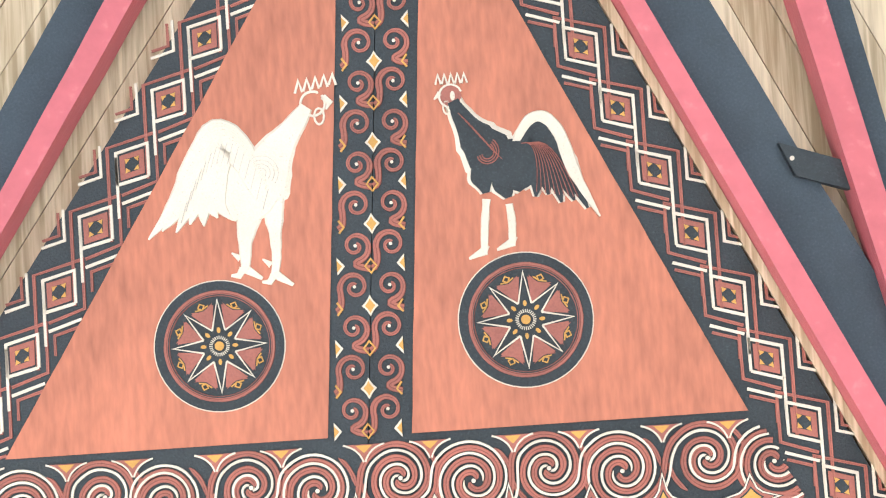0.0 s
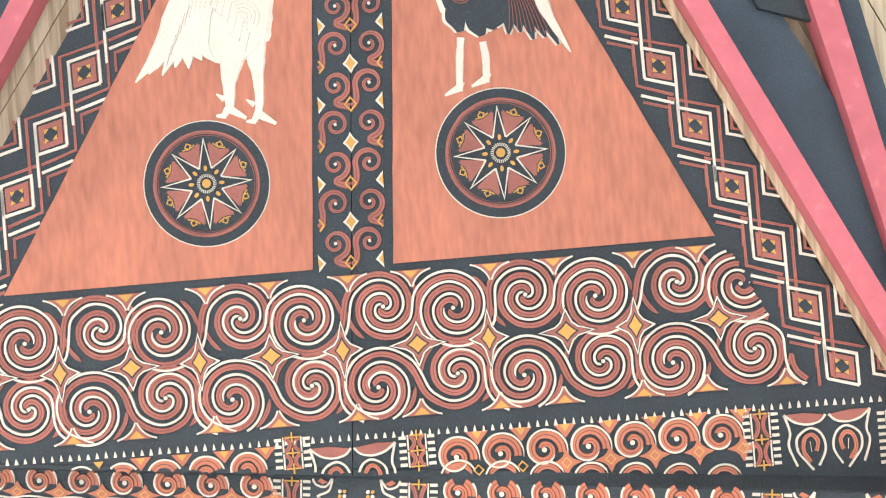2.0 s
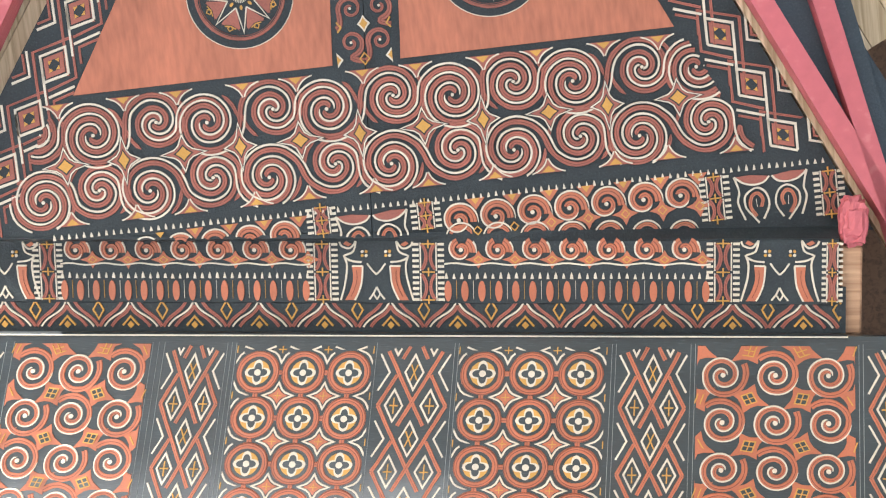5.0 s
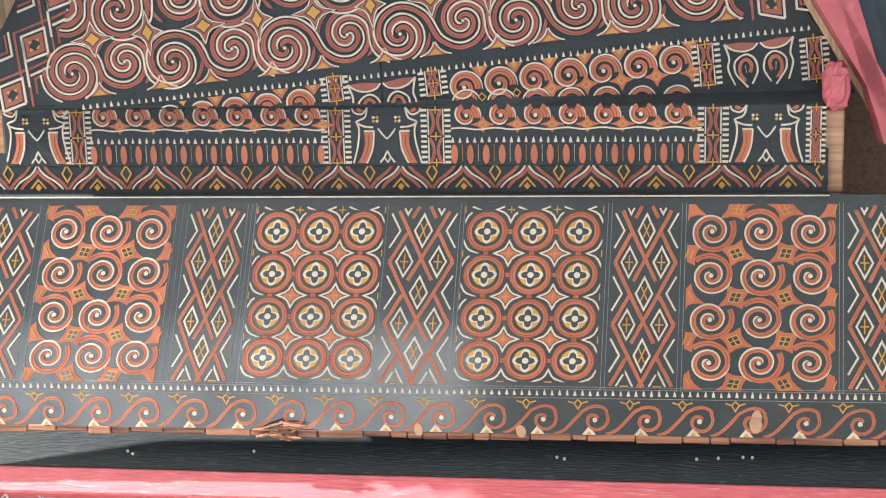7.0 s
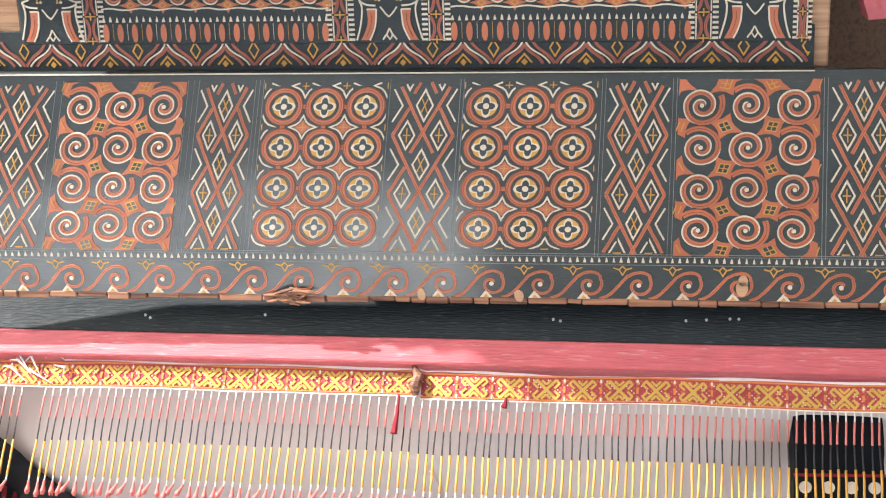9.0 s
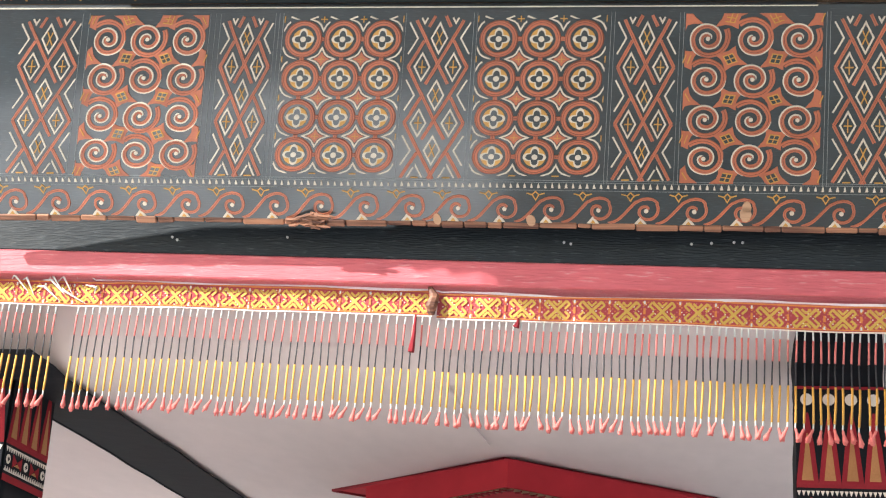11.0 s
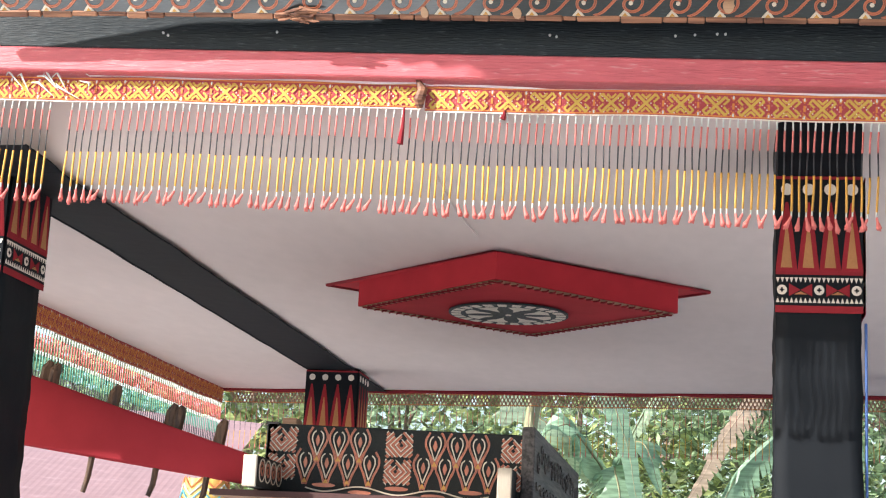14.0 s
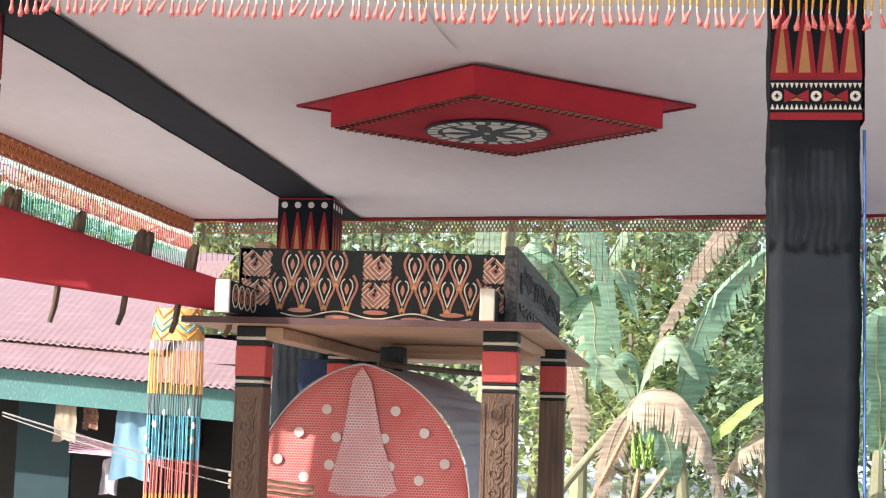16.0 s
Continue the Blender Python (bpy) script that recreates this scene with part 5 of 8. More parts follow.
# unseen thatched slopes, added forward of the gable to keep the sun off it
THATCH = paint("dark_thatch", (0.10, 0.08, 0.06), 0.95, 0.4, bump=0.6, spec=0.1)
sh = Shape()
s = sh.slot(THATCH)
nx, ny = 24, 220
for sgn in (-1, 1):
    g = []
    for j in range(ny + 1):
        y = 1.0 + 4.4 * j / ny
        # ragged eaves, to break up the edge of their shadow
        foot = (-2.63 if sgn < 0 else 2.9) + 0.16 * noise.noise((y * 3.1, sgn, 0)) + 0.16 * noise.noise((y * 13.0, sgn, 4)) + 0.10 * noise.noise((y * 31.0, sgn, 8))
        row = []
        for i in range(nx + 1):
            x = -0.55 + (foot + 0.55) * i / nx
            z = 5.40 + 1.21 * (x + 2.38) if sgn < 0 else 5.40 + 1.21 * (1.83) - 1.21 * (x + 0.55)
            row.append((sh.put((x, y, z)), sh.put((x, y, z + 0.22))))
        g.append(row)
    for j in range(ny):
        for i in range(nx):
            for k in (0, 1):
                q = (g[j][i][k], g[j][i + 1][k], g[j + 1][i + 1][k], g[j + 1][i][k])
                sh.face(q, s)
        sh.face((g[j][nx][0], g[j + 1][nx][0], g[j + 1][nx][1], g[j][nx][1]), s)
# loose straw along the left eave, added to dapple the sun
rnd = random.Random(61)
for k in range(420):
    y = rnd.uniform(1.0, 5.4)
    foot = -2.63 + 0.16 * noise.noise((y * 3.1, -1, 0)) + 0.16 * noise.noise((y * 13.0, -1, 4))
    z = 5.42 + 1.21 * (foot + 2.38)
    L = rnd.uniform(0.05, 0.16) + (0.30 if rnd.random() < 0.22 else 0)
    sh.tube([(foot + 0.12, y, z + 0.10), (foot - 0.02, y + rnd.uniform(-0.03, 0.03), z - 0.02), (foot - 0.05, y + rnd.uniform(-0.06, 0.06), z - L)], [0.020, 0.016, 0.003], THATCH, 4)
solo("thatched_roof", sh, "unseen dark thatched slopes added to shade the gable", "roof", kind="structure")
# a wooden peg across the rafter
sh = Shape()
sh.plate([(1.171, 0.563), (1.345, 0.505), (1.345, 0.572), (1.136, 0.645)], BLACK, 0.055, 0.02)
sh.disc((1.165, 0.605), 0.006, WHITE, 0.057, 0.05, 8)
solo("wooden_peg", sh, "black-painted wooden peg across the rafter", "peg", GM)
# the roof overhead and the wall behind the carved front
sh = Shape()
sh.box((-4.3, 6.9, 3.66), (2.9, 13.4, 3.72), RAW_WOOD)
solo("upper_floor", sh, "timber floor above the cloth ceiling", "floor", kind="structure")
sh = Shape()
sh.box((-4.3, 5.62, 3.66), (2.9, 6.89, 3.72), RAW_WOOD)
solo("upper_floor_front", sh, "timber floor edge above the lintel", "floor", kind="structure")

# ---- lintel ----
TILT_X = Matrix.Rotation(radians(1.28), 4, "Y")
LM = Matrix.Translation((-1.0, 5.405, 3.60)) @ TILT_X
lintel = thing("lintel", "long squared lintel painted black above and red below", "lintel", LM.translation)
# the unseen left end is drawn long to shade the carrying beam
sh = Shape(wob=0.0)
sh.box((-4.6, 0.0, -0.006), (2.6, 0.14, 0.26), LINTEL_BLACK, bevel=0.006)
part("black_face", sh, lintel, m=LM)
sh = Shape()
sh.box((-4.6, -0.004, -0.100), (2.6, 0.14, -0.004), LINTEL_RED, bevel=0.006)
part("red_face", sh, lintel, m=LM)
NAIL = paint("nail_steel", (0.6, 0.6, 0.6), 0.3, 0.1)
for x, z in ((-1.0, 0.06), (-0.98, 0.05), (-0.55, 0.07), (0.49, 0.075), (0.515, 0.07), (1.10, 0.09), (1.13, 0.09), (1.02, 0.085), (0.95, 0.08)):
    sh = Shape()
    sh.tube([(x, 0.002, z), (x, -0.006, z)], 0.005, NAIL, 8)
    part("nail", sh, lintel, "small bright nail head", LM)

# ---- the beaded fringe under the lintel ----
FM = Matrix.Translation((-1.0, 5.455, 3.442)) @ TILT_X


GAUZE = paint("bleached_gauze", (0.30, 0.19, 0.14), 0.9, 0.35, fine=(60, 60, 60), bump=0.3, spec=0.1)


def woven_band(x0, x1, h, step, motif=True, y=0.0, yarn=None):
    """A woven band in the xz plane, its figured face to the front."""
    yarn = yarn or BAND_YELLOW
    sh = Shape()
    n = max(6, int((x1 - x0) / 0.06))
    s = sh.slot(BAND_RED)
    def off(x):
        return 0.006 * noise.noise((x * 5, 0.3, y)) + 0.004 * noise.noise((x * 14, 1.3, y))
    pt = lambda x, z, d=0.0: (x, y + off(x) - d, z + 0.010 * noise.noise((x * 1.7, 2.0, y)))
    def strip(z0, z1, mat, d):
        q = sh.slot(mat)
        for i in range(n):
            a, b = x0 + (x1 - x0) * i / n, x0 + (x1 - x0) * (i + 1) / n
            sh.face(tuple(sh.put(pt(*c)) for c in ((a, z0, d), (b, z0, d), (b, z1, d), (a, z1, d))), q)
    if motif:
        strip(-h / 2, h / 2, BAND_RED, 0.0)
        strip(-h / 2, -h / 2 + 0.005, CLOTH_PALE, 0.002)
    strip(-h / 2 + 0.008, -h / 2 + 0.013, BAND_ORANGE, 0.002)
    strip(h / 2 - 0.006, h / 2, BAND_ORANGE, 0.002)
    k = 0
    x = x0 + step / 2
    def bar(a, b, w, mat, d):
        a, b = Vector(a), Vector(b)
        t = (b - a).normalized()
        q = Vector((-t.y, t.x)) * w / 2
        sh.face(tuple(sh.put(pt(c.x, c.y, d)) for c in (a - q, b - q, b + q, a + q)), sh.slot(mat))
    while not motif and x < x1 - step * 0.3:
        for m in range(4):
            g = x + step * m / 4
            for sgn in (-1, 1):
                bar((g, -sgn * h / 2), (g + step * 0.42, sgn * h / 2), 0.011, GAUZE, 0.002 * sgn)
        x += step
    # the pale specks of the weave
    speck = [PINK, CLOTH_PALE, BAND_ORANGE]
    for m in range(int((x1 - x0) / 0.0085) if motif else 0):
        for r in range(-4, 5):
            if (m + r) % 2 == 0 and (m * 7 + r * 3) % 5:
                g = x0 + 0.0085 * (m + 0.5)
                bar((g - 0.0022, r * h * 0.088), (g + 0.0022, r * h * 0.088), 0.0044, speck[(m * 5 + r * 2) % 3], 0.0012)
    while motif and x < x1 - step * 0.3:
        e = min(step * 0.36, h * 0.36)
        w = h * 0.084
        for sgn in (-1, 1):
            bar((x - e, sgn * e), (x + e, -sgn * e), w * 1.3, yarn, 0.003 + 0.0006 * (sgn > 0))
            bar((x - e * 0.98, sgn * e * 0.98), (x - e * 1.32, sgn * e * 0.55), w, yarn, 0.0042)
            bar((x + e * 0.98, sgn * e * 0.98), (x + e * 1.32, sgn * e * 0.55), w, yarn, 0.0042)
            bar((x - e * 1.30, sgn * e * 0.60), (x - e * 0.80, sgn * e * 0.12), w, yarn, 0.0048)
            bar((x + e * 1.30, sgn * e * 0.60), (x + e * 0.80, sgn * e * 0.12), w, yarn, 0.0048)
            bar((x - e * 0.45, sgn * e * 0.95), (x, sgn * e * 0.50), w, yarn, 0.0045)
            bar((x + e * 0.45, sgn * e * 0.95), (x, sgn * e * 0.50), w, yarn, 0.0045)
            # pale points at the rims
            bar((x + step / 2, sgn * h * 0.40), (x + step / 2, sgn * h * 0.27), w * 0.8, BEAD_WHITE, 0.003)
            bar((x + step / 2 - w, sgn * h * 0.36), (x + step / 2, sgn * h * 0.20), w * 0.4, BAND_ORANGE, 0.004)
            bar((x + step / 2 + w, sgn * h * 0.36), (x + step / 2, sgn * h * 0.20), w * 0.4, BAND_ORANGE, 0.004)
        bar((x + step / 2, -h * 0.12), (x + step / 2, h * 0.12), w, BAND_ORANGE, 0.0035)
        x += step
    return sh


def strand(length, r, cols, rnd, n=5):
    """A hanging string of beads from (0, 0, 0) down; cols: (share, material, thickness)."""
    sh = Shape()
    z = 0.0
    ph = rnd.uniform(0, 6)
    sway = rnd.uniform(0.0005, 0.0022)
    for share, mat, k in cols:
        L = length * share
        m = max(2, int(L / 0.03)) if k >= 0 else 2
        pts = []
        for i in range(m + 1):
            q = z - L * i / m
            pts.append((sway * math.sin(ph + q * 25) - sway * math.sin(ph), sway * 0.5 * math.cos(ph + q * 19) - sway * 0.5 * math.cos(ph), q))
        sh.tube(pts, r * k, mat, n)
        z -= L
    return sh, (sway * math.sin(ph + z * 25) - sway * math.sin(ph), 0, z)


def tassel(rnd, size=0.044):
    """A bound yarn tassel that flares towards its cut end."""
    sh = Shape()
    a = rnd.uniform(-0.55, 0.35)
    d = (math.sin(a) * size, 0, -math.cos(a) * size)
    sh.tube([(0, 0, 0.004), (d[0] * 0.15, 0, -0.003), (d[0] * 0.35, 0, d[2] * 0.30), (d[0] * 0.75, 0, d[2] * 0.72), (d[0] * 0.95, 0, d[2] * 0.92)], [0.0028, 0.0052, 0.0048, 0.0088, 0.0105], TASSEL, 7)
    for k in range(9):
        x = rnd.uniform(-0.008, 0.008)
        sh.tube([(d[0] * 0.5, 0, d[2] * 0.5), (d[0] + x, rnd.uniform(-0.006, 0.006), d[2] - rnd.uniform(0.000, 0.007))], [0.0044, 0.0020], TASSEL, 4)
    return sh


FRINGE_COLS = [(0.10, BEAD_WHITE, 0.80), (0.225, BEAD_RED, 1.0), (0.245, BEAD_BLACK, 0.75), (0.37, BEAD_YELLOW, 1.15), (0.06, BEAD_WHITE, 0.8)]


def fringe(name, label, m, x0, x1, h, length, gap, step, cols=FRINGE_COLS, r=0.0038, gaps=(), plain=False, seed=3, tass=True, yarn=None):
    rnd = random.Random(seed)
    th = thing(name, label, "fringe", m.translation, "beaded fringes")
    part("band", woven_band(x0, x1, h, step, not plain, 0.0, yarn), th, "pale gauzy band" if plain else "woven maroon band with yellow hooked crosses", m)
    kinds, tails = [strand(length, r, cols, rnd) for _ in range(7)], [tassel(rnd) for _ in range(5)]
    kinds = [(k[0].mesh("bead_strand", True), k[1]) for k in kinds]
    tails = [t.mesh("tassel", True) for t in tails]
    x = x0 + 0.01
    while x < x1:
        if not any(a < x < b for a, b in gaps):
            me, end = rnd.choice(kinds)
            k = rnd.uniform(0.985, 1.015)
            mm = m @ Matrix.Translation((x, 0.003 + 0.004 * noise.noise((x * 7, 0, seed)), -h / 2 + 0.003 + 0.010 * noise.noise((x * 1.7, 2.0, 0)))) @ Matrix.Rotation(rnd.uniform(-0.012, 0.012), 4, "Y") @ Matrix.Diagonal((1, 1, k, 1))
            st = part("bead_strand", me, th, m=mm)
            if tass:
                part("tassel", rnd.choice(tails), st, "salmon yarn tassel", mm @ Matrix.Translation(end))
        x += gap(x) * rnd.uniform(0.9, 1.1)
    return th


fr = fringe("beaded_fringe", "woven band with hanging bead strings and salmon tassels", FM, -1.85, 0.012, 0.098, 0.355, lambda x: 0.0302, 0.116, gaps=((-1.42, -1.385),), seed=3)
FM2 = FM @ Matrix.Translation((0, -0.012, -0.012))
fr2 = fringe("beaded_fringe", "woven band with hanging bead strings and salmon tassels", FM2, 0.030, 1.85, 0.098, 0.355, lambda x: 0.0272, 0.126, seed=8)
# stained knot where the two bands meet
sh = Shape(wob=0.006)
sh.tube([(0.0, -0.02, 0.06), (0.022, -0.028, 0.02), (0.012, -0.03, -0.02), (0.016, -0.02, -0.05)], [0.008, 0.018, 0.022, 0.010], EDGE_WOOD, 9)
solo("stained_knot", sh, "brown stained knot joining the two woven bands", "knot", FM)
for x, z0, z1 in ((-0.045, -0.05, -0.19), (0.333, -0.05, -0.085)):
    sh = Shape()
    sh.tube([(x, -0.02, z0), (x, -0.022, (z0 + z1) / 2), (x - 0.006, -0.02, z1)], [0.004, 0.007, 0.013], CLOTH_MAROON, 7)
    solo("loose_thread", sh, "dark red loose thread hanging from the band", "thread", FM)
sh = Shape()
for k in range(9):
    a = -1.62 + 0.035 * k + random.uniform(-0.02, 0.02)
    z = 0.03 + random.uniform(-0.02, 0.03)
    sh.tube([(a, -0.012, z), (a + random.uniform(0.01, 0.05), -0.022, z + random.uniform(-0.02, 0.03)), (a + random.uniform(0.03, 0.10), -0.014, z - random.uniform(0.0, 0.06))], [0.002, 0.005, 0.001], BEAD_WHITE, 5)
solo("frayed_threads", sh, "white frayed threads on the woven band", "thread", FM)
# a strip of white cloth that peeps out above the band
WHITE_SHEET = paint("white_sheet", (0.78, 0.76, 0.82), 0.9, 0.08, spec=0.1)
sh = Shape()
n = 90
for i in range(n):
    q = []
    for k in (i, i + 1):
        x = -1.3 + 3.1 * k / n
        d = max(0.0015, 0.011 * noise.noise((x * 2.3, 4, 0)) + 0.004)
        q.append((x, -0.010 - 0.01 * abs(noise.noise((x * 6, 1, 0))), 0.052 - 0.010 * (x > 0.02) + 0.006 * noise.noise((x * 3, 0, 0)), d))
    a, b = q
    sh.face(tuple(sh.put(p) for p in ((a[0], a[1], a[2] - a[3]), (b[0], b[1], b[2] - b[3]), (b[0], b[1] + 0.004, b[2] + b[3]), (a[0], a[1] + 0.004, a[2] + a[3]))), sh.slot(WHITE_SHEET))
solo("white_cloth_edge", sh, "rumpled white cloth edge above the woven band", "cloth", FM)

# ---- the cloth ceiling ----
CZ = 3.30
rise_from = lambda x: 5.92 + 0.63 * max(0.0, min(1.0, x + 1.0)) + 0.55 * max(0.0, min(1.0, x / 0.35))
ceil_pts = lambda x, y: CZ + 0.45 * max(0.0, rise_from(x) - y) / (rise_from(x) - 5.58) + 0.010 * noise.noise((x * 0.9, y * 0.9, 0))
sh = Shape()
s = sh.slot(CLOTH_WHITE)
nx, ny = 40, 50
g = []
for j in range(ny + 1):
    row = []
    for i in range(nx + 1):
        x = -4.10 + 6.9 * i / nx
        yb = 13.48 - 0.137 * (x + 4.1)
        y = 5.58 + (yb - 5.58) * j / ny
        row.append(sh.put((x, y, ceil_pts(x, y))))
    g.append(row)
for j in range(ny):
    for i in range(nx):
        sh.face((g[j][i], g[j + 1][i], g[j + 1][i + 1], g[j][i + 1]), s)
ceiling = solo("ceiling", sh, "taut off-white cloth ceiling", "ceiling", smooth=True, kind="structure")
sh = Shape()
s = sh.slot(CLOTH_BLACK)
# the strip runs on level under the rising front of the ceiling
strip_z = lambda x, y: min(ceil_pts(x, y), CZ + 0.008)
for j in range(60):
    y0, y1 = 5.6 + 7.7 * j / 60, 5.6 + 7.7 * (j + 1) / 60
    w = lambda y: 0.008 * noise.noise((y * 3, 7, 0))
    sh.face(tuple(sh.put(p) for p in ((-2.965 + w(y0), y0, strip_z(-2.9, y0) - 0.02), (-2.965 + w(y1), y1, strip_z(-2.9, y1) - 0.02), (-2.60 + w(y1 + 9), y1, strip_z(-2.7, y1) - 0.02), (-2.60 + w(y0 + 9), y0, strip_z(-2.7, y0) - 0.02))), s)
band = thing("black_ceiling_band", "black cloth strip along the ceiling beam", "cloth band", (-2.78, 9.6, CZ))
part("cloth", sh, band)
for x, k in ((-2.965, 0), (-2.60, 9)):
    sh = Shape()
    sh.tube([(x + 0.008 * noise.noise(((5.6 + 7.7 * j / 60 + k) * 3, 7, 0)), 5.6 + 7.7 * j / 60, strip_z(x, 5.6 + 7.7 * j / 60) - 0.021) for j in range(61)], 0.006, CLOTH_BLACK, 5)
    part("hem", sh, band, "rolled black hem")
sh = Shape()
sh.tube([(-4.1 + 6.9 * i / 40, 13.47 - 0.137 * 6.9 * i / 40, CZ - 0.012 + 0.012 * noise.noise((i * 0.5, 0, 0))) for i in range(41)], 0.016, CLOTH_MAROON, 6)
part("hem_cord", sh, ceiling, "dark red hem along the back of the ceiling")
sh = Shape()
sh.tube([(-1.02, 6.05, ceil_pts(-1.0, 6.05) - 0.006), (-1.03, 6.7, CZ - 0.006), (-1.0, 7.2, CZ - 0.006)], 0.006, CLOTH_WHITE, 5)
solo("ceiling_seam", sh, "raised seam in the ceiling cloth", "seam")

# medallion box on the ceiling
MC = Vector((-0.936, 8.26, 0))
med = thing("ceiling_medallion", "red diamond-shaped ceiling box with a black-and-white star disc", "ceiling ornament", (MC.x, MC.y, CZ))
sh = Shape()
lo, hi, half, flange = 3.14, CZ + 0.005, 0.865, 1.06
ring_pts = lambda r, z: [(MC.x - (0.03 if r > 1 else 0) + r * c, MC.y + (0.21 if r > 1 else 0.03) + r * d * (0.90 if r > 1 else 1.0), z) for c, d in ((-1, 0), (0, -1), (1, 0), (0, 1))]
s = sh.slot(CLOTH_RED)
a, b = [sh.put(p) for p in ring_pts(half, lo)], [sh.put(p) for p in ring_pts(half, hi - 0.03)]
c = [sh.put(p) for p in ring_pts(flange, hi - 0.012)]
for i in range(4):
    j = (i + 1) % 4
    sh.face((a[i], a[j], b[j], b[i]), s)
    sh.face((b[i], b[j], c[j], c[i]), s)
sh.face(tuple(a[::-1]), s)
part("red_box", sh, med)
sh = Shape()
for i in range(4):
    p, q = Vector(ring_pts(flange, hi - 0.014)[i]), Vector(ring_pts(flange, hi - 0.014)[(i + 1) % 4])
    sh.tube([p + (q - p) * t / 10 for t in range(11)], 0.010, CLOTH_MAROON, 6)
part("hem", sh, med, "dark hem of the red cloth")
GOLD = paint("brown_gold_braid", (0.26, 0.13, 0.06), 0.6, 0.4, fine=(60, 60, 60), bump=0.4)
sh = Shape()
for i in range(4):
    p, q = Vector(ring_pts(half * 0.955, lo - 0.004)[i]), Vector(ring_pts(half * 0.955, lo - 0.004)[(i + 1) % 4])
    t = (q - p).normalized()
    w = Vector((-t.y, t.x, 0)) * 0.034
    sh.face(tuple(sh.put(v) for v in (p - w, p + w, q + w, q - w)), sh.slot(GOLD))
part("braid", sh, med, "brown patterned braid border")
for i in range(4):
    p, q = Vector(ring_pts(half * 0.955, lo - 0.008)[i]), Vector(ring_pts(half * 0.955, lo - 0.008)[(i + 1) % 4])
    t = (q - p).normalized()
    w = Vector((-t.y, t.x, 0))
    sh = Shape()
    for k in range(24):
        o = p + (q - p) * ((k + 0.5) / 24)
        sh.tube([o - w * 0.026 - t * 0.010, o - w * 0.01, o + w * 0.01 + t * 0.006, o + w * 0.028 - t * 0.006], 0.0045, CLOTH_MAROON, 4)
    part("braid_figure", sh, med)
DM = Matrix.Translation((MC.x - 0.045, MC.y + 0.10, lo - 0.006)) @ Matrix.Rotation(math.pi, 4, "X")
sh = Shape()
R = 0.325
sh.disc((0, 0), R, BLACK, 0.010, 0, 40)
for k in range(24):
    a = 2 * math.pi * k / 24
    d = 2 * math.pi / 24 * 0.30
    sh.plate([(R * 0.80 * math.cos(a - d), R * 0.80 * math.sin(a - d)), (R * 0.96 * math.cos(a - d), R * 0.96 * math.sin(a - d)), (R * 0.96 * math.cos(a + d), R * 0.96 * math.sin(a + d)), (R * 0.80 * math.cos(a + d), R * 0.80 * math.sin(a + d))], CLOTH_PALE, 0.013, 0.009)
for k in range(8):
    a = 2 * math.pi * (k + 0.5) / 8
    sh.plate([(R * q * math.cos(a + e), R * q * math.sin(a + e)) for q, e in ((0.30, 0), (0.52, -0.13), (0.70, -0.27), (0.74, 0), (0.70, 0.27), (0.52, 0.13))], CLOTH_PALE, 0.013, 0.009)
sh.disc((0, 0), R * 0.05, CLOTH_PALE, 0.014, 0.009, 10)
part("star_disc", sh, med, "round black disc with a pale star", DM)

# ---- cloth-wrapped posts ----
def wrapped(name, label, x0, x1, y0, y1, z0, z1, bulge=0.006, mat=None):
    """A square post in loose cloth with soft creases."""
    sh = Shape()
    s = sh.slot(mat or CLOTH_BLACK)
    n = 130
    rows = []
    for i in range(n + 1):
        z = z0 + (z1 - z0) * i / n
        row = []
        per = []
        for t in range(6):
            per.append((x0 + (x1 - x0) * t / 6, y0))
        for t in range(6):
            per.append((x1, y0 + (y1 - y0) * t / 6))
        for t in range(6):
            per.append((x1 - (x1 - x0) * t / 6, y1))
        for t in range(6):
            per.append((x0, y1 - (y1 - y0) * t / 6))
        for x, y in per:
            k = noise.noise_vector((x * 5, y * 5, z * 2.2)) * bulge + noise.noise_vector((x * 3 + z * 4, y * 3, z * 9)) * bulge * 0.9 + noise.noise_vector((x * 7 + z * 9, y * 5, z * 19)) * bulge * 0.45
            row.append(sh.put((x + k.x, y + k.y, z)))
        rows.append(row)
    m = len(rows[0])
    for a, b in zip(rows[:-1], rows[1:]):
        for k in range(m):
            sh.face((a[k], a[(k + 1) % m], b[(k + 1) % m], b[k]), s)
    sh.face(tuple(rows[-1]), s)
    return sh


COLLAR_RED = paint("dull_red_print", (0.27, 0.026, 0.034), 0.9, 0.2, spec=0.1)


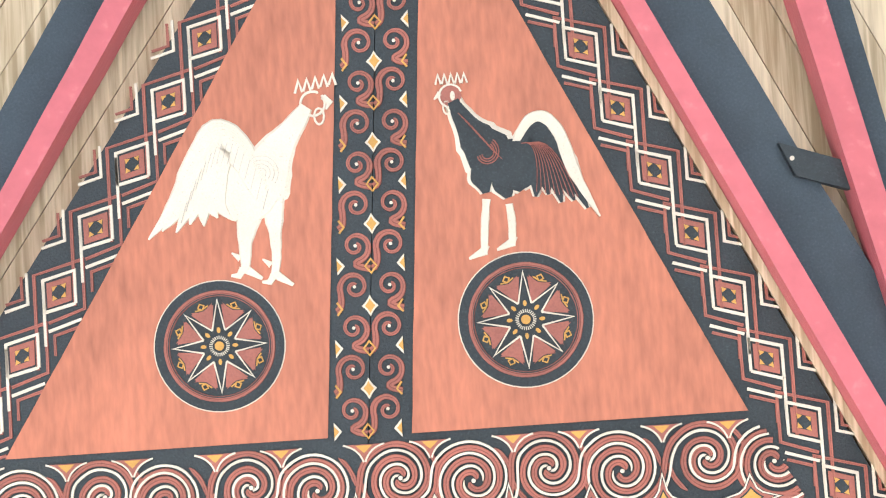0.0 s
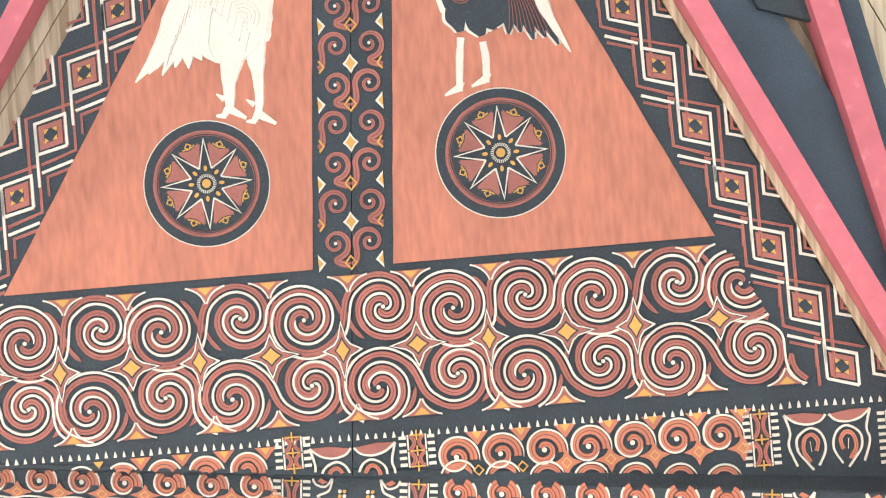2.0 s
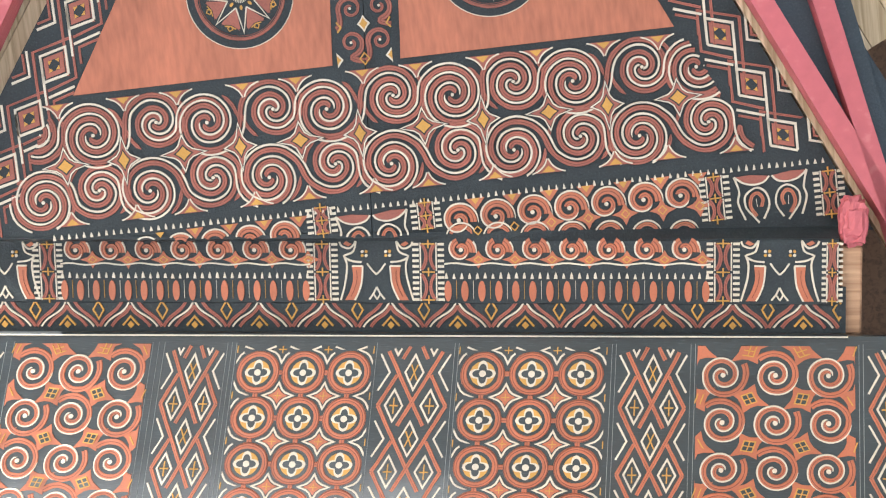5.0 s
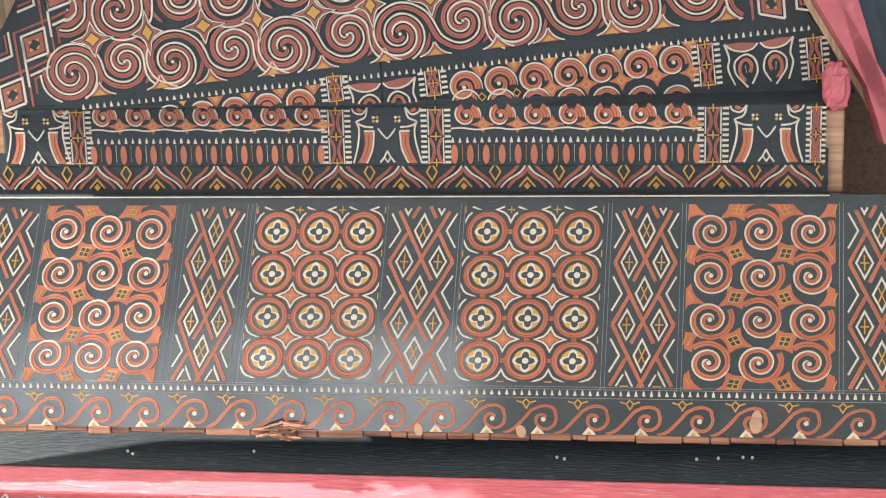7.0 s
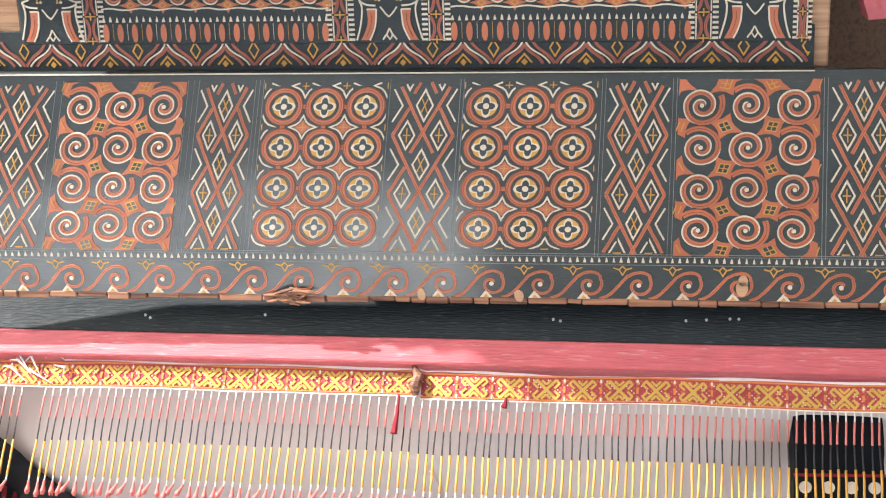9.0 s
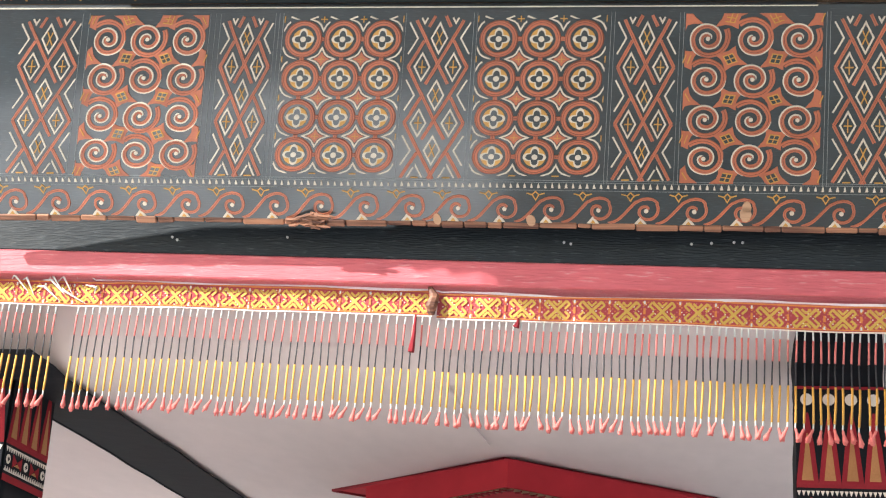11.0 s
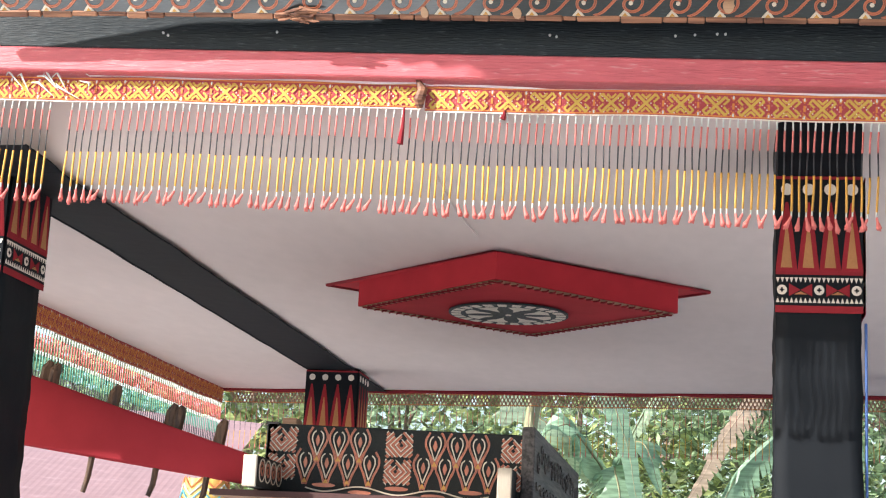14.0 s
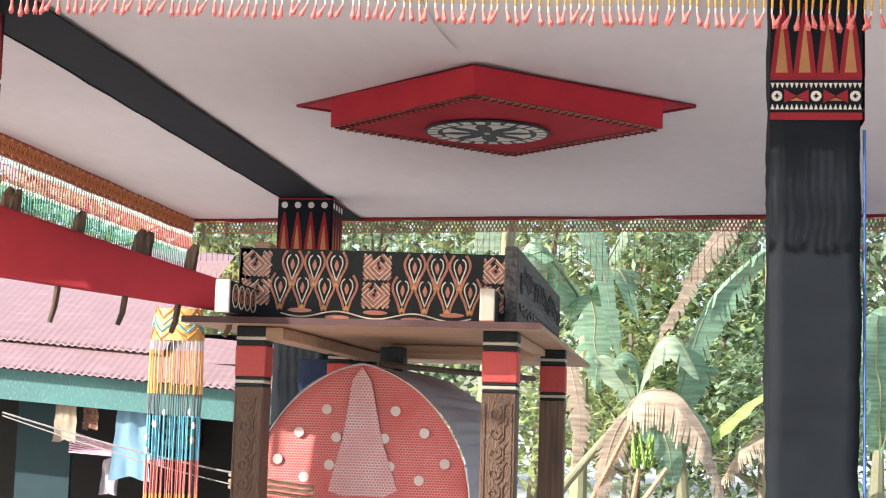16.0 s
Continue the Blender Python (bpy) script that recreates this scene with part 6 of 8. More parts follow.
def post_trim(w, top, full):
    """The printed collar of a post's front, in its own plane: x across from 0 to w, y down from the top as minus."""
    out = []
    z = 0.0
    def strip(h, mat, name, lift=0.003):
        nonlocal z
        sh = Shape()
        sh.plate([(0, z - h), (w, z - h), (w, z), (0, z)], mat, lift, 0)
        out.append((name, sh))
        z -= h
    strip(0.012, COLLAR_RED, "red_edge")
    sh = Shape()
    sh.plate([(0, z - 0.075), (w, z - 0.075), (w, z), (0, z)], CLOTH_BLACK, 0.0025, 0)
    out.append(("dot_strip", sh))
    n = 4
    for i in range(n):
        sh = Shape()
        sh.disc((w * (i + 0.5) / n, z - 0.042), 0.024, CLOTH_PALE, 0.005, 0.002, 16)
        out.append(("pale_dot", sh))
    z -= 0.075
    H = full
    sh = Shape()
    sh.plate([(0, z - H), (w, z - H), (w, z), (0, z)], CLOTH_BLACK, 0.0025, 0)
    out.append(("spike_field", sh))
    for i in range(n):
        c = w * (i + 0.5) / n
        e = w / n * 0.5
        sh = Shape()
        sh.plate([(c - e, z - H), (c + e, z - H), (c + e * 0.62, z - H * 0.5), (c + e * 0.12, z - 0.02), (c - e * 0.12, z - 0.02), (c - e * 0.62, z - H * 0.5)], COLLAR_RED, 0.0045, 0.002)
        sh.plate([(c - e * 0.52, z - H + 0.012), (c + e * 0.52, z - H + 0.012), (c + e * 0.05, z - H * 0.34), (c - e * 0.05, z - H * 0.34)], CLOTH_TAN, 0.006, 0.002)
        out.append(("red_spike", sh))
    z -= H
    strip(0.016, COLLAR_RED, "red_edge")
    sh = Shape()
    sh.plate([(0, z - 0.125), (w, z - 0.125), (w, z), (0, z)], CLOTH_BLACK, 0.0025, 0)
    out.append(("eye_strip", sh))
    for i in range(19):
        c = w * (i + 0.5) / 19
        e = w / 19 * 0.42
        for a, d in ((z - 0.012, -1), (z - 0.113, 1)):
            sh = Shape()
            sh.plate([(c - e, a), (c + e, a), (c, a + d * 0.020)][::-d * -1 if d < 0 else 1], CLOTH_PALE, 0.005, 0.002)
            out.append(("pale_tooth", sh))
    for i in range(5):
        c = (w * (i + 0.5 - 0.15) / 4.7, z - 0.062)
        sh = Shape()
        if i % 2 == 0:
            sh.disc(c, 0.020, CLOTH_PALE, 0.005, 0.002, 16)
            sh.ribbon([(c[0] - 0.009, c[1]), (c[0] + 0.009, c[1])], 0.006, CLOTH_BLACK, 0.0065, 0.004)
            sh.ribbon([(c[0], c[1] - 0.009), (c[0], c[1] + 0.009)], 0.006, CLOTH_BLACK, 0.0067, 0.004)
            out.append(("pale_eye", sh))
        else:
            for d in (-1, 1):
                sh.plate([(c[0], c[1]), (c[0] + d * 0.045, c[1] - 0.026), (c[0] + d * 0.045, c[1] + 0.026)][::d], COLLAR_RED, 0.005, 0.002)
            sh.plate([(c[0] - 0.026, c[1] - 0.018), (c[0], c[1] - 0.006), (c[0] + 0.026, c[1] - 0.018)], CLOTH_TAN, 0.0058, 0.002)
            out.append(("red_bow", sh))
    z -= 0.125
    strip(0.028, COLLAR_RED, "red_edge")
    return out


def post(x0, x1, y0, y1, ztop, zcollar, spikes, label):
    th = thing("wrapped_post", label, "post", ((x0 + x1) / 2, (y0 + y1) / 2, 0), "pavilion posts")
    part("black_cloth", wrapped("p", "", x0, x1, y0, y1, 0.0, ztop, 0.009), th, smooth=True)
    front = board((x0 - 0.004, y0 - 0.012, zcollar), (1, 0, 0), (0, 0, 1))
    for nm, sh in post_trim(x1 - x0 + 0.008, 0, spikes):
        part(nm, sh, th, m=front)
    side = board((x1 + 0.012, y0 - 0.004, zcollar), (0, 1, 0), (0, 0, 1))
    for nm, sh in post_trim(y1 - y0 + 0.008, 0, spikes):
        part(nm, sh, th, m=side)
    return th


P1 = post(0.352, 0.684, 6.2, 6.50, 3.62, 3.340, 0.30, "post wrapped in black cloth with a red printed collar")
P2 = post(-3.22, -2.845, 6.03, 6.45, 3.62, 3.42, 0.31, "post wrapped in black cloth with a red printed collar")
P3 = post(-2.97, -2.57, 11.95, 12.32, 3.29, 3.275, 0.36, "rear post wrapped in black cloth with a red spiked collar")
P4 = post(0.75, 1.15, 11.6, 11.95, 3.29, 3.275, 0.36, "rear post wrapped in black cloth with a red spiked collar")
BLUE = paint("blue_piping", (0.05, 0.12, 0.35), 0.6, 0.1)
sh = Shape()
sh.tube([(0.700, 6.215, 0.0), (0.702, 6.215, 1.4), (0.700, 6.215, 2.75)], 0.006, BLUE, 6)
part("blue_cord", sh, P1, "blue cord along the post's edge")


# ---- fringes round the far sides of the ceiling ----
PALE_COLS = [(0.12, BEAD_WHITE, 0.9), (0.25, BEAD_RED, 0.9), (0.23, BEAD_BLACK, 0.8), (0.30, BEAD_YELLOW, 1.1), (0.10, BEAD_RED, 1.4)]
BK = Matrix.Translation((-4.08, 13.50, CZ - 0.075)) @ Matrix.Rotation(radians(-7.8), 4, "Z")
fringe("beaded_fringe", "bleached gauzy band with thin bead strings behind the ceiling", BK, 0.0, 6.6, 0.10, 0.40, lambda x: 0.05, 0.13, PALE_COLS, 0.0026, seed=21, tass=False, plain=True)
SD = Matrix.Translation((-4.09, 5.9, CZ - 0.068)) @ Matrix.Rotation(radians(90), 4, "Z")
FADED_GREEN = paint("faded_green_beads", (0.06, 0.25, 0.19), 0.4, 0.2)
FADED_RED = paint("faded_red_beads", (0.52, 0.11, 0.10), 0.4, 0.2)
SIDE_COLS = [(0.07, BEAD_WHITE, 1.0), (0.20, FADED_RED, 1.0), (0.05, BEAD_WHITE, 1.0), (0.18, FADED_GREEN, 0.9), (0.14, BEAD_BLACK, 0.8), (0.36, BEAD_YELLOW, 1.1)]
fringe("beaded_fringe", "woven band with red, green and yellow bead strings along the side", SD, 0.0, 7.55, 0.15, 0.55, lambda x: 0.048, 0.14, SIDE_COLS, 0.0052, seed=31, tass=False, yarn=BAND_ORANGE)

# ---- the bier under the pavilion ----
LACQUER = paint("dull_black_lacquer", (0.011, 0.014, 0.014), 0.6, 0.35, bump=0.25, worn=(0.05, 0.04, 0.035), worn_amount=0.3, spec=0.25)
bier = thing("bier", "small carved platform on four posts over a cloth-covered coffin", "bier", (-1.3, 8.2, 0))
BX0, BX1, BY0, BY1 = -1.925, -0.685, 7.055, 9.30
FB = board((BX0, BY0, 2.205), (1, 0, -0.015), (0, 0, 1))
W = BX1 - BX0
sh = Shape()
sh.box((0, -0.160, -0.05), (W, 0.160, 0.0), LACQUER, bevel=0.004)
front = part("front_board", sh, bier, "black board carved with hearts, hooks and leaves", FB)


def hook_block(u0, u1, flip):
    """A block filled with slanting hooked strokes in red and white."""
    k = 1 if flip else -1
    cx, cy = (u0 + u1) / 2, 0.026
    half, tall = (u1 - u0) / 2, 0.122
    sh = Shape(keep=lambda x, y: abs(x - cx) < half and abs(y - cy) < tall)
    def run(pts, mat, w, h):
        dense = []
        for a, b in zip(pts[:-1], pts[1:]):
            dense += [(a[0] + (b[0] - a[0]) * t / 10, a[1] + (b[1] - a[1]) * t / 10) for t in range(10)]
        sh.ribbon(dense + [pts[-1]], w, mat, h)
    for e in (-1, 1):
        o = (cx + k * e * 0.010, cy + e * 0.060)
        sh.keep = lambda x, y: abs(x - cx) < half and 0.002 < (y - cy) * e < tall
        for n in range(5):
            r = 0.018 + 0.024 * n
            d = k if (n + (e > 0)) % 2 else -k
            ring = [(o[0] + r * x * d, o[1] + r * y) for x, y in ((0, 1), (1, 0), (0, -1), (-1, 0), (-0.45, 0.55))]
            run(ring, CORAL, 0.0098, 0.0040 + 0.0001 * n)
            run([(o[0] + (p[0] - o[0]) * (1 + 0.0105 / r), o[1] + (p[1] - o[1]) * (1 + 0.0105 / r)) for p in ring], WHITE, 0.0040, 0.0043)
    return sh


for a, b, f in ((0.012, 0.150, 0), (0.560, 0.690, 1), (1.095, 1.225, 0)):
    part("hook_block", hook_block(a, b, f), front, m=FB)


def heart(c, up):
    """A white pear-shaped loop with a red heart, in a pointed red frame."""
    sh = Shape()
    x, y = c
    for s in (-1, 1):
        sh.ribbon(plumed([(x, y - 0.060), (x + s * 0.014, y - 0.022), (x + s * 0.026, y + 0.014), (x + s * 0.022, y + 0.040), (x + s * 0.010, y + 0.052)], 16), 0.0055, WHITE, 0.0042)
        sh.ribbon(plumed([(x + s * 0.006, y - 0.092), (x + s * 0.022, y - 0.040), (x + s * 0.042, y + 0.004), (x + s * 0.044, y + 0.036), (x + s * 0.026, y + 0.070)], 16), 0.0098, CORAL, 0.0038)
    sh.plate(star4((x, y + 0.008), 0.010, 0.026, -0.15), CORAL, 0.0042)
    sh.plate([(x - 0.013, y - 0.084), (x + 0.013, y - 0.084), (x, y - 0.062)], OCHRE, 0.0042)
    return sh


for u0 in (0.195, 0.745):
    for i in range(4):
        if i < 3:
            part("heart_motif", heart((u0 + 0.048 + 0.100 * i, 0.082), 1), front, m=FB)
        part("heart_motif", heart((u0 + 0.100 * i - 0.002, -0.020), 1), front, m=FB)
for i in range(5):
    u = 0.20 + 0.17 * i
    sh = Shape()
    sh.ribbon([(u + 0.17 * t / 12, -0.126 + (0.014 if i % 2 else -0.014) * math.sin(math.pi * t / 12)) for t in range(13)], 0.006, WHITE, 0.0042)
    sh.disc((u + 0.085, -0.126 + (-0.012 if i % 2 else 0.014)), 0.055, CORAL, 0.0038, 0, 14, 0.010)
    part("leaf_wave", sh, front, m=FB)
sh = Shape(wob=0.003)
sh.box((BX1 - 0.05, BY0 - 0.012, 2.037), (BX1 + 0.012, BY1 + 0.40, 2.385), GREY_WOOD, bevel=0.006)
part("side_board", sh, bier, "weathered grey side board with worn carving")
rnd = random.Random(14)
for k in range(15):
    y = BY0 + 0.05 + 0.172 * k
    sd = board((BX1 + 0.013, y, 2.21), (0, 1, 0), (0, 0, 1))
    sh = Shape(wob=0.004)
    sh.ribbon(curl((0.08, 0.05 + rnd.uniform(-0.02, 0.02)), 0.012, 0.055, rnd.uniform(0, 360), 1.2, 20), 0.014, GREY_WOOD, 0.006)
    part("worn_carving", sh, bier, m=sd)
    sh = Shape(wob=0.004)
    sh.ribbon([(0.0, -0.075), (0.06, -0.10 + rnd.uniform(-0.02, 0.02)), (0.16, -0.08)], 0.016, GREY_WOOD, 0.006)
    part("worn_carving", sh, bier, m=sd)
sh = Shape()
sh.box((BX0 - 0.0, BY0, 2.04), (BX0 + 0.05, BY1, 2.37), GREY_WOOD)
sh.box((BX0, BY1 - 0.05, 2.04), (BX1, BY1, 2.34), GREY_WOOD)
part("side_board", sh, bier, "weathered grey side board")
sh = Shape()
sh.box((BX0 + 0.06, BY0 + 0.03, 2.34), (BX0 + 0.13, BY0 + 0.14, 2.395), RAW_WOOD, bevel=0.005)
part("timber_end", sh, bier, "bare timber end")
sh = Shape()
sh.box((-2.10, 6.80, 2.012), (BX1 + 0.135, 10.9, 2.036), RAW_WOOD, bevel=0.003)
part("platform", sh, bier, "sawn plank platform with a reddish edge")
EDGE_RED = paint("reddish_plank_edge", (0.060, 0.020, 0.018), 0.7, 0.2)
sh = Shape()
sh.box((-2.10, 6.792, 2.010), (BX1 + 0.137, 6.799, 2.038), EDGE_RED)
part("platform_edge", sh, bier, "reddish front edge of the platform")
WHITE_END = paint("white_painted_end", (0.46, 0.40, 0.32), 0.6, 0.12)
for x, lead in ((-1.905, True), (-0.815, False)):
    sh = Shape()
    w = 0.062
    f = 6.62 if lead else 6.85
    sh.box((x, f + 0.012, 2.045), (x + w, 7.05, 2.180), LACQUER, bevel=0.003)
    r = part("runner", sh, bier, "black runner beam with a white end")
    sh = Shape(wob=0.001)
    sh.box((x - 0.001, f, 2.043), (x + w + 0.001, f + 0.013, 2.182), WHITE_END, bevel=0.004)
    part("white_end", sh, r, "chipped white-painted beam end")
    if lead:
        sd = board((x + w + 0.001, 6.66, 2.12), (0, 1, 0), (0, 0, 1))
        for k in range(4):
            sh = Shape()
            sh.ribbon(curl((0.05 + 0.098 * k, 0.0), 0.008, 0.040, 90, 1.3, 24), 0.010, CORAL, 0.003)
            sh.ring((0.05 + 0.098 * k, 0), 0.049, 0.005, WHITE, 0.003, 20)
            part("curl", sh, r, m=sd)
    else:
        sh = Shape()
        sh.box((x + 0.002, 6.852, 2.022), (x + w - 0.002, 7.0, 2.046), CLOTH_RED)
        part("red_block", sh, r, "red painted block under the white end")
RED_POST = paint("red_post_paint", (0.42, 0.050, 0.042), 0.65, 0.2, worn=(0.25, 0.05, 0.04), worn_amount=0.4)
CARVED = paint("carved_brown_wood", (0.095, 0.046, 0.024), 0.6, 0.35, fine=(120, 120, 50), bump=0.6)


def bier_post(x0, x1, y0, carved):
    def seg(name, za, zb, mat, grow=0.0, label=""):
        sh = Shape()
        sh.box((x0 - grow, y0 - grow, za), (x1 + grow, y0 + (x1 - x0) + grow, zb), mat, bevel=0.004)
        return part(name, sh, bier, label)
    seg("black_band", 1.965, 2.012, LACQUER)
    seg("white_band", 1.950, 1.965, WHITE_END, 0.001)
    seg("black_band", 1.925, 1.950, LACQUER)
    seg("red_band", 1.790, 1.925, RED_POST, 0.002, "bright red painted band")
    seg("black_band", 1.775, 1.790, LACQUER)
    seg("white_band", 1.760, 1.775, WHITE_END, 0.001)
    seg("black_band", 1.745, 1.760, LACQUER)
    shaft = seg("shaft", 0.0, 1.745, CARVED if carved else DARK_WOOD, 0.0, "dark brown carved post shaft")
    if carved:
        f = board(((x0 + x1) / 2, y0 - 0.001, 1.70), (1, 0, 0), (0, 0, 1))
        for k in range(9):
            sh = Shape()
            z = -0.04 - 0.085 * k
            sh.ribbon(curl((-0.015, z), 0.006, 0.034, 0, 1.2, 22), 0.006, CARVED, 0.004)
            sh.ribbon(bez((0.04, z + 0.045), (0.0, z + 0.02), (0.05, z - 0.02), (0.0, z - 0.045), 8), 0.006, CARVED, 0.004)
            for e in (-1, 1):
                sh.ribbon([(e * 0.058, z - 0.04), (e * 0.058, z + 0.04)], 0.004, CARVED, 0.003)
            part("carved_curl", sh, shaft, m=f)


bier_post(-1.908, -1.775, 7.0, True)
bier_post(-0.815, -0.665, 7.0, True)
bier_post(-0.690, -0.560, 8.55, False)
bier_post(-1.90, -1.77, 8.9, False)
for a, b in (((-1.78, 7.0, 1.955), (-1.70, 9.6, 2.008)), ((-1.45, 8.3, 1.94), (-0.70, 8.40, 2.008)), ((-0.72, 7.15, 1.975), (-0.665, 9.6, 2.008)), ((-1.48, 8.20, 1.80), (-1.36, 8.34, 1.99))):
    sh = Shape()
    sh.box(a, b, RAW_WOOD if a[2] > 1.85 else BLACK, bevel=0.004)
    part("brace", sh, bier, "sawn timber bearer")

# the coffin under a red dotted cloth
DOTTED = netted("red_netted_cloth", (0.50, 0.070, 0.062), (0.62, 0.33, 0.30), 0.015)
LILAC = paint("lilac_sheen_cloth", (0.36, 0.30, 0.33), 0.5, 0.18, fine=(40, 40, 40), bump=0.2)
coffin = thing("coffin", "round-topped coffin with a red dotted cloth front and lilac cover", "coffin", (-1.44, 8.3, 0))


def arch_pt(a, r=1.0):
    """A pointed arch, a from -1 (left foot) to 1 (right foot)."""
    s = abs(a)
    x = 0.525 * (1 - (1 - s) ** 1.75) * (1 if a > 0 else -1)
    z = 1.875 - 0.62 * s ** 1.5 - 0.2 * max(0, s - 0.8)
    return -1.455 + x * r, 1.2 + (z - 1.2) * r


n = 36
sh = Shape()
s = sh.slot(DOTTED)
prev = None
for i in range(n + 1):
    a = -1 + 2 * i / n
    col = []
    for k in range(9):
        t = k / 8
        x, z = arch_pt(a)
        zb = 0.75
        px = x
        pz = zb + (z - zb) * t
        col.append(sh.put((px, 7.60 + 0.035 * t * t + 0.006 * noise.noise((px * 6, pz * 6, 0)), pz)))
    if prev:
        for k in range(8):
            sh.face((prev[k], col[k], col[k + 1], prev[k + 1]), s)
    prev = col
part("front_cloth", sh, coffin, "red cloth with pale dots")
n = 90
sh = Shape()
s = sh.slot(LILAC)
prev = None
for i in range(n + 1):
    a = -1 + 2 * i / n
    x, z = arch_pt(a, 1.01)
    fold = 0.020 * noise.noise((a * 22, 1.0, 0)) + 0.010 * noise.noise((a * 47, 2.0, 0))
    col = [sh.put((x + fold * min(1, k / 2) * (1 if a > 0 else -1) + 0.008 * noise.noise((a * 6, y * 3, 0)), y, z + fold * min(1, k / 2) + 0.008 * noise.noise((a * 5, y * 4, 3)))) for k, y in enumerate((7.62, 7.9, 8.3, 8.7, 9.1, 9.5, 9.9))]
    if prev:
        for k in range(6):
            sh.face((prev[k], prev[k + 1], col[k + 1], col[k]), s)
    prev = col
part("cover", sh, coffin, "lilac-grey satin cover", smooth=True)
sh = Shape()
sh.tube([(arch_pt(-1 + 2 * i / 40, 1.0)[0], 7.615, arch_pt(-1 + 2 * i / 40, 1.0)[1]) for i in range(41)], 0.0022, CLOTH_PALE, 6)
part("rim_piping", sh, coffin, "thin pale piping round the arch")
DOT = paint("silver_dot", (0.58, 0.46, 0.42), 0.4, 0.15)
for x, z in ((-1.62, 1.66), (-1.455, 1.68), (-1.29, 1.66), (-1.75, 1.55), (-1.57, 1.53), (-1.34, 1.53), (-1.15, 1.56), (-1.85, 1.42), (-1.72, 1.34), (-1.17, 1.34), (-1.05, 1.42), (-1.60, 1.40), (-1.31, 1.40)):
    sh = Shape()
    sh.disc((x, z), 0.024, DOT, 0.004, 0, 14)
    part("pale_dot", sh, coffin, m=Matrix(((1, 0, 0, 0), (0, 0, -1, 7.612), (0, 1, 0, 0), (0, 0, 0, 1))))
SILVER = netted("silver_net_fan", (0.50, 0.20, 0.19), (0.74, 0.64, 0.62), 0.016, False)
sh = Shape()
V = Matrix(((1, 0, 0, 0), (0, 0, -1, 7.606), (0, 1, 0, 0), (0, 0, 0, 1)))
sh.plate([(-1.60, 1.28), (-1.52, 1.255), (-1.43, 1.262), (-1.34, 1.255), (-1.27, 1.29), (-1.35, 1.52), (-1.41, 1.80), (-1.455, 1.86), (-1.50, 1.80), (-1.54, 1.52)], SILVER, 0.0022, 0)
part("pale_fan", sh, coffin, "pale netted fan-shaped ornament", V)
# vine rope lying along the coffin's ridge
sh = Shape(wob=0.006)
sh.tube([(-1.40 + 0.06 * k, 7.8 + 0.17 * k, 1.885 + 0.006 * noise.noise((k * 1.0, 0, 0))) for k in range(11)], 0.016, DARK_WOOD, 7)
solo("dry_vine", sh, "dark dry vine lying over the coffin", "vine")
# dark cloth-wrapped post and blue drape behind the bier
NAVY = paint("navy_cloth", (0.018, 0.030, 0.065), 0.85, 0.2, spec=0.2)
solo("navy_drape", wrapped("p", "", -2.15, -1.72, 9.3, 9.45, 0, 1.96, 0.012, NAVY), "dark navy drape hanging behind the bier", "drape", smooth=True)
SLATE = paint("slate_blue_cloth", (0.05, 0.11, 0.20), 0.8, 0.2)
solo("blue_drape", wrapped("p", "", -1.70, -1.62, 9.5, 9.56, 0, 1.95, 0.006, SLATE), "narrow blue drape beside the navy one", "drape", smooth=True)

# ---- the long red carrying beam ----
rb = thing("carrying_beam", "long carrying beam wrapped in crimson cloth with wooden pegs", "beam", (-2.6, 6.95, 2.2))
CRIMSON = paint("deep_crimson_cloth", (0.36, 0.034, 0.043), 0.9, 0.10, scale=(2, 2, 2), fine=(8, 8, 8), bump=0.1, spec=0.1)
sh = Shape()
s = sh.slot(CRIMSON)
prev = None
for i in range(25):
    t = i / 24
    x = -4.4 + 2.50 * t
    top = 2.525 + (x + 3.017) * (-0.300) - 0.004 * math.sin(t * 9)
    bot = 2.205 + (x + 2.998) * (-0.130)
    y0 = 6.92 + 0.02 * t
    d = 0.16
    mid_ = (top + bot) / 2
    col = [sh.put(p) for p in ((x, y0, bot + 0.012), (x, y0 - 0.004, mid_), (x, y0, top - 0.012), (x, y0 + 0.015, top), (x, y0 + d, top), (x, y0 + d, bot), (x, y0 + 0.015, bot))]
    if prev:
        for k in range(7):
            sh.face((prev[k], col[k], col[(k + 1) % 7], prev[(k + 1) % 7]), s)
    else:
        sh.face(tuple(col[::-1]), s)
    prev = col
sh.face(tuple(prev), s)
part("crimson_wrap", sh, rb, smooth=True)
for x, z, l in ((-2.738, 2.16, 0.155), (-2.423, 2.11, 0.11), (-2.178, 2.07, 0.10), (-1.935, 2.03, 0.07), (-3.2, 2.25, 0.16)):
    sh = Shape()
    sh.tube([(x + 0.012, 6.98, z + 0.10), (x, 6.96, z - l * 0.5), (x - 0.016, 6.95, z - l)], [0.016, 0.014, 0.012], DARK_WOOD, 7)
    part("peg", sh, rb, "dark wooden peg under the beam")
for x, z in ((-2.99, 2.53), (-2.645, 2.425), (-2.36, 2.345), (-2.115, 2.28), (-2.95, 2.52), (-2.325, 2.335)):
    sh = Shape(wob=0.004)
    sh.tube([(x - 0.02, 6.99, z - 0.03), (x - 0.004, 6.98, z + 0.05), (x + 0.012, 6.98, z + 0.085)], [0.030, 0.028, 0.014], DARK_WOOD, 7)
    part("peg_head", sh, rb, "blunt wooden peg head above the beam")

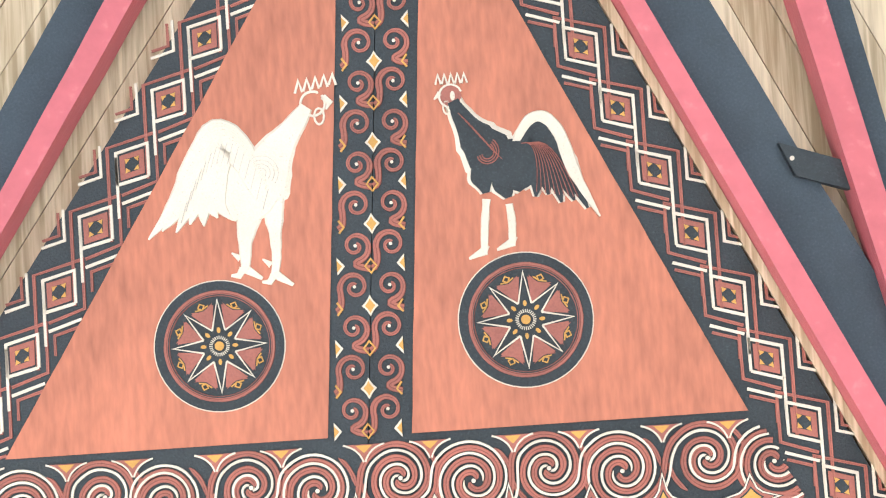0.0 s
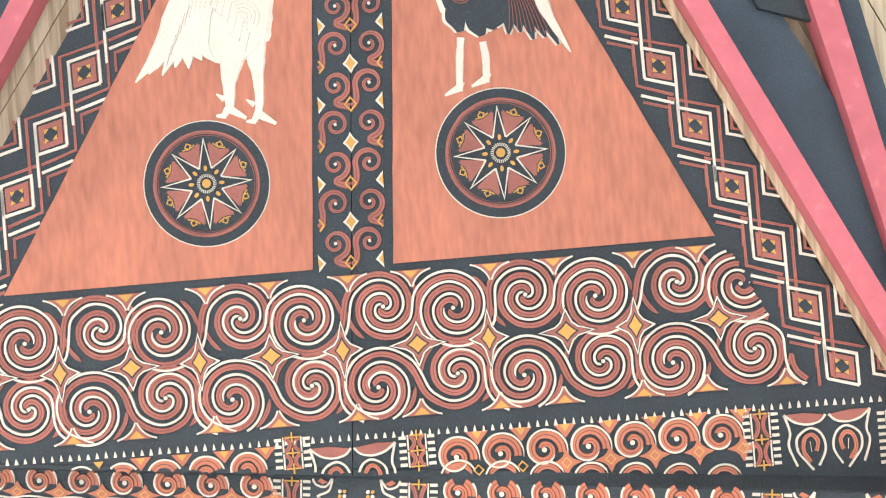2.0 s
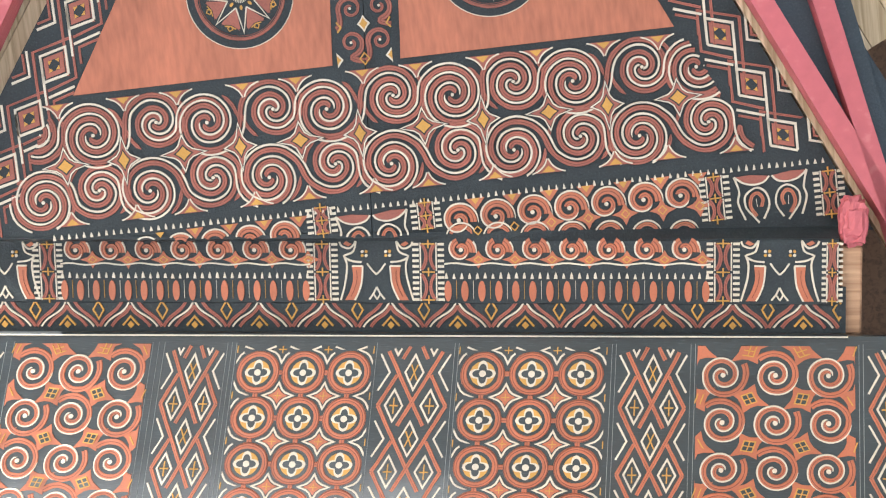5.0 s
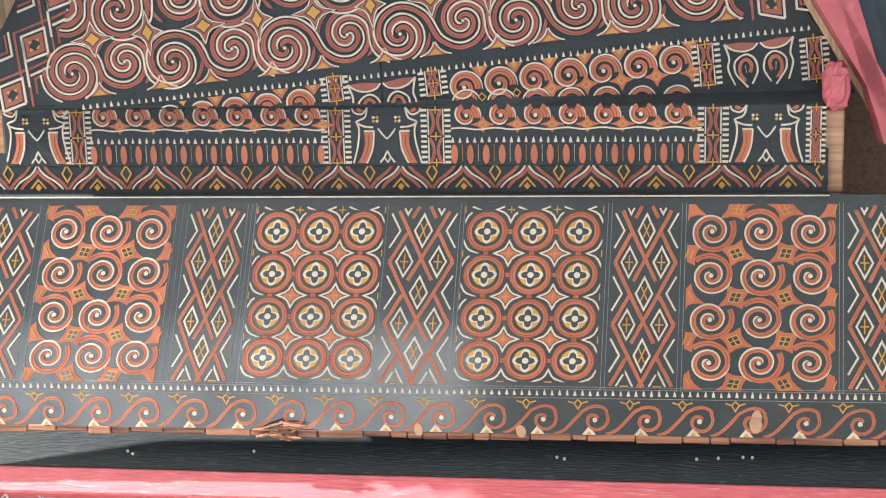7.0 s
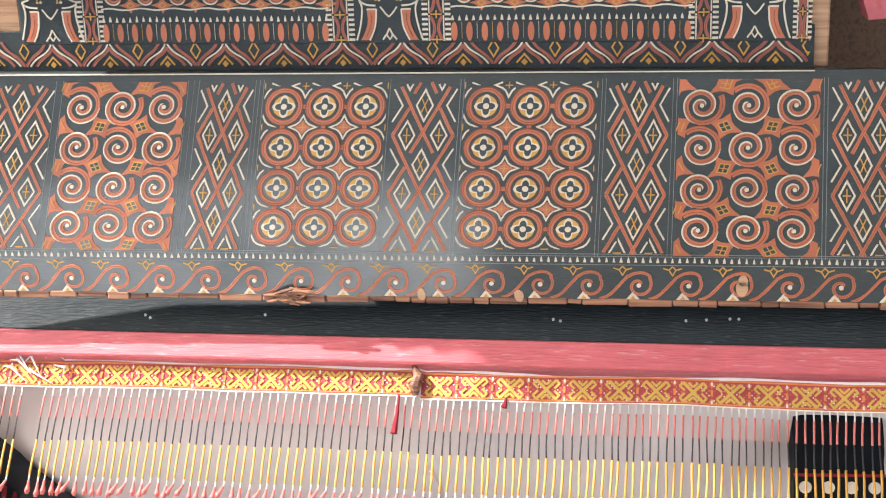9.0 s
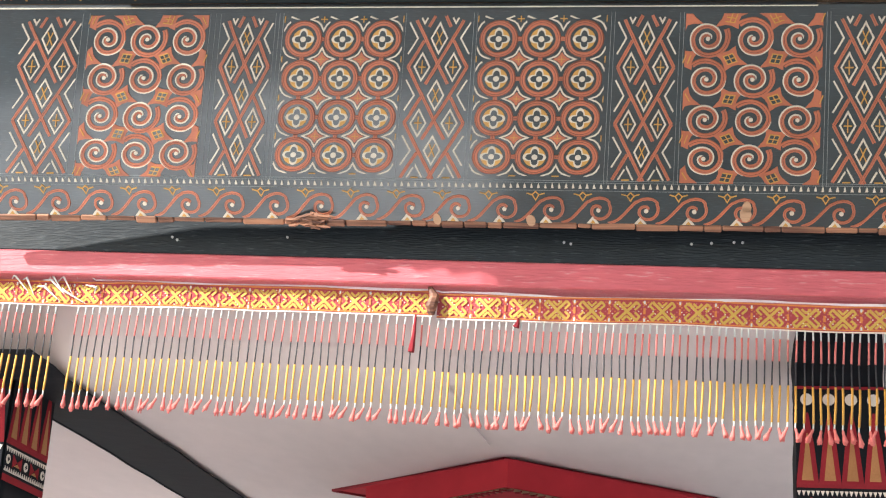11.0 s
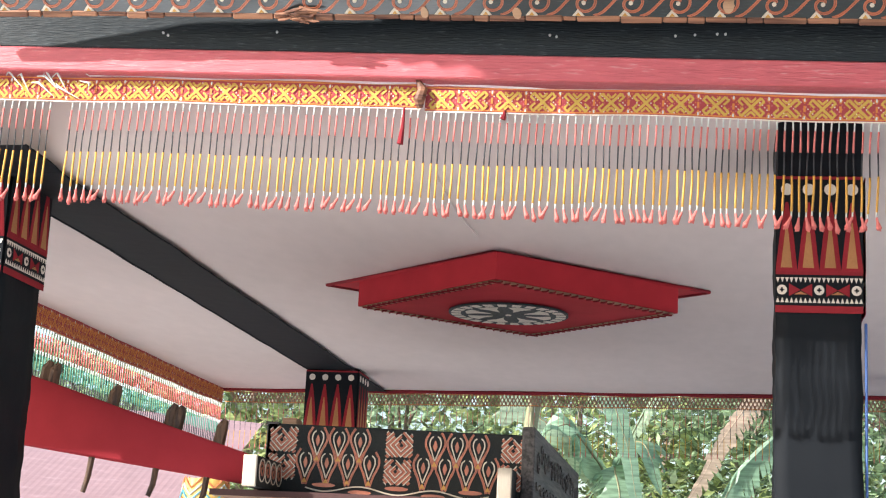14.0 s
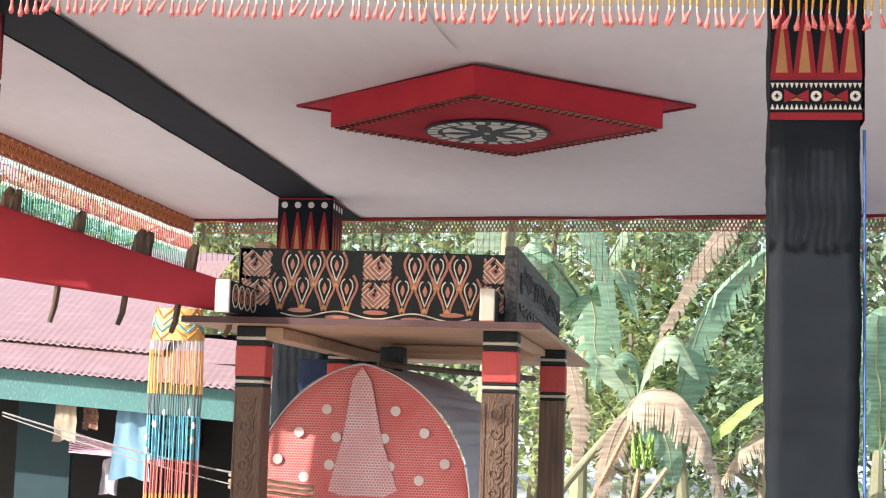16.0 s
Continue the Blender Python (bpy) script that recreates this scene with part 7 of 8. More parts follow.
# ---- hanging bead ornament ----
SOFT_YELLOW = paint("soft_yellow_beads", (0.78, 0.50, 0.14), 0.4, 0.15)
SOFT_GREY = paint("smoky_grey_beads", (0.12, 0.13, 0.15), 0.3, 0.2)
SOFT_BLUE = paint("soft_blue_beads", (0.13, 0.42, 0.55), 0.35, 0.15)
ko = thing("bead_hanging", "tall hanging bead ornament in yellow, grey, blue and red", "bead ornament", (-2.95, 9.5, 2.0))
sh = Shape()
q = sh.slot(SOFT_YELLOW)
prev = None
for i in range(25):
    a = -math.pi + 2 * math.pi * i / 24
    col = [sh.put((-2.955 + r * math.sin(a), 9.5 - r * 0.5 * math.cos(a), z)) for r, z in ((0.135, 2.25), (0.148, 2.15), (0.158, 2.06))]
    if prev:
        for k in range(2):
            sh.face((prev[k + 1], col[k + 1], col[k], prev[k]), q)
    prev = col
collar = part("beaded_collar", sh, ko, "woven bead collar in yellow with orange and white zigzags", smooth=True)
for j, mat in enumerate((BEAD_ORANGE, BEAD_WHITE, SOFT_BLUE, BEAD_ORANGE)):
    sh = Shape()
    pts = []
    for i in range(49):
        a = -math.pi + 2 * math.pi * i / 48
        z = 2.225 - 0.042 * j + 0.034 * (abs((i % 8) - 4) / 2 - 1)
        r = 0.142 + (2.25 - z) * 0.12
        pts.append((-2.955 + r * math.sin(a), 9.5 - r * 0.5 * math.cos(a), z))
    sh.tube(pts, 0.0062, mat, 5)
    part("bead_zigzag", sh, collar)
sh = Shape()
sh.tube([(-2.955, 9.5, 2.2), (-2.95, 9.5, 2.42)], 0.004, SOFT_YELLOW, 5)
part("cord", sh, ko)
rnd = random.Random(11)
for i in range(34):
    a = -math.pi + 2 * math.pi * i / 34
    x, y = -2.955 + 0.160 * math.sin(a), 9.5 - 0.08 * math.cos(a)
    sh = Shape()
    z = 2.06
    for L, mat, k in ((0.06, BEAD_WHITE, 0.8), (0.26, SOFT_YELLOW if i % 3 else BEAD_ORANGE, 1.0), (0.13, SOFT_GREY, 0.9), (0.26, SOFT_BLUE, 1.1), (0.20, BEAD_RED, 1.0), (0.35, SOFT_YELLOW if i % 2 else BEAD_ORANGE, 1.0)):
        sway = rnd.uniform(-0.006, 0.006)
        sh.tube([(x, y, z), (x + sway, y, z - L)], 0.0042 * k, mat, 5)
        x += sway * 0.6
        z -= L
    part("bead_strand", sh, ko)
for i in range(9):
    sh = Shape()
    a = rnd.uniform(-1.4, 1.4)
    p = (-2.955 + 0.17 * math.sin(a), 9.40, rnd.uniform(1.35, 1.66))
    sh.tube([(p[0], p[1], p[2] + 0.02), p, (p[0], p[1], p[2] - 0.02)], [0.006, 0.013, 0.005], BEAD_WHITE, 7)
    part("shell_bead", sh, ko, "white shell bead")

# ---- the neighbouring house ----
house = thing("neighbour_house", "low house with faded pink corrugated roof and teal eaves", "house", (-5.5, 14.2, 0))
TIN = paint("faded_pink_roof_sheet", (0.29, 0.190, 0.200), 0.6, 0.16, scale=(0.8, 0.8, 0.8), fine=(5, 20, 5), bump=0.1, worn=(0.36, 0.27, 0.27), worn_amount=0.5)
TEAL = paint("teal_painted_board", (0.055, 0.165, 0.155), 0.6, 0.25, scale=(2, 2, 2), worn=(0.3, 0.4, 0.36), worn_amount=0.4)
# teal taken down almost to black, as the eaves' shade
SHADED_TEAL = paint("shaded_teal_board", (0.001, 0.022, 0.027), 0.7, 0.3)
# near-black colour stands in for the darkness of the unlit room
ROOM_SHADE = paint("room_shade", (0.011, 0.010, 0.009), 0.9, 0.3)


def tin_sheet(x0, x1, y0, z0, y1, z1, dz):
    """A sheet with rolled corrugations, low edge first; dz: fall of the eaves per metre to the right."""
    sh = Shape()
    s = sh.slot(TIN)
    n = int((x1 - x0) / 0.02)
    prev = None
    for i in range(n + 1):
        x = x0 + (x1 - x0) * i / n
        w = 0.007 * math.cos(2 * math.pi * x / 0.065)
        d = dz * (x - x0)
        v = w * 0.16
        col = [sh.put((x, y0, z0 + w * 1.3 + d)), sh.put((x, y0 + 0.06, z0 + (z1 - z0) * 0.06 / (y1 - y0) + v + d)), sh.put((x, y1, z1 + v + d)), sh.put((x, y0, z0 + w * 1.3 + d - 0.012))]
        if prev:
            for k in range(2):
                sh.face((prev[k], col[k], col[k + 1], prev[k + 1]), s)
            sh.face((prev[3], col[3], col[0], prev[0]), s)
        prev = col
    return sh


part("roof_sheet", tin_sheet(-8.2, -2.9, 13.0, 2.16, 13.9, 2.575, -0.066), house, smooth=False)
part("roof_sheet", tin_sheet(-8.2, -4.3, 13.42, 2.40, 15.6, 3.47, -0.066), house, smooth=False)
sh = Shape()
s = sh.slot(TEAL)
sh.box((-8.2, 13.12, 1.67), (-2.9, 13.16, 1.925), TEAL)
fascia = part("eaves_board", sh, house, "weathered teal eaves board", Matrix.Translation((-5, 0, 0)) @ Matrix.Rotation(radians(3.78), 4, "Y") @ Matrix.Translation((5, 0, 0)))
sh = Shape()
sh.box((-8.2, 15.2, 0), (-2.9, 15.3, 2.4), ROOM_SHADE)
sh.box((-2.95, 13.3, 0), (-2.9, 15.3, 2.1), ROOM_SHADE)
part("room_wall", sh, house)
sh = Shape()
sh.box((-8.2, 13.4, 2.02), (-2.9, 15.3, 2.06), ROOM_SHADE)
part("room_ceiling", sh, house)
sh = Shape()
sh.box((-5.75, 13.9, 0), (-5.25, 13.96, 1.9), SHADED_TEAL)
part("teal_wall", sh, house, "teal boarded wall, darkened for the shade under the eaves")
for x in (-4.72, -4.35, -3.9):
    sh = Shape()
    sh.box((x, 14.6, 0.2), (x + 0.05, 14.65, 1.75), DARK_WOOD)
    part("house_post", sh, house)
sh = Shape()
sh.box((-4.80, 15.10, 1.30), (-4.44, 15.19, 1.64), DARK_WOOD, bevel=0.006)
win = part("window_frame", sh, house, "dark window frame in the back wall")
GREENERY = leafy("sunlit_greenery", (0.22, 0.34, 0.12), 0.6, 0.3, 0.7)
for k in range(9):
    sh = Shape(wob=0.01)
    sh.disc((-4.74 + 0.11 * (k % 3), 1.36 + 0.10 * (k // 3)), 0.045, GREENERY, 0.004, 0, 7, 0.03, k * 0.9)
    part("leaf", sh, win, m=Matrix(((1, 0, 0, 0), (0, 0, -1, 15.095), (0, 1, 0, 0), (0, 0, 0, 1))))
PALE_BLUE = paint("pale_blue_shirt_cloth", (0.17, 0.30, 0.40), 0.9, 0.15)
GLOVE = paint("beige_cloth", (0.34, 0.26, 0.19), 0.9, 0.15)


def hung_cloth(name, label, x, y, z, w, h, mat, flare=0.2, seed=0):
    sh = Shape()
    s = sh.slot(mat)
    g = []
    for j in range(9):
        t = j / 8
        row = []
        for i in range(9):
            q = i / 8 - 0.5
            row.append(sh.put((x + q * w * (1 - flare + flare * t) + 0.02 * noise.noise((t * 3, q * 2, seed)), y + 0.04 * noise.noise((q * 7, t * 1.5, seed)), z - h * t + 0.06 * w * math.cos(q * 5) - (0.04 * abs(noise.noise((q * 6, seed, 0))) if j == 8 else 0))))
        g.append(row)
    for j in range(8):
        for i in range(8):
            sh.face((g[j][i], g[j + 1][i], g[j + 1][i + 1], g[j][i + 1]), s)
    return solo(name, sh, label, "laundry", smooth=True)


hung_cloth("hanging_shirt", "pale blue shirt hung under the eaves", -4.48, 13.25, 1.70, 0.36, 0.62, PALE_BLUE, 0.35, 2)
hung_cloth("hanging_cloth", "beige cloth hung under the eaves", -5.05, 13.22, 1.70, 0.20, 0.32, GLOVE, 0.1, 5)
hung_cloth("hanging_cloth", "brown cloth hung under the eaves", -4.86, 13.3, 1.70, 0.14, 0.22, EDGE_WOOD, 0.1, 7)
hung_cloth("hanging_cloth", "dim lilac cloth hung inside the house", -4.85, 13.8, 1.22, 0.16, 0.3, LILAC, 0.3, 9)
STICK = paint("lilac_stick", (0.55, 0.34, 0.42), 0.6, 0.2)
bundle = thing("stick_bundle", "bundle of thin lilac sticks in the dim house", "sticks", (-4.75, 13.6, 1.25))
for k in range(9):
    sh = Shape()
    sh.tube([(-5.15, 13.6, 1.28 + 0.022 * k), (-4.75, 13.55, 1.26 + 0.01 * k), (-4.30, 13.6, 1.24 - 0.008 * k + 0.02 * (k % 2))], 0.008, STICK, 5)
    part("stick", sh, bundle)
ROPE = paint("pale_rope", (0.22, 0.21, 0.20), 0.8, 0.2)
for k, (z0, z1) in enumerate(((1.60, 1.18), (1.58, 1.08))):
    sh = Shape()
    sh.tube([(-4.2 + 2.6 * t / 14, 9.9 - 0.6 * t / 14, z0 + (z1 - z0) * t / 14 - 0.06 * math.sin(math.pi * t / 14)) for t in range(15)], 0.0062 - 0.0015 * k, ROPE, 6)
    solo("rope", sh, "slack pale rope in front of the house", "rope")
# bamboo slats beside the coffin's foot
for k in range(3):
    sh = Shape()
    sh.tube([(-2.05, 7.5, 1.285 + 0.028 * k), (-1.6, 7.3, 1.255 + 0.024 * k)], 0.009, RAW_WOOD, 6)
    solo("bamboo_stick", sh, "pale split bamboo stick beside the coffin", "bamboo", group="bamboo sticks")

# ---- the garden behind ----
BANANA = leafy("banana_leaf", (0.24, 0.37, 0.25), 0.4, 0.55, 0.45)
BANANA_PALE = leafy("pale_banana_leaf", (0.38, 0.48, 0.33), 0.4, 0.5, 0.3)
DRY = leafy("dry_banana_leaf", (0.46, 0.35, 0.26), 0.8, 0.3, 0.35)
FOLIAGE = leafy("tree_leaves", (0.30, 0.40, 0.24), 0.5, 0.6, 0.7)
FOLIAGE2 = leafy("yellowish_leaves", (0.40, 0.46, 0.20), 0.5, 0.6, 0.6)
BARK = wood("tree_bark", (0.30, 0.24, 0.18), (0.12, 0.09, 0.07), 2)
STEM = paint("banana_stem", (0.22, 0.21, 0.12), 0.6, 0.3, scale=(4, 4, 1))


def blade(sh, a, ctrl, b, width, mat, droop=0.25, torn=0.0, rnd=random, side=(1, 0, 0)):
    """A long leaf along a curve, folded at its midrib, its rims torn into strips."""
    pts = bez(a, ctrl[0], ctrl[1], b, 34)
    pts = [tuple(Vector(p) + noise.noise_vector(Vector(p) * 2.3) * width * 0.10) for p in pts]
    s, r = sh.slot(mat), sh.slot(STEM)
    side = Vector(side)
    n = len(pts)
    ridge, rims = [], {-1: [], 1: []}
    for i, p in enumerate(pts):
        p = Vector(p)
        t = i / (n - 1)
        d = (Vector(pts[min(i + 1, n - 1)]) - Vector(pts[max(i - 1, 0)])).normalized()
        q = side - d * side.dot(d)
        q.normalize()
        nrm = d.cross(q)
        w = width * (max(0.0, math.sin(math.pi * min(1, 0.06 + t * 0.94)) ** 0.55)) * 0.5
        ridge.append(p)
        for k in (-1, 1):
            w *= 1 + 0.22 * noise.noise((t * 9, k * 3.0, p.x))
            rims[k].append((p + q * k * w - Vector((0, 0, 1)) * w * droop, p + q * k * w * 0.5 - Vector((0, 0, 1)) * w * droop * 0.25))
    spine = [sh.put(p) for p in ridge]
    for k in (-1, 1):
        half = [sh.put(m) for _, m in rims[k]]
        edge = [sh.put(r) for r, _ in rims[k]]
        for i in range(n - 1):
            sh.face((spine[i], spine[i + 1], half[i + 1], half[i]), s)
            if torn and rnd.random() < torn:
                # a strip torn loose along the veins
                r0, m0 = rims[k][i]
                r1, m1 = rims[k][i + 1]
                drop = Vector((0, 0, -width * 0.30 * rnd.random())) + side * width * rnd.uniform(-0.06, 0.06)
                a, b = sh.put(r0 + (r1 - r0) * 0.15 + drop), sh.put(r0 + (r1 - r0) * 0.7 + drop)
                sh.face((half[i], half[i + 1], b, a), s)
            else:
                sh.face((half[i], half[i + 1], edge[i + 1], edge[i]), s)
    sh.tube([tuple(p) for p in ridge], [width * 0.035 * (1 - 0.8 * i / n) for i in range(n)], STEM if mat is not DRY else DRY, 5)


FAR = 1.5


def off(p):
    return (p[0] * FAR, p[1] * FAR, 1.6 + (p[2] - 1.6) * FAR)


def banana(x, y, h, leaves, label, seed):
    rnd = random.Random(seed)
    x, y, h = off((x, y, h))
    leaves = [(off(t), l * FAR, w * FAR, m, c) for t, l, w, m, c in leaves]
    th = thing("banana_plant", label, "banana plant", (x, y, 0), "banana plants")
    sh = Shape(wob=0.0)
    sh.tube([(x, y, 0), (x + 0.03, y, h * 0.5), (x + 0.06, y, h)], [0.15, 0.11, 0.07], STEM, 10)
    part("trunk", sh, th)
    for tip, lift, w, mat, torn in leaves:
        sh = Shape()
        a = (x + 0.06, y, h)
        c1 = (x + 0.06 + (tip[0] - x) * 0.25, y + (tip[1] - y) * 0.25, h + lift)
        c2 = (x + (tip[0] - x) * 0.75, y + (tip[1] - y) * 0.75, max(h, tip[2]) + lift * 0.8)
        blade(sh, a, (c1, c2), tip, w, mat, 0.35, torn, rnd, (0.25 if abs(tip[0] - x) > 0.6 else 1, 1 if abs(tip[0] - x) > 0.6 else 0.2, 0.3))
        part("leaf", sh, th, "dry brown leaf" if mat is DRY else "")
    return th


LIME = leafy("young_banana_leaf", (0.40, 0.56, 0.16), 0.4, 0.5, 0.2)


def banana_of(trunk, radii, leaves, label, seed):
    """A banana plant from its trunk's line and its leaves: start, two guides, tip, width, look, tears, droop."""
    rnd = random.Random(seed)
    th = thing("banana_plant", label, "banana plant", (trunk[0][0], trunk[0][1], 0), "banana plants")
    sh = Shape()
    sh.tube(trunk, radii, STEM, 10)
    part("trunk", sh, th)
    for a, c1, c2, b, w, mat, torn, droop in leaves:
        sh = Shape()
        flat = abs(b[0] - a[0]) > abs(b[2] - a[2])
        blade(sh, a, (c1, c2), b, w, mat, droop, torn, rnd, (0.2, 1, 0.7) if flat else (1, 0.25, 0.1))
        part("leaf", sh, th, "dry brown leaf" if mat is DRY else "")
    return th


banana_of([(-2.0, 21.0, 0), (-1.3, 20.9, 0.95), (-0.42, 20.8, 2.0)], [0.08, 0.06, 0.045], [
    ((-0.42, 20.8, 2.0), (-0.30, 20.8, 2.85), (-0.05, 20.7, 3.15), (0.30, 20.6, 2.25), 0.50, BANANA_PALE, 0.10, 0.9),
    ((-0.42, 20.8, 2.0), (-0.40, 20.8, 2.55), (-0.60, 20.7, 2.75), (-0.80, 20.6, 2.35), 0.36, BANANA, 0.05, 0.5),
    ((-0.55, 20.6, 1.85), (-0.35, 20.5, 2.40), (0.38, 20.5, 2.25), (0.64, 20.4, 0.72), 0.50, DRY, 0.85, 1.3),
    ((-0.42, 20.7, 1.95), (-0.28, 20.6, 1.95), (-0.05, 20.6, 1.60), (0.02, 20.5, 0.95), 0.46, BANANA, 0.15, 0.4),
    ((-0.50, 20.8, 1.90), (-0.62, 20.8, 2.30), (-0.85, 20.8, 2.60), (-1.02, 20.8, 2.50), 0.30, BANANA_PALE, 0.10, 0.4),
    ((-0.55, 20.7, 1.80), (-0.65, 20.6, 1.75), (-0.85, 20.6, 1.30), (-0.88, 20.5, 0.70), 0.34, DRY, 0.80, 0.5),
    ((-0.20, 20.9, 1.95), (0.20, 20.8, 2.05), (0.35, 20.7, 1.70), (0.42, 20.6, 1.25), 0.36, BANANA, 0.2, 0.5),
], "leaning banana plant with torn green and dry brown leaves", 1)
banana_of([(0.2, 21.1, 0), (0.12, 21.1, 1.0), (0.05, 21.0, 1.9)], [0.11, 0.09, 0.05], [
    ((0.05, 21.0, 1.9), (0.20, 21.0, 2.75), (0.50, 21.0, 3.65), (1.32, 20.9, 4.05), 0.32, BANANA, 0.35, 1.5),
    ((0.30, 20.9, 1.30), (0.48, 20.8, 1.60), (0.80, 20.8, 1.95), (1.18, 20.7, 2.12), 0.36, LIME, 0.05, 0.4),
    ((1.25, 20.9, 1.60), (1.05, 20.9, 1.65), (0.75, 20.8, 1.40), (0.58, 20.8, 0.95), 0.36, DRY, 0.90, 0.9),
    ((0.10, 21.1, 1.85), (0.25, 21.2, 2.35), (0.45, 21.2, 2.60), (0.55, 21.2, 2.35), 0.28, BANANA, 0.15, 0.6),
], "banana plant with one tall arched leaf", 2)
banana_of([(-2.55, 21.4, 0), (-2.40, 21.4, 2.4), (-2.10, 21.3, 4.7)], [0.15, 0.12, 0.08], [
    ((-2.10, 21.3, 4.7), (-1.40, 21.2, 5.10), (-0.98, 21.0, 4.30), (-0.66, 20.9, 2.42), 0.30, BANANA, 0.08, 0.25),
    ((-2.10, 21.3, 4.6), (-2.15, 21.2, 4.90), (-2.30, 21.0, 4.60), (-2.55, 20.9, 3.80), 0.50, BANANA_PALE, 0.2, 0.3),
    ((-1.45, 21.0, 2.6), (-1.25, 21.0, 2.50), (-1.12, 20.9, 1.80), (-1.20, 20.9, 1.02), 0.28, DRY, 0.80, 0.4),
], "banana plant with a long hanging green leaf", 5)
banana_of([(1.30, 21.8, 0), (1.28, 21.7, 2.2), (1.25, 21.6, 4.5)], [0.14, 0.11, 0.08], [
    ((1.25, 21.6, 4.5), (1.00, 21.5, 5.00), (0.38, 21.3, 4.00), (-0.20, 21.2, 2.80), 0.28, DRY, 0.90, 0.5),
    ((1.25, 21.6, 4.4), (1.40, 21.5, 4.80), (1.80, 21.4, 4.40), (2.10, 21.3, 3.40), 0.45, BANANA, 0.25, 0.5),
], "banana plant with a long dry hanging leaf", 6)
banana(-0.9, 15.9, 2.6, [((-2.0, 15.6, 3.3), 0.5, 0.5, BANANA_PALE, 0.2), ((-0.2, 15.6, 3.5), 0.6, 0.5, BANANA_PALE, 0.2), ((-1.5, 15.0, 3.0), 0.6, 0.55, BANANA, 0.2), ((-0.7, 15.2, 2.0), 0.5, 0.5, BANANA, 0.2), ((-0.35, 15.1, 2.6), 0.8, 0.45, BANANA, 0.1)], "banana plant with broad pale green leaves", 3)
banana(1.75, 14.8, 1.5, [((2.4, 14.3, 2.2), 0.5, 0.45, BANANA, 0.2), ((1.7, 14.0, 2.6), 0.5, 0.4, BANANA, 0.3)], "banana plant with drooping green leaves", 4)
FRUIT = paint("green_bananas", (0.20, 0.32, 0.05), 0.5, 0.25)
sh = Shape()
for j in range(5):
    for i in range(7):
        a = 2 * math.pi * i / 7 + j
        c = Vector((-0.36 + 0.09 * math.cos(a), 20.3 + 0.09 * math.sin(a), 1.45 - 0.075 * j))
        sh.tube([c, c + Vector((0.03 * math.cos(a), 0.03 * math.sin(a), 0.04)), c + Vector((0.045 * math.cos(a), 0.045 * math.sin(a), 0.12))], [0.014, 0.024, 0.008], FRUIT, 6)
solo("banana_bunch", sh, "bunch of small green bananas hanging under dry leaves", "fruit")
for a, b in (((-1.35, 20.6, 0), (-0.50, 20.5, 1.72)), ((-0.62, 20.5, 0), (-0.40, 20.4, 1.15)), ((-0.88, 20.4, 0), (-0.06, 20.3, 1.16))):
    sh = Shape()
    sh.tube([a, tuple((Vector(a) + Vector(b)) / 2 + Vector((0.01, 0, 0))), b], [0.042, 0.038, 0.030], RAW_WOOD, 7)
    solo("bamboo_prop", sh, "pale bamboo pole propped among the bananas", "pole", group="bamboo props")


def tree(x, y, h, r, n, mat, label, seed, size=0.10):
    rnd = random.Random(seed)
    x, y, h = off((x, y, h))
    r, size, n = r * FAR, size * FAR * 1.45, int(n * 0.66)
    th = thing("tree", label, "tree", (x, y, 0), "garden trees")
    sh = Shape(wob=0.0)
    sh.tube([(x, y, 0), (x + rnd.uniform(-0.2, 0.2), y, h * 0.45), (x + rnd.uniform(-0.4, 0.4), y, h)], [0.13, 0.09, 0.03], BARK, 8)
    limbs = []
    for k in range(9):
        z = h * rnd.uniform(0.3, 0.95)
        a = rnd.uniform(0, 2 * math.pi)
        e = Vector((x + r * math.cos(a) * rnd.uniform(0.4, 0.95), y + r * math.sin(a) * rnd.uniform(0.4, 0.9), z + rnd.uniform(0.1, 1.0)))
        sh.tube([(x, y, z * 0.8), tuple((Vector((x, y, z * 0.8)) + e) / 2 + Vector((0, 0, 0.15))), tuple(e)], [0.045, 0.03, 0.01], BARK, 6)
        limbs.append(e)
    part("trunk", sh, th)
    sh = Shape()
    s = sh.slot(mat)
    centres = limbs + [Vector((x + rnd.uniform(-r, r), y + rnd.uniform(-r, r), h * rnd.uniform(0.25, 1.1))) for _ in range(26)]
    for _ in range(n):
        c = rnd.choice(centres)
        p = c + Vector((rnd.gauss(0, r * 0.26), rnd.gauss(0, r * 0.26), rnd.gauss(0, 0.28)))
        d = Vector((rnd.uniform(-1, 1), rnd.uniform(-1, 1), rnd.uniform(-0.9, 0.4))).normalized()
        q = d.cross(Vector((rnd.uniform(-0.4, 0.4), rnd.uniform(-0.4, 0.4), 1))).normalized()
        L = size * rnd.uniform(0.6, 1.5)
        w = L * 0.24
        sh.face(tuple(sh.put(v) for v in (p, p + d * L * 0.5 + q * w, p + d * L, p + d * L * 0.5 - q * w)), s)
    part("crown", sh, th)
    return th


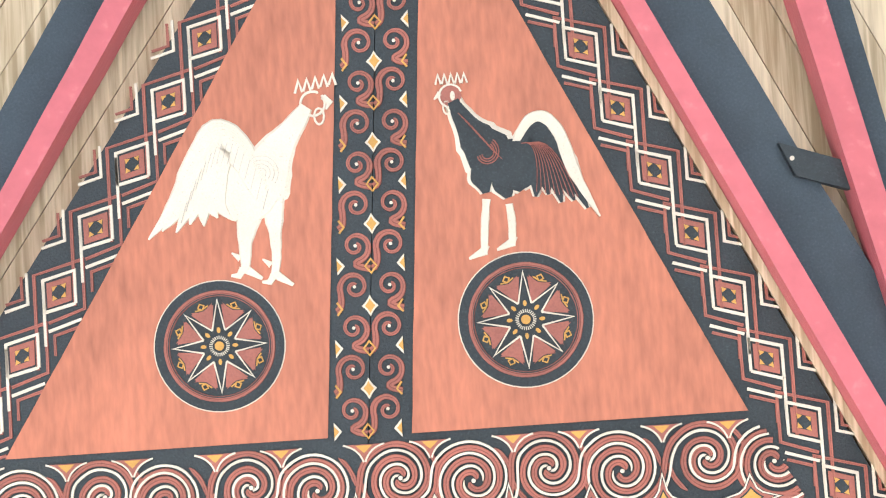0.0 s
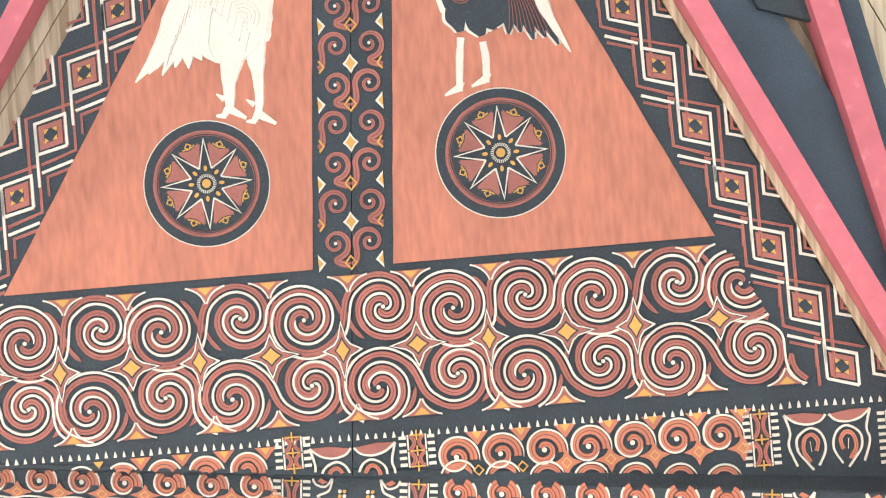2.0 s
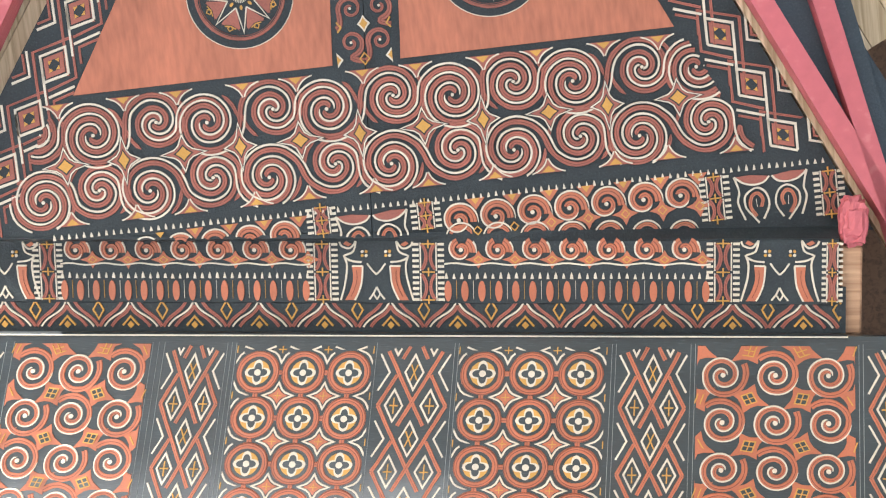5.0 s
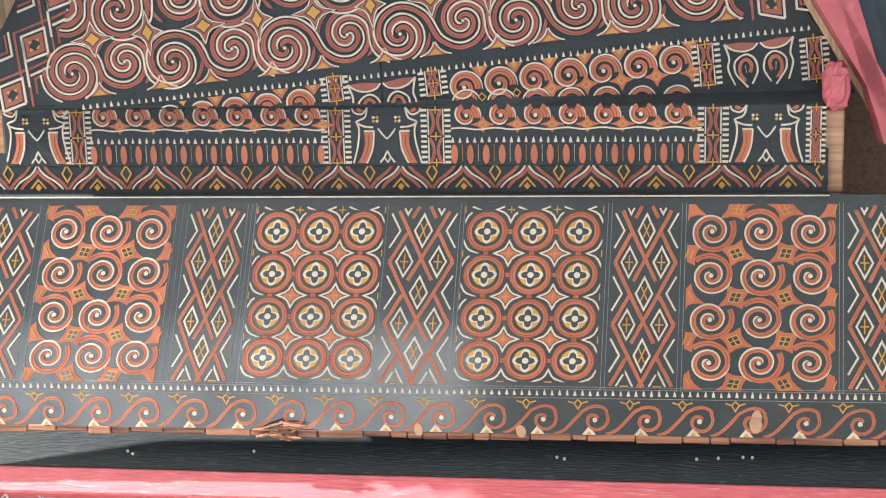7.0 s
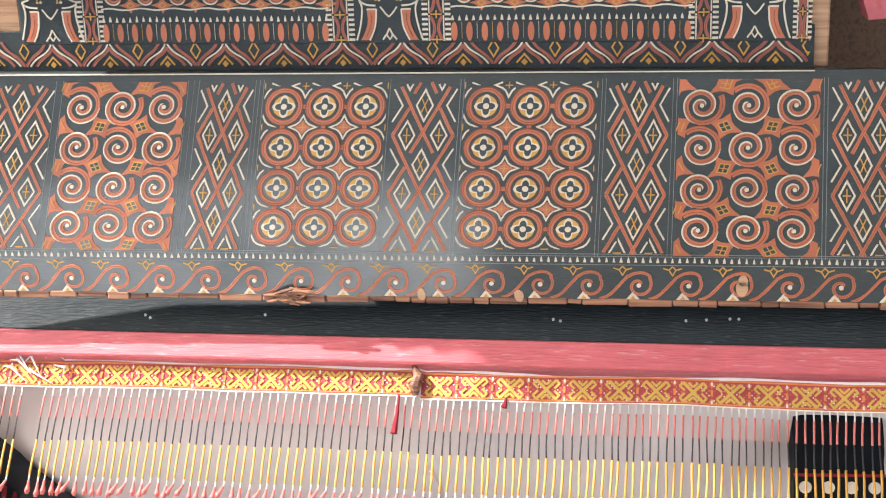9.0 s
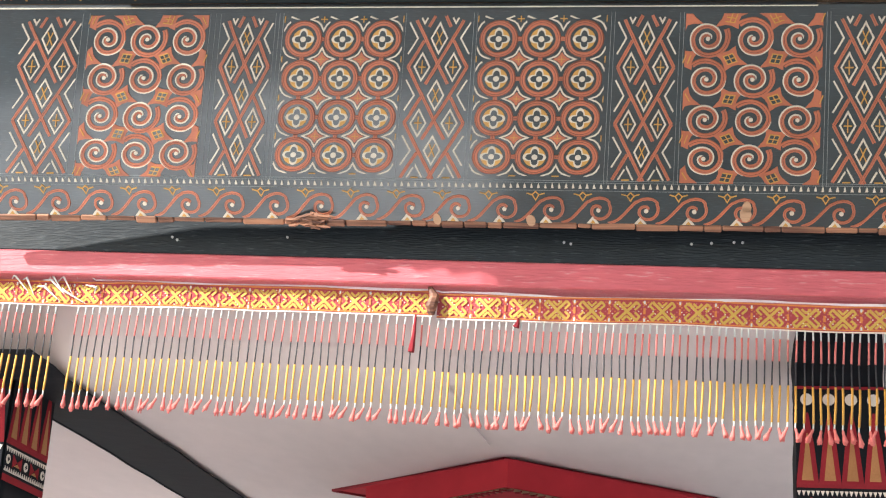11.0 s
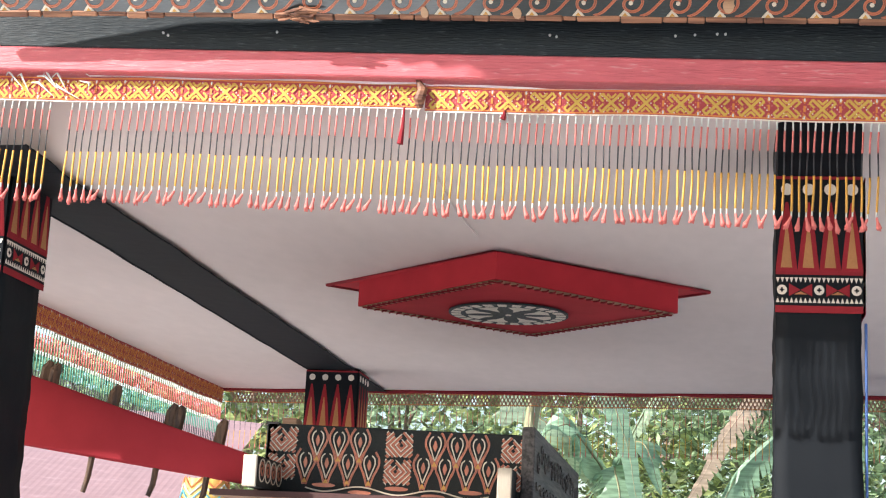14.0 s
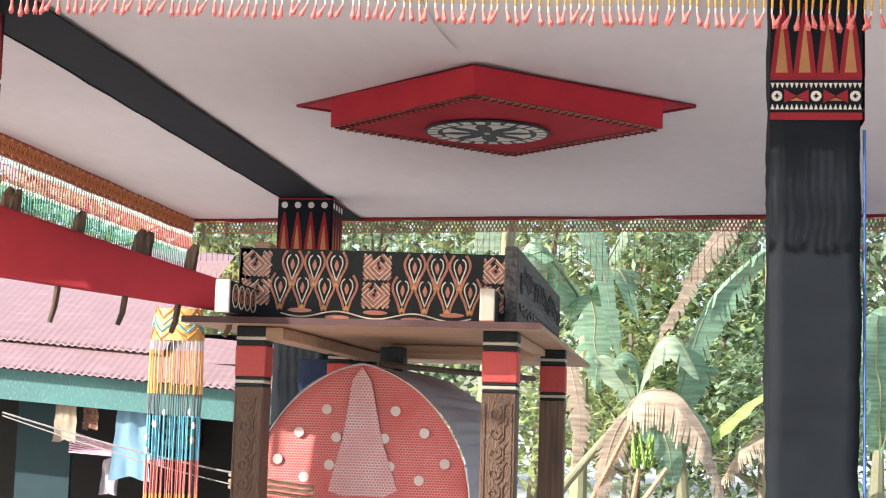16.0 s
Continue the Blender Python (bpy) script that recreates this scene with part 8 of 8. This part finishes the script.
tree(0.6, 18.5, 4.6, 1.7, 7000, FOLIAGE, "leafy green tree behind the bananas", 1)
tree(-1.6, 19.0, 4.4, 1.7, 7000, FOLIAGE2, "yellowish leafy tree behind the bananas", 2)
tree(2.4, 17.2, 4.2, 1.5, 6500, FOLIAGE, "dense green tree with small leaves", 3)
tree(-3.6, 19.5, 4.6, 1.7, 6000, FOLIAGE, "dark leafy tree beyond the house", 4)
tree(1.6, 21.5, 5.2, 2.0, 6500, FOLIAGE2, "bright leafy tree farther back", 5)
tree(-0.6, 22.5, 5.0, 2.0, 6500, FOLIAGE, "leafy tree farther back", 6)
tree(3.9, 20.5, 5.0, 1.9, 5000, FOLIAGE2, "bright leafy tree farther back", 7)
tree(-5.6, 20.5, 5.0, 1.9, 4500, FOLIAGE, "leafy tree behind the house", 8)
tree(0.9, 16.4, 2.2, 1.1, 4500, FOLIAGE, "low bushy tree under the bananas", 9, 0.08)
tree(-0.4, 17.0, 2.6, 1.2, 4500, FOLIAGE2, "low bushy tree under the bananas", 10, 0.08)
tree(-6.3, 16.6, 4.2, 1.7, 6000, FOLIAGE, "leafy tree above the pink roof", 12)
tree(-5.0, 17.5, 4.4, 1.6, 6000, FOLIAGE2, "yellowish leafy tree above the pink roof", 13)
# far wooded slope
SLOPE = leafy("far_wood_leaves", (0.36, 0.46, 0.26), 0.6, 0.3, 0.7)
sh = Shape()
rnd = random.Random(77)
s = sh.slot(SLOPE)
for _ in range(15000):
    x = rnd.uniform(-24, 16)
    y = rnd.uniform(38, 50)
    top = 7.6 + 1.8 * noise.noise((x * 0.25, y * 0.25, 0)) + 0.08 * (y - 38)
    z = top * rnd.random() ** 0.7
    p = Vector((x, y, z))
    d = Vector((rnd.uniform(-1, 1), rnd.uniform(-1, 1), rnd.uniform(-0.8, 0.5))).normalized()
    q = d.cross(Vector((0.1, 0.2, 1))).normalized()
    L = rnd.uniform(0.25, 0.60)
    sh.face(tuple(sh.put(v) for v in (p, p + d * L * 0.5 + q * L * 0.3, p + d * L, p + d * L * 0.5 - q * L * 0.3)), s)
solo("far_woods", sh, "far wooded slope in bright haze", "woods", kind="stuff")
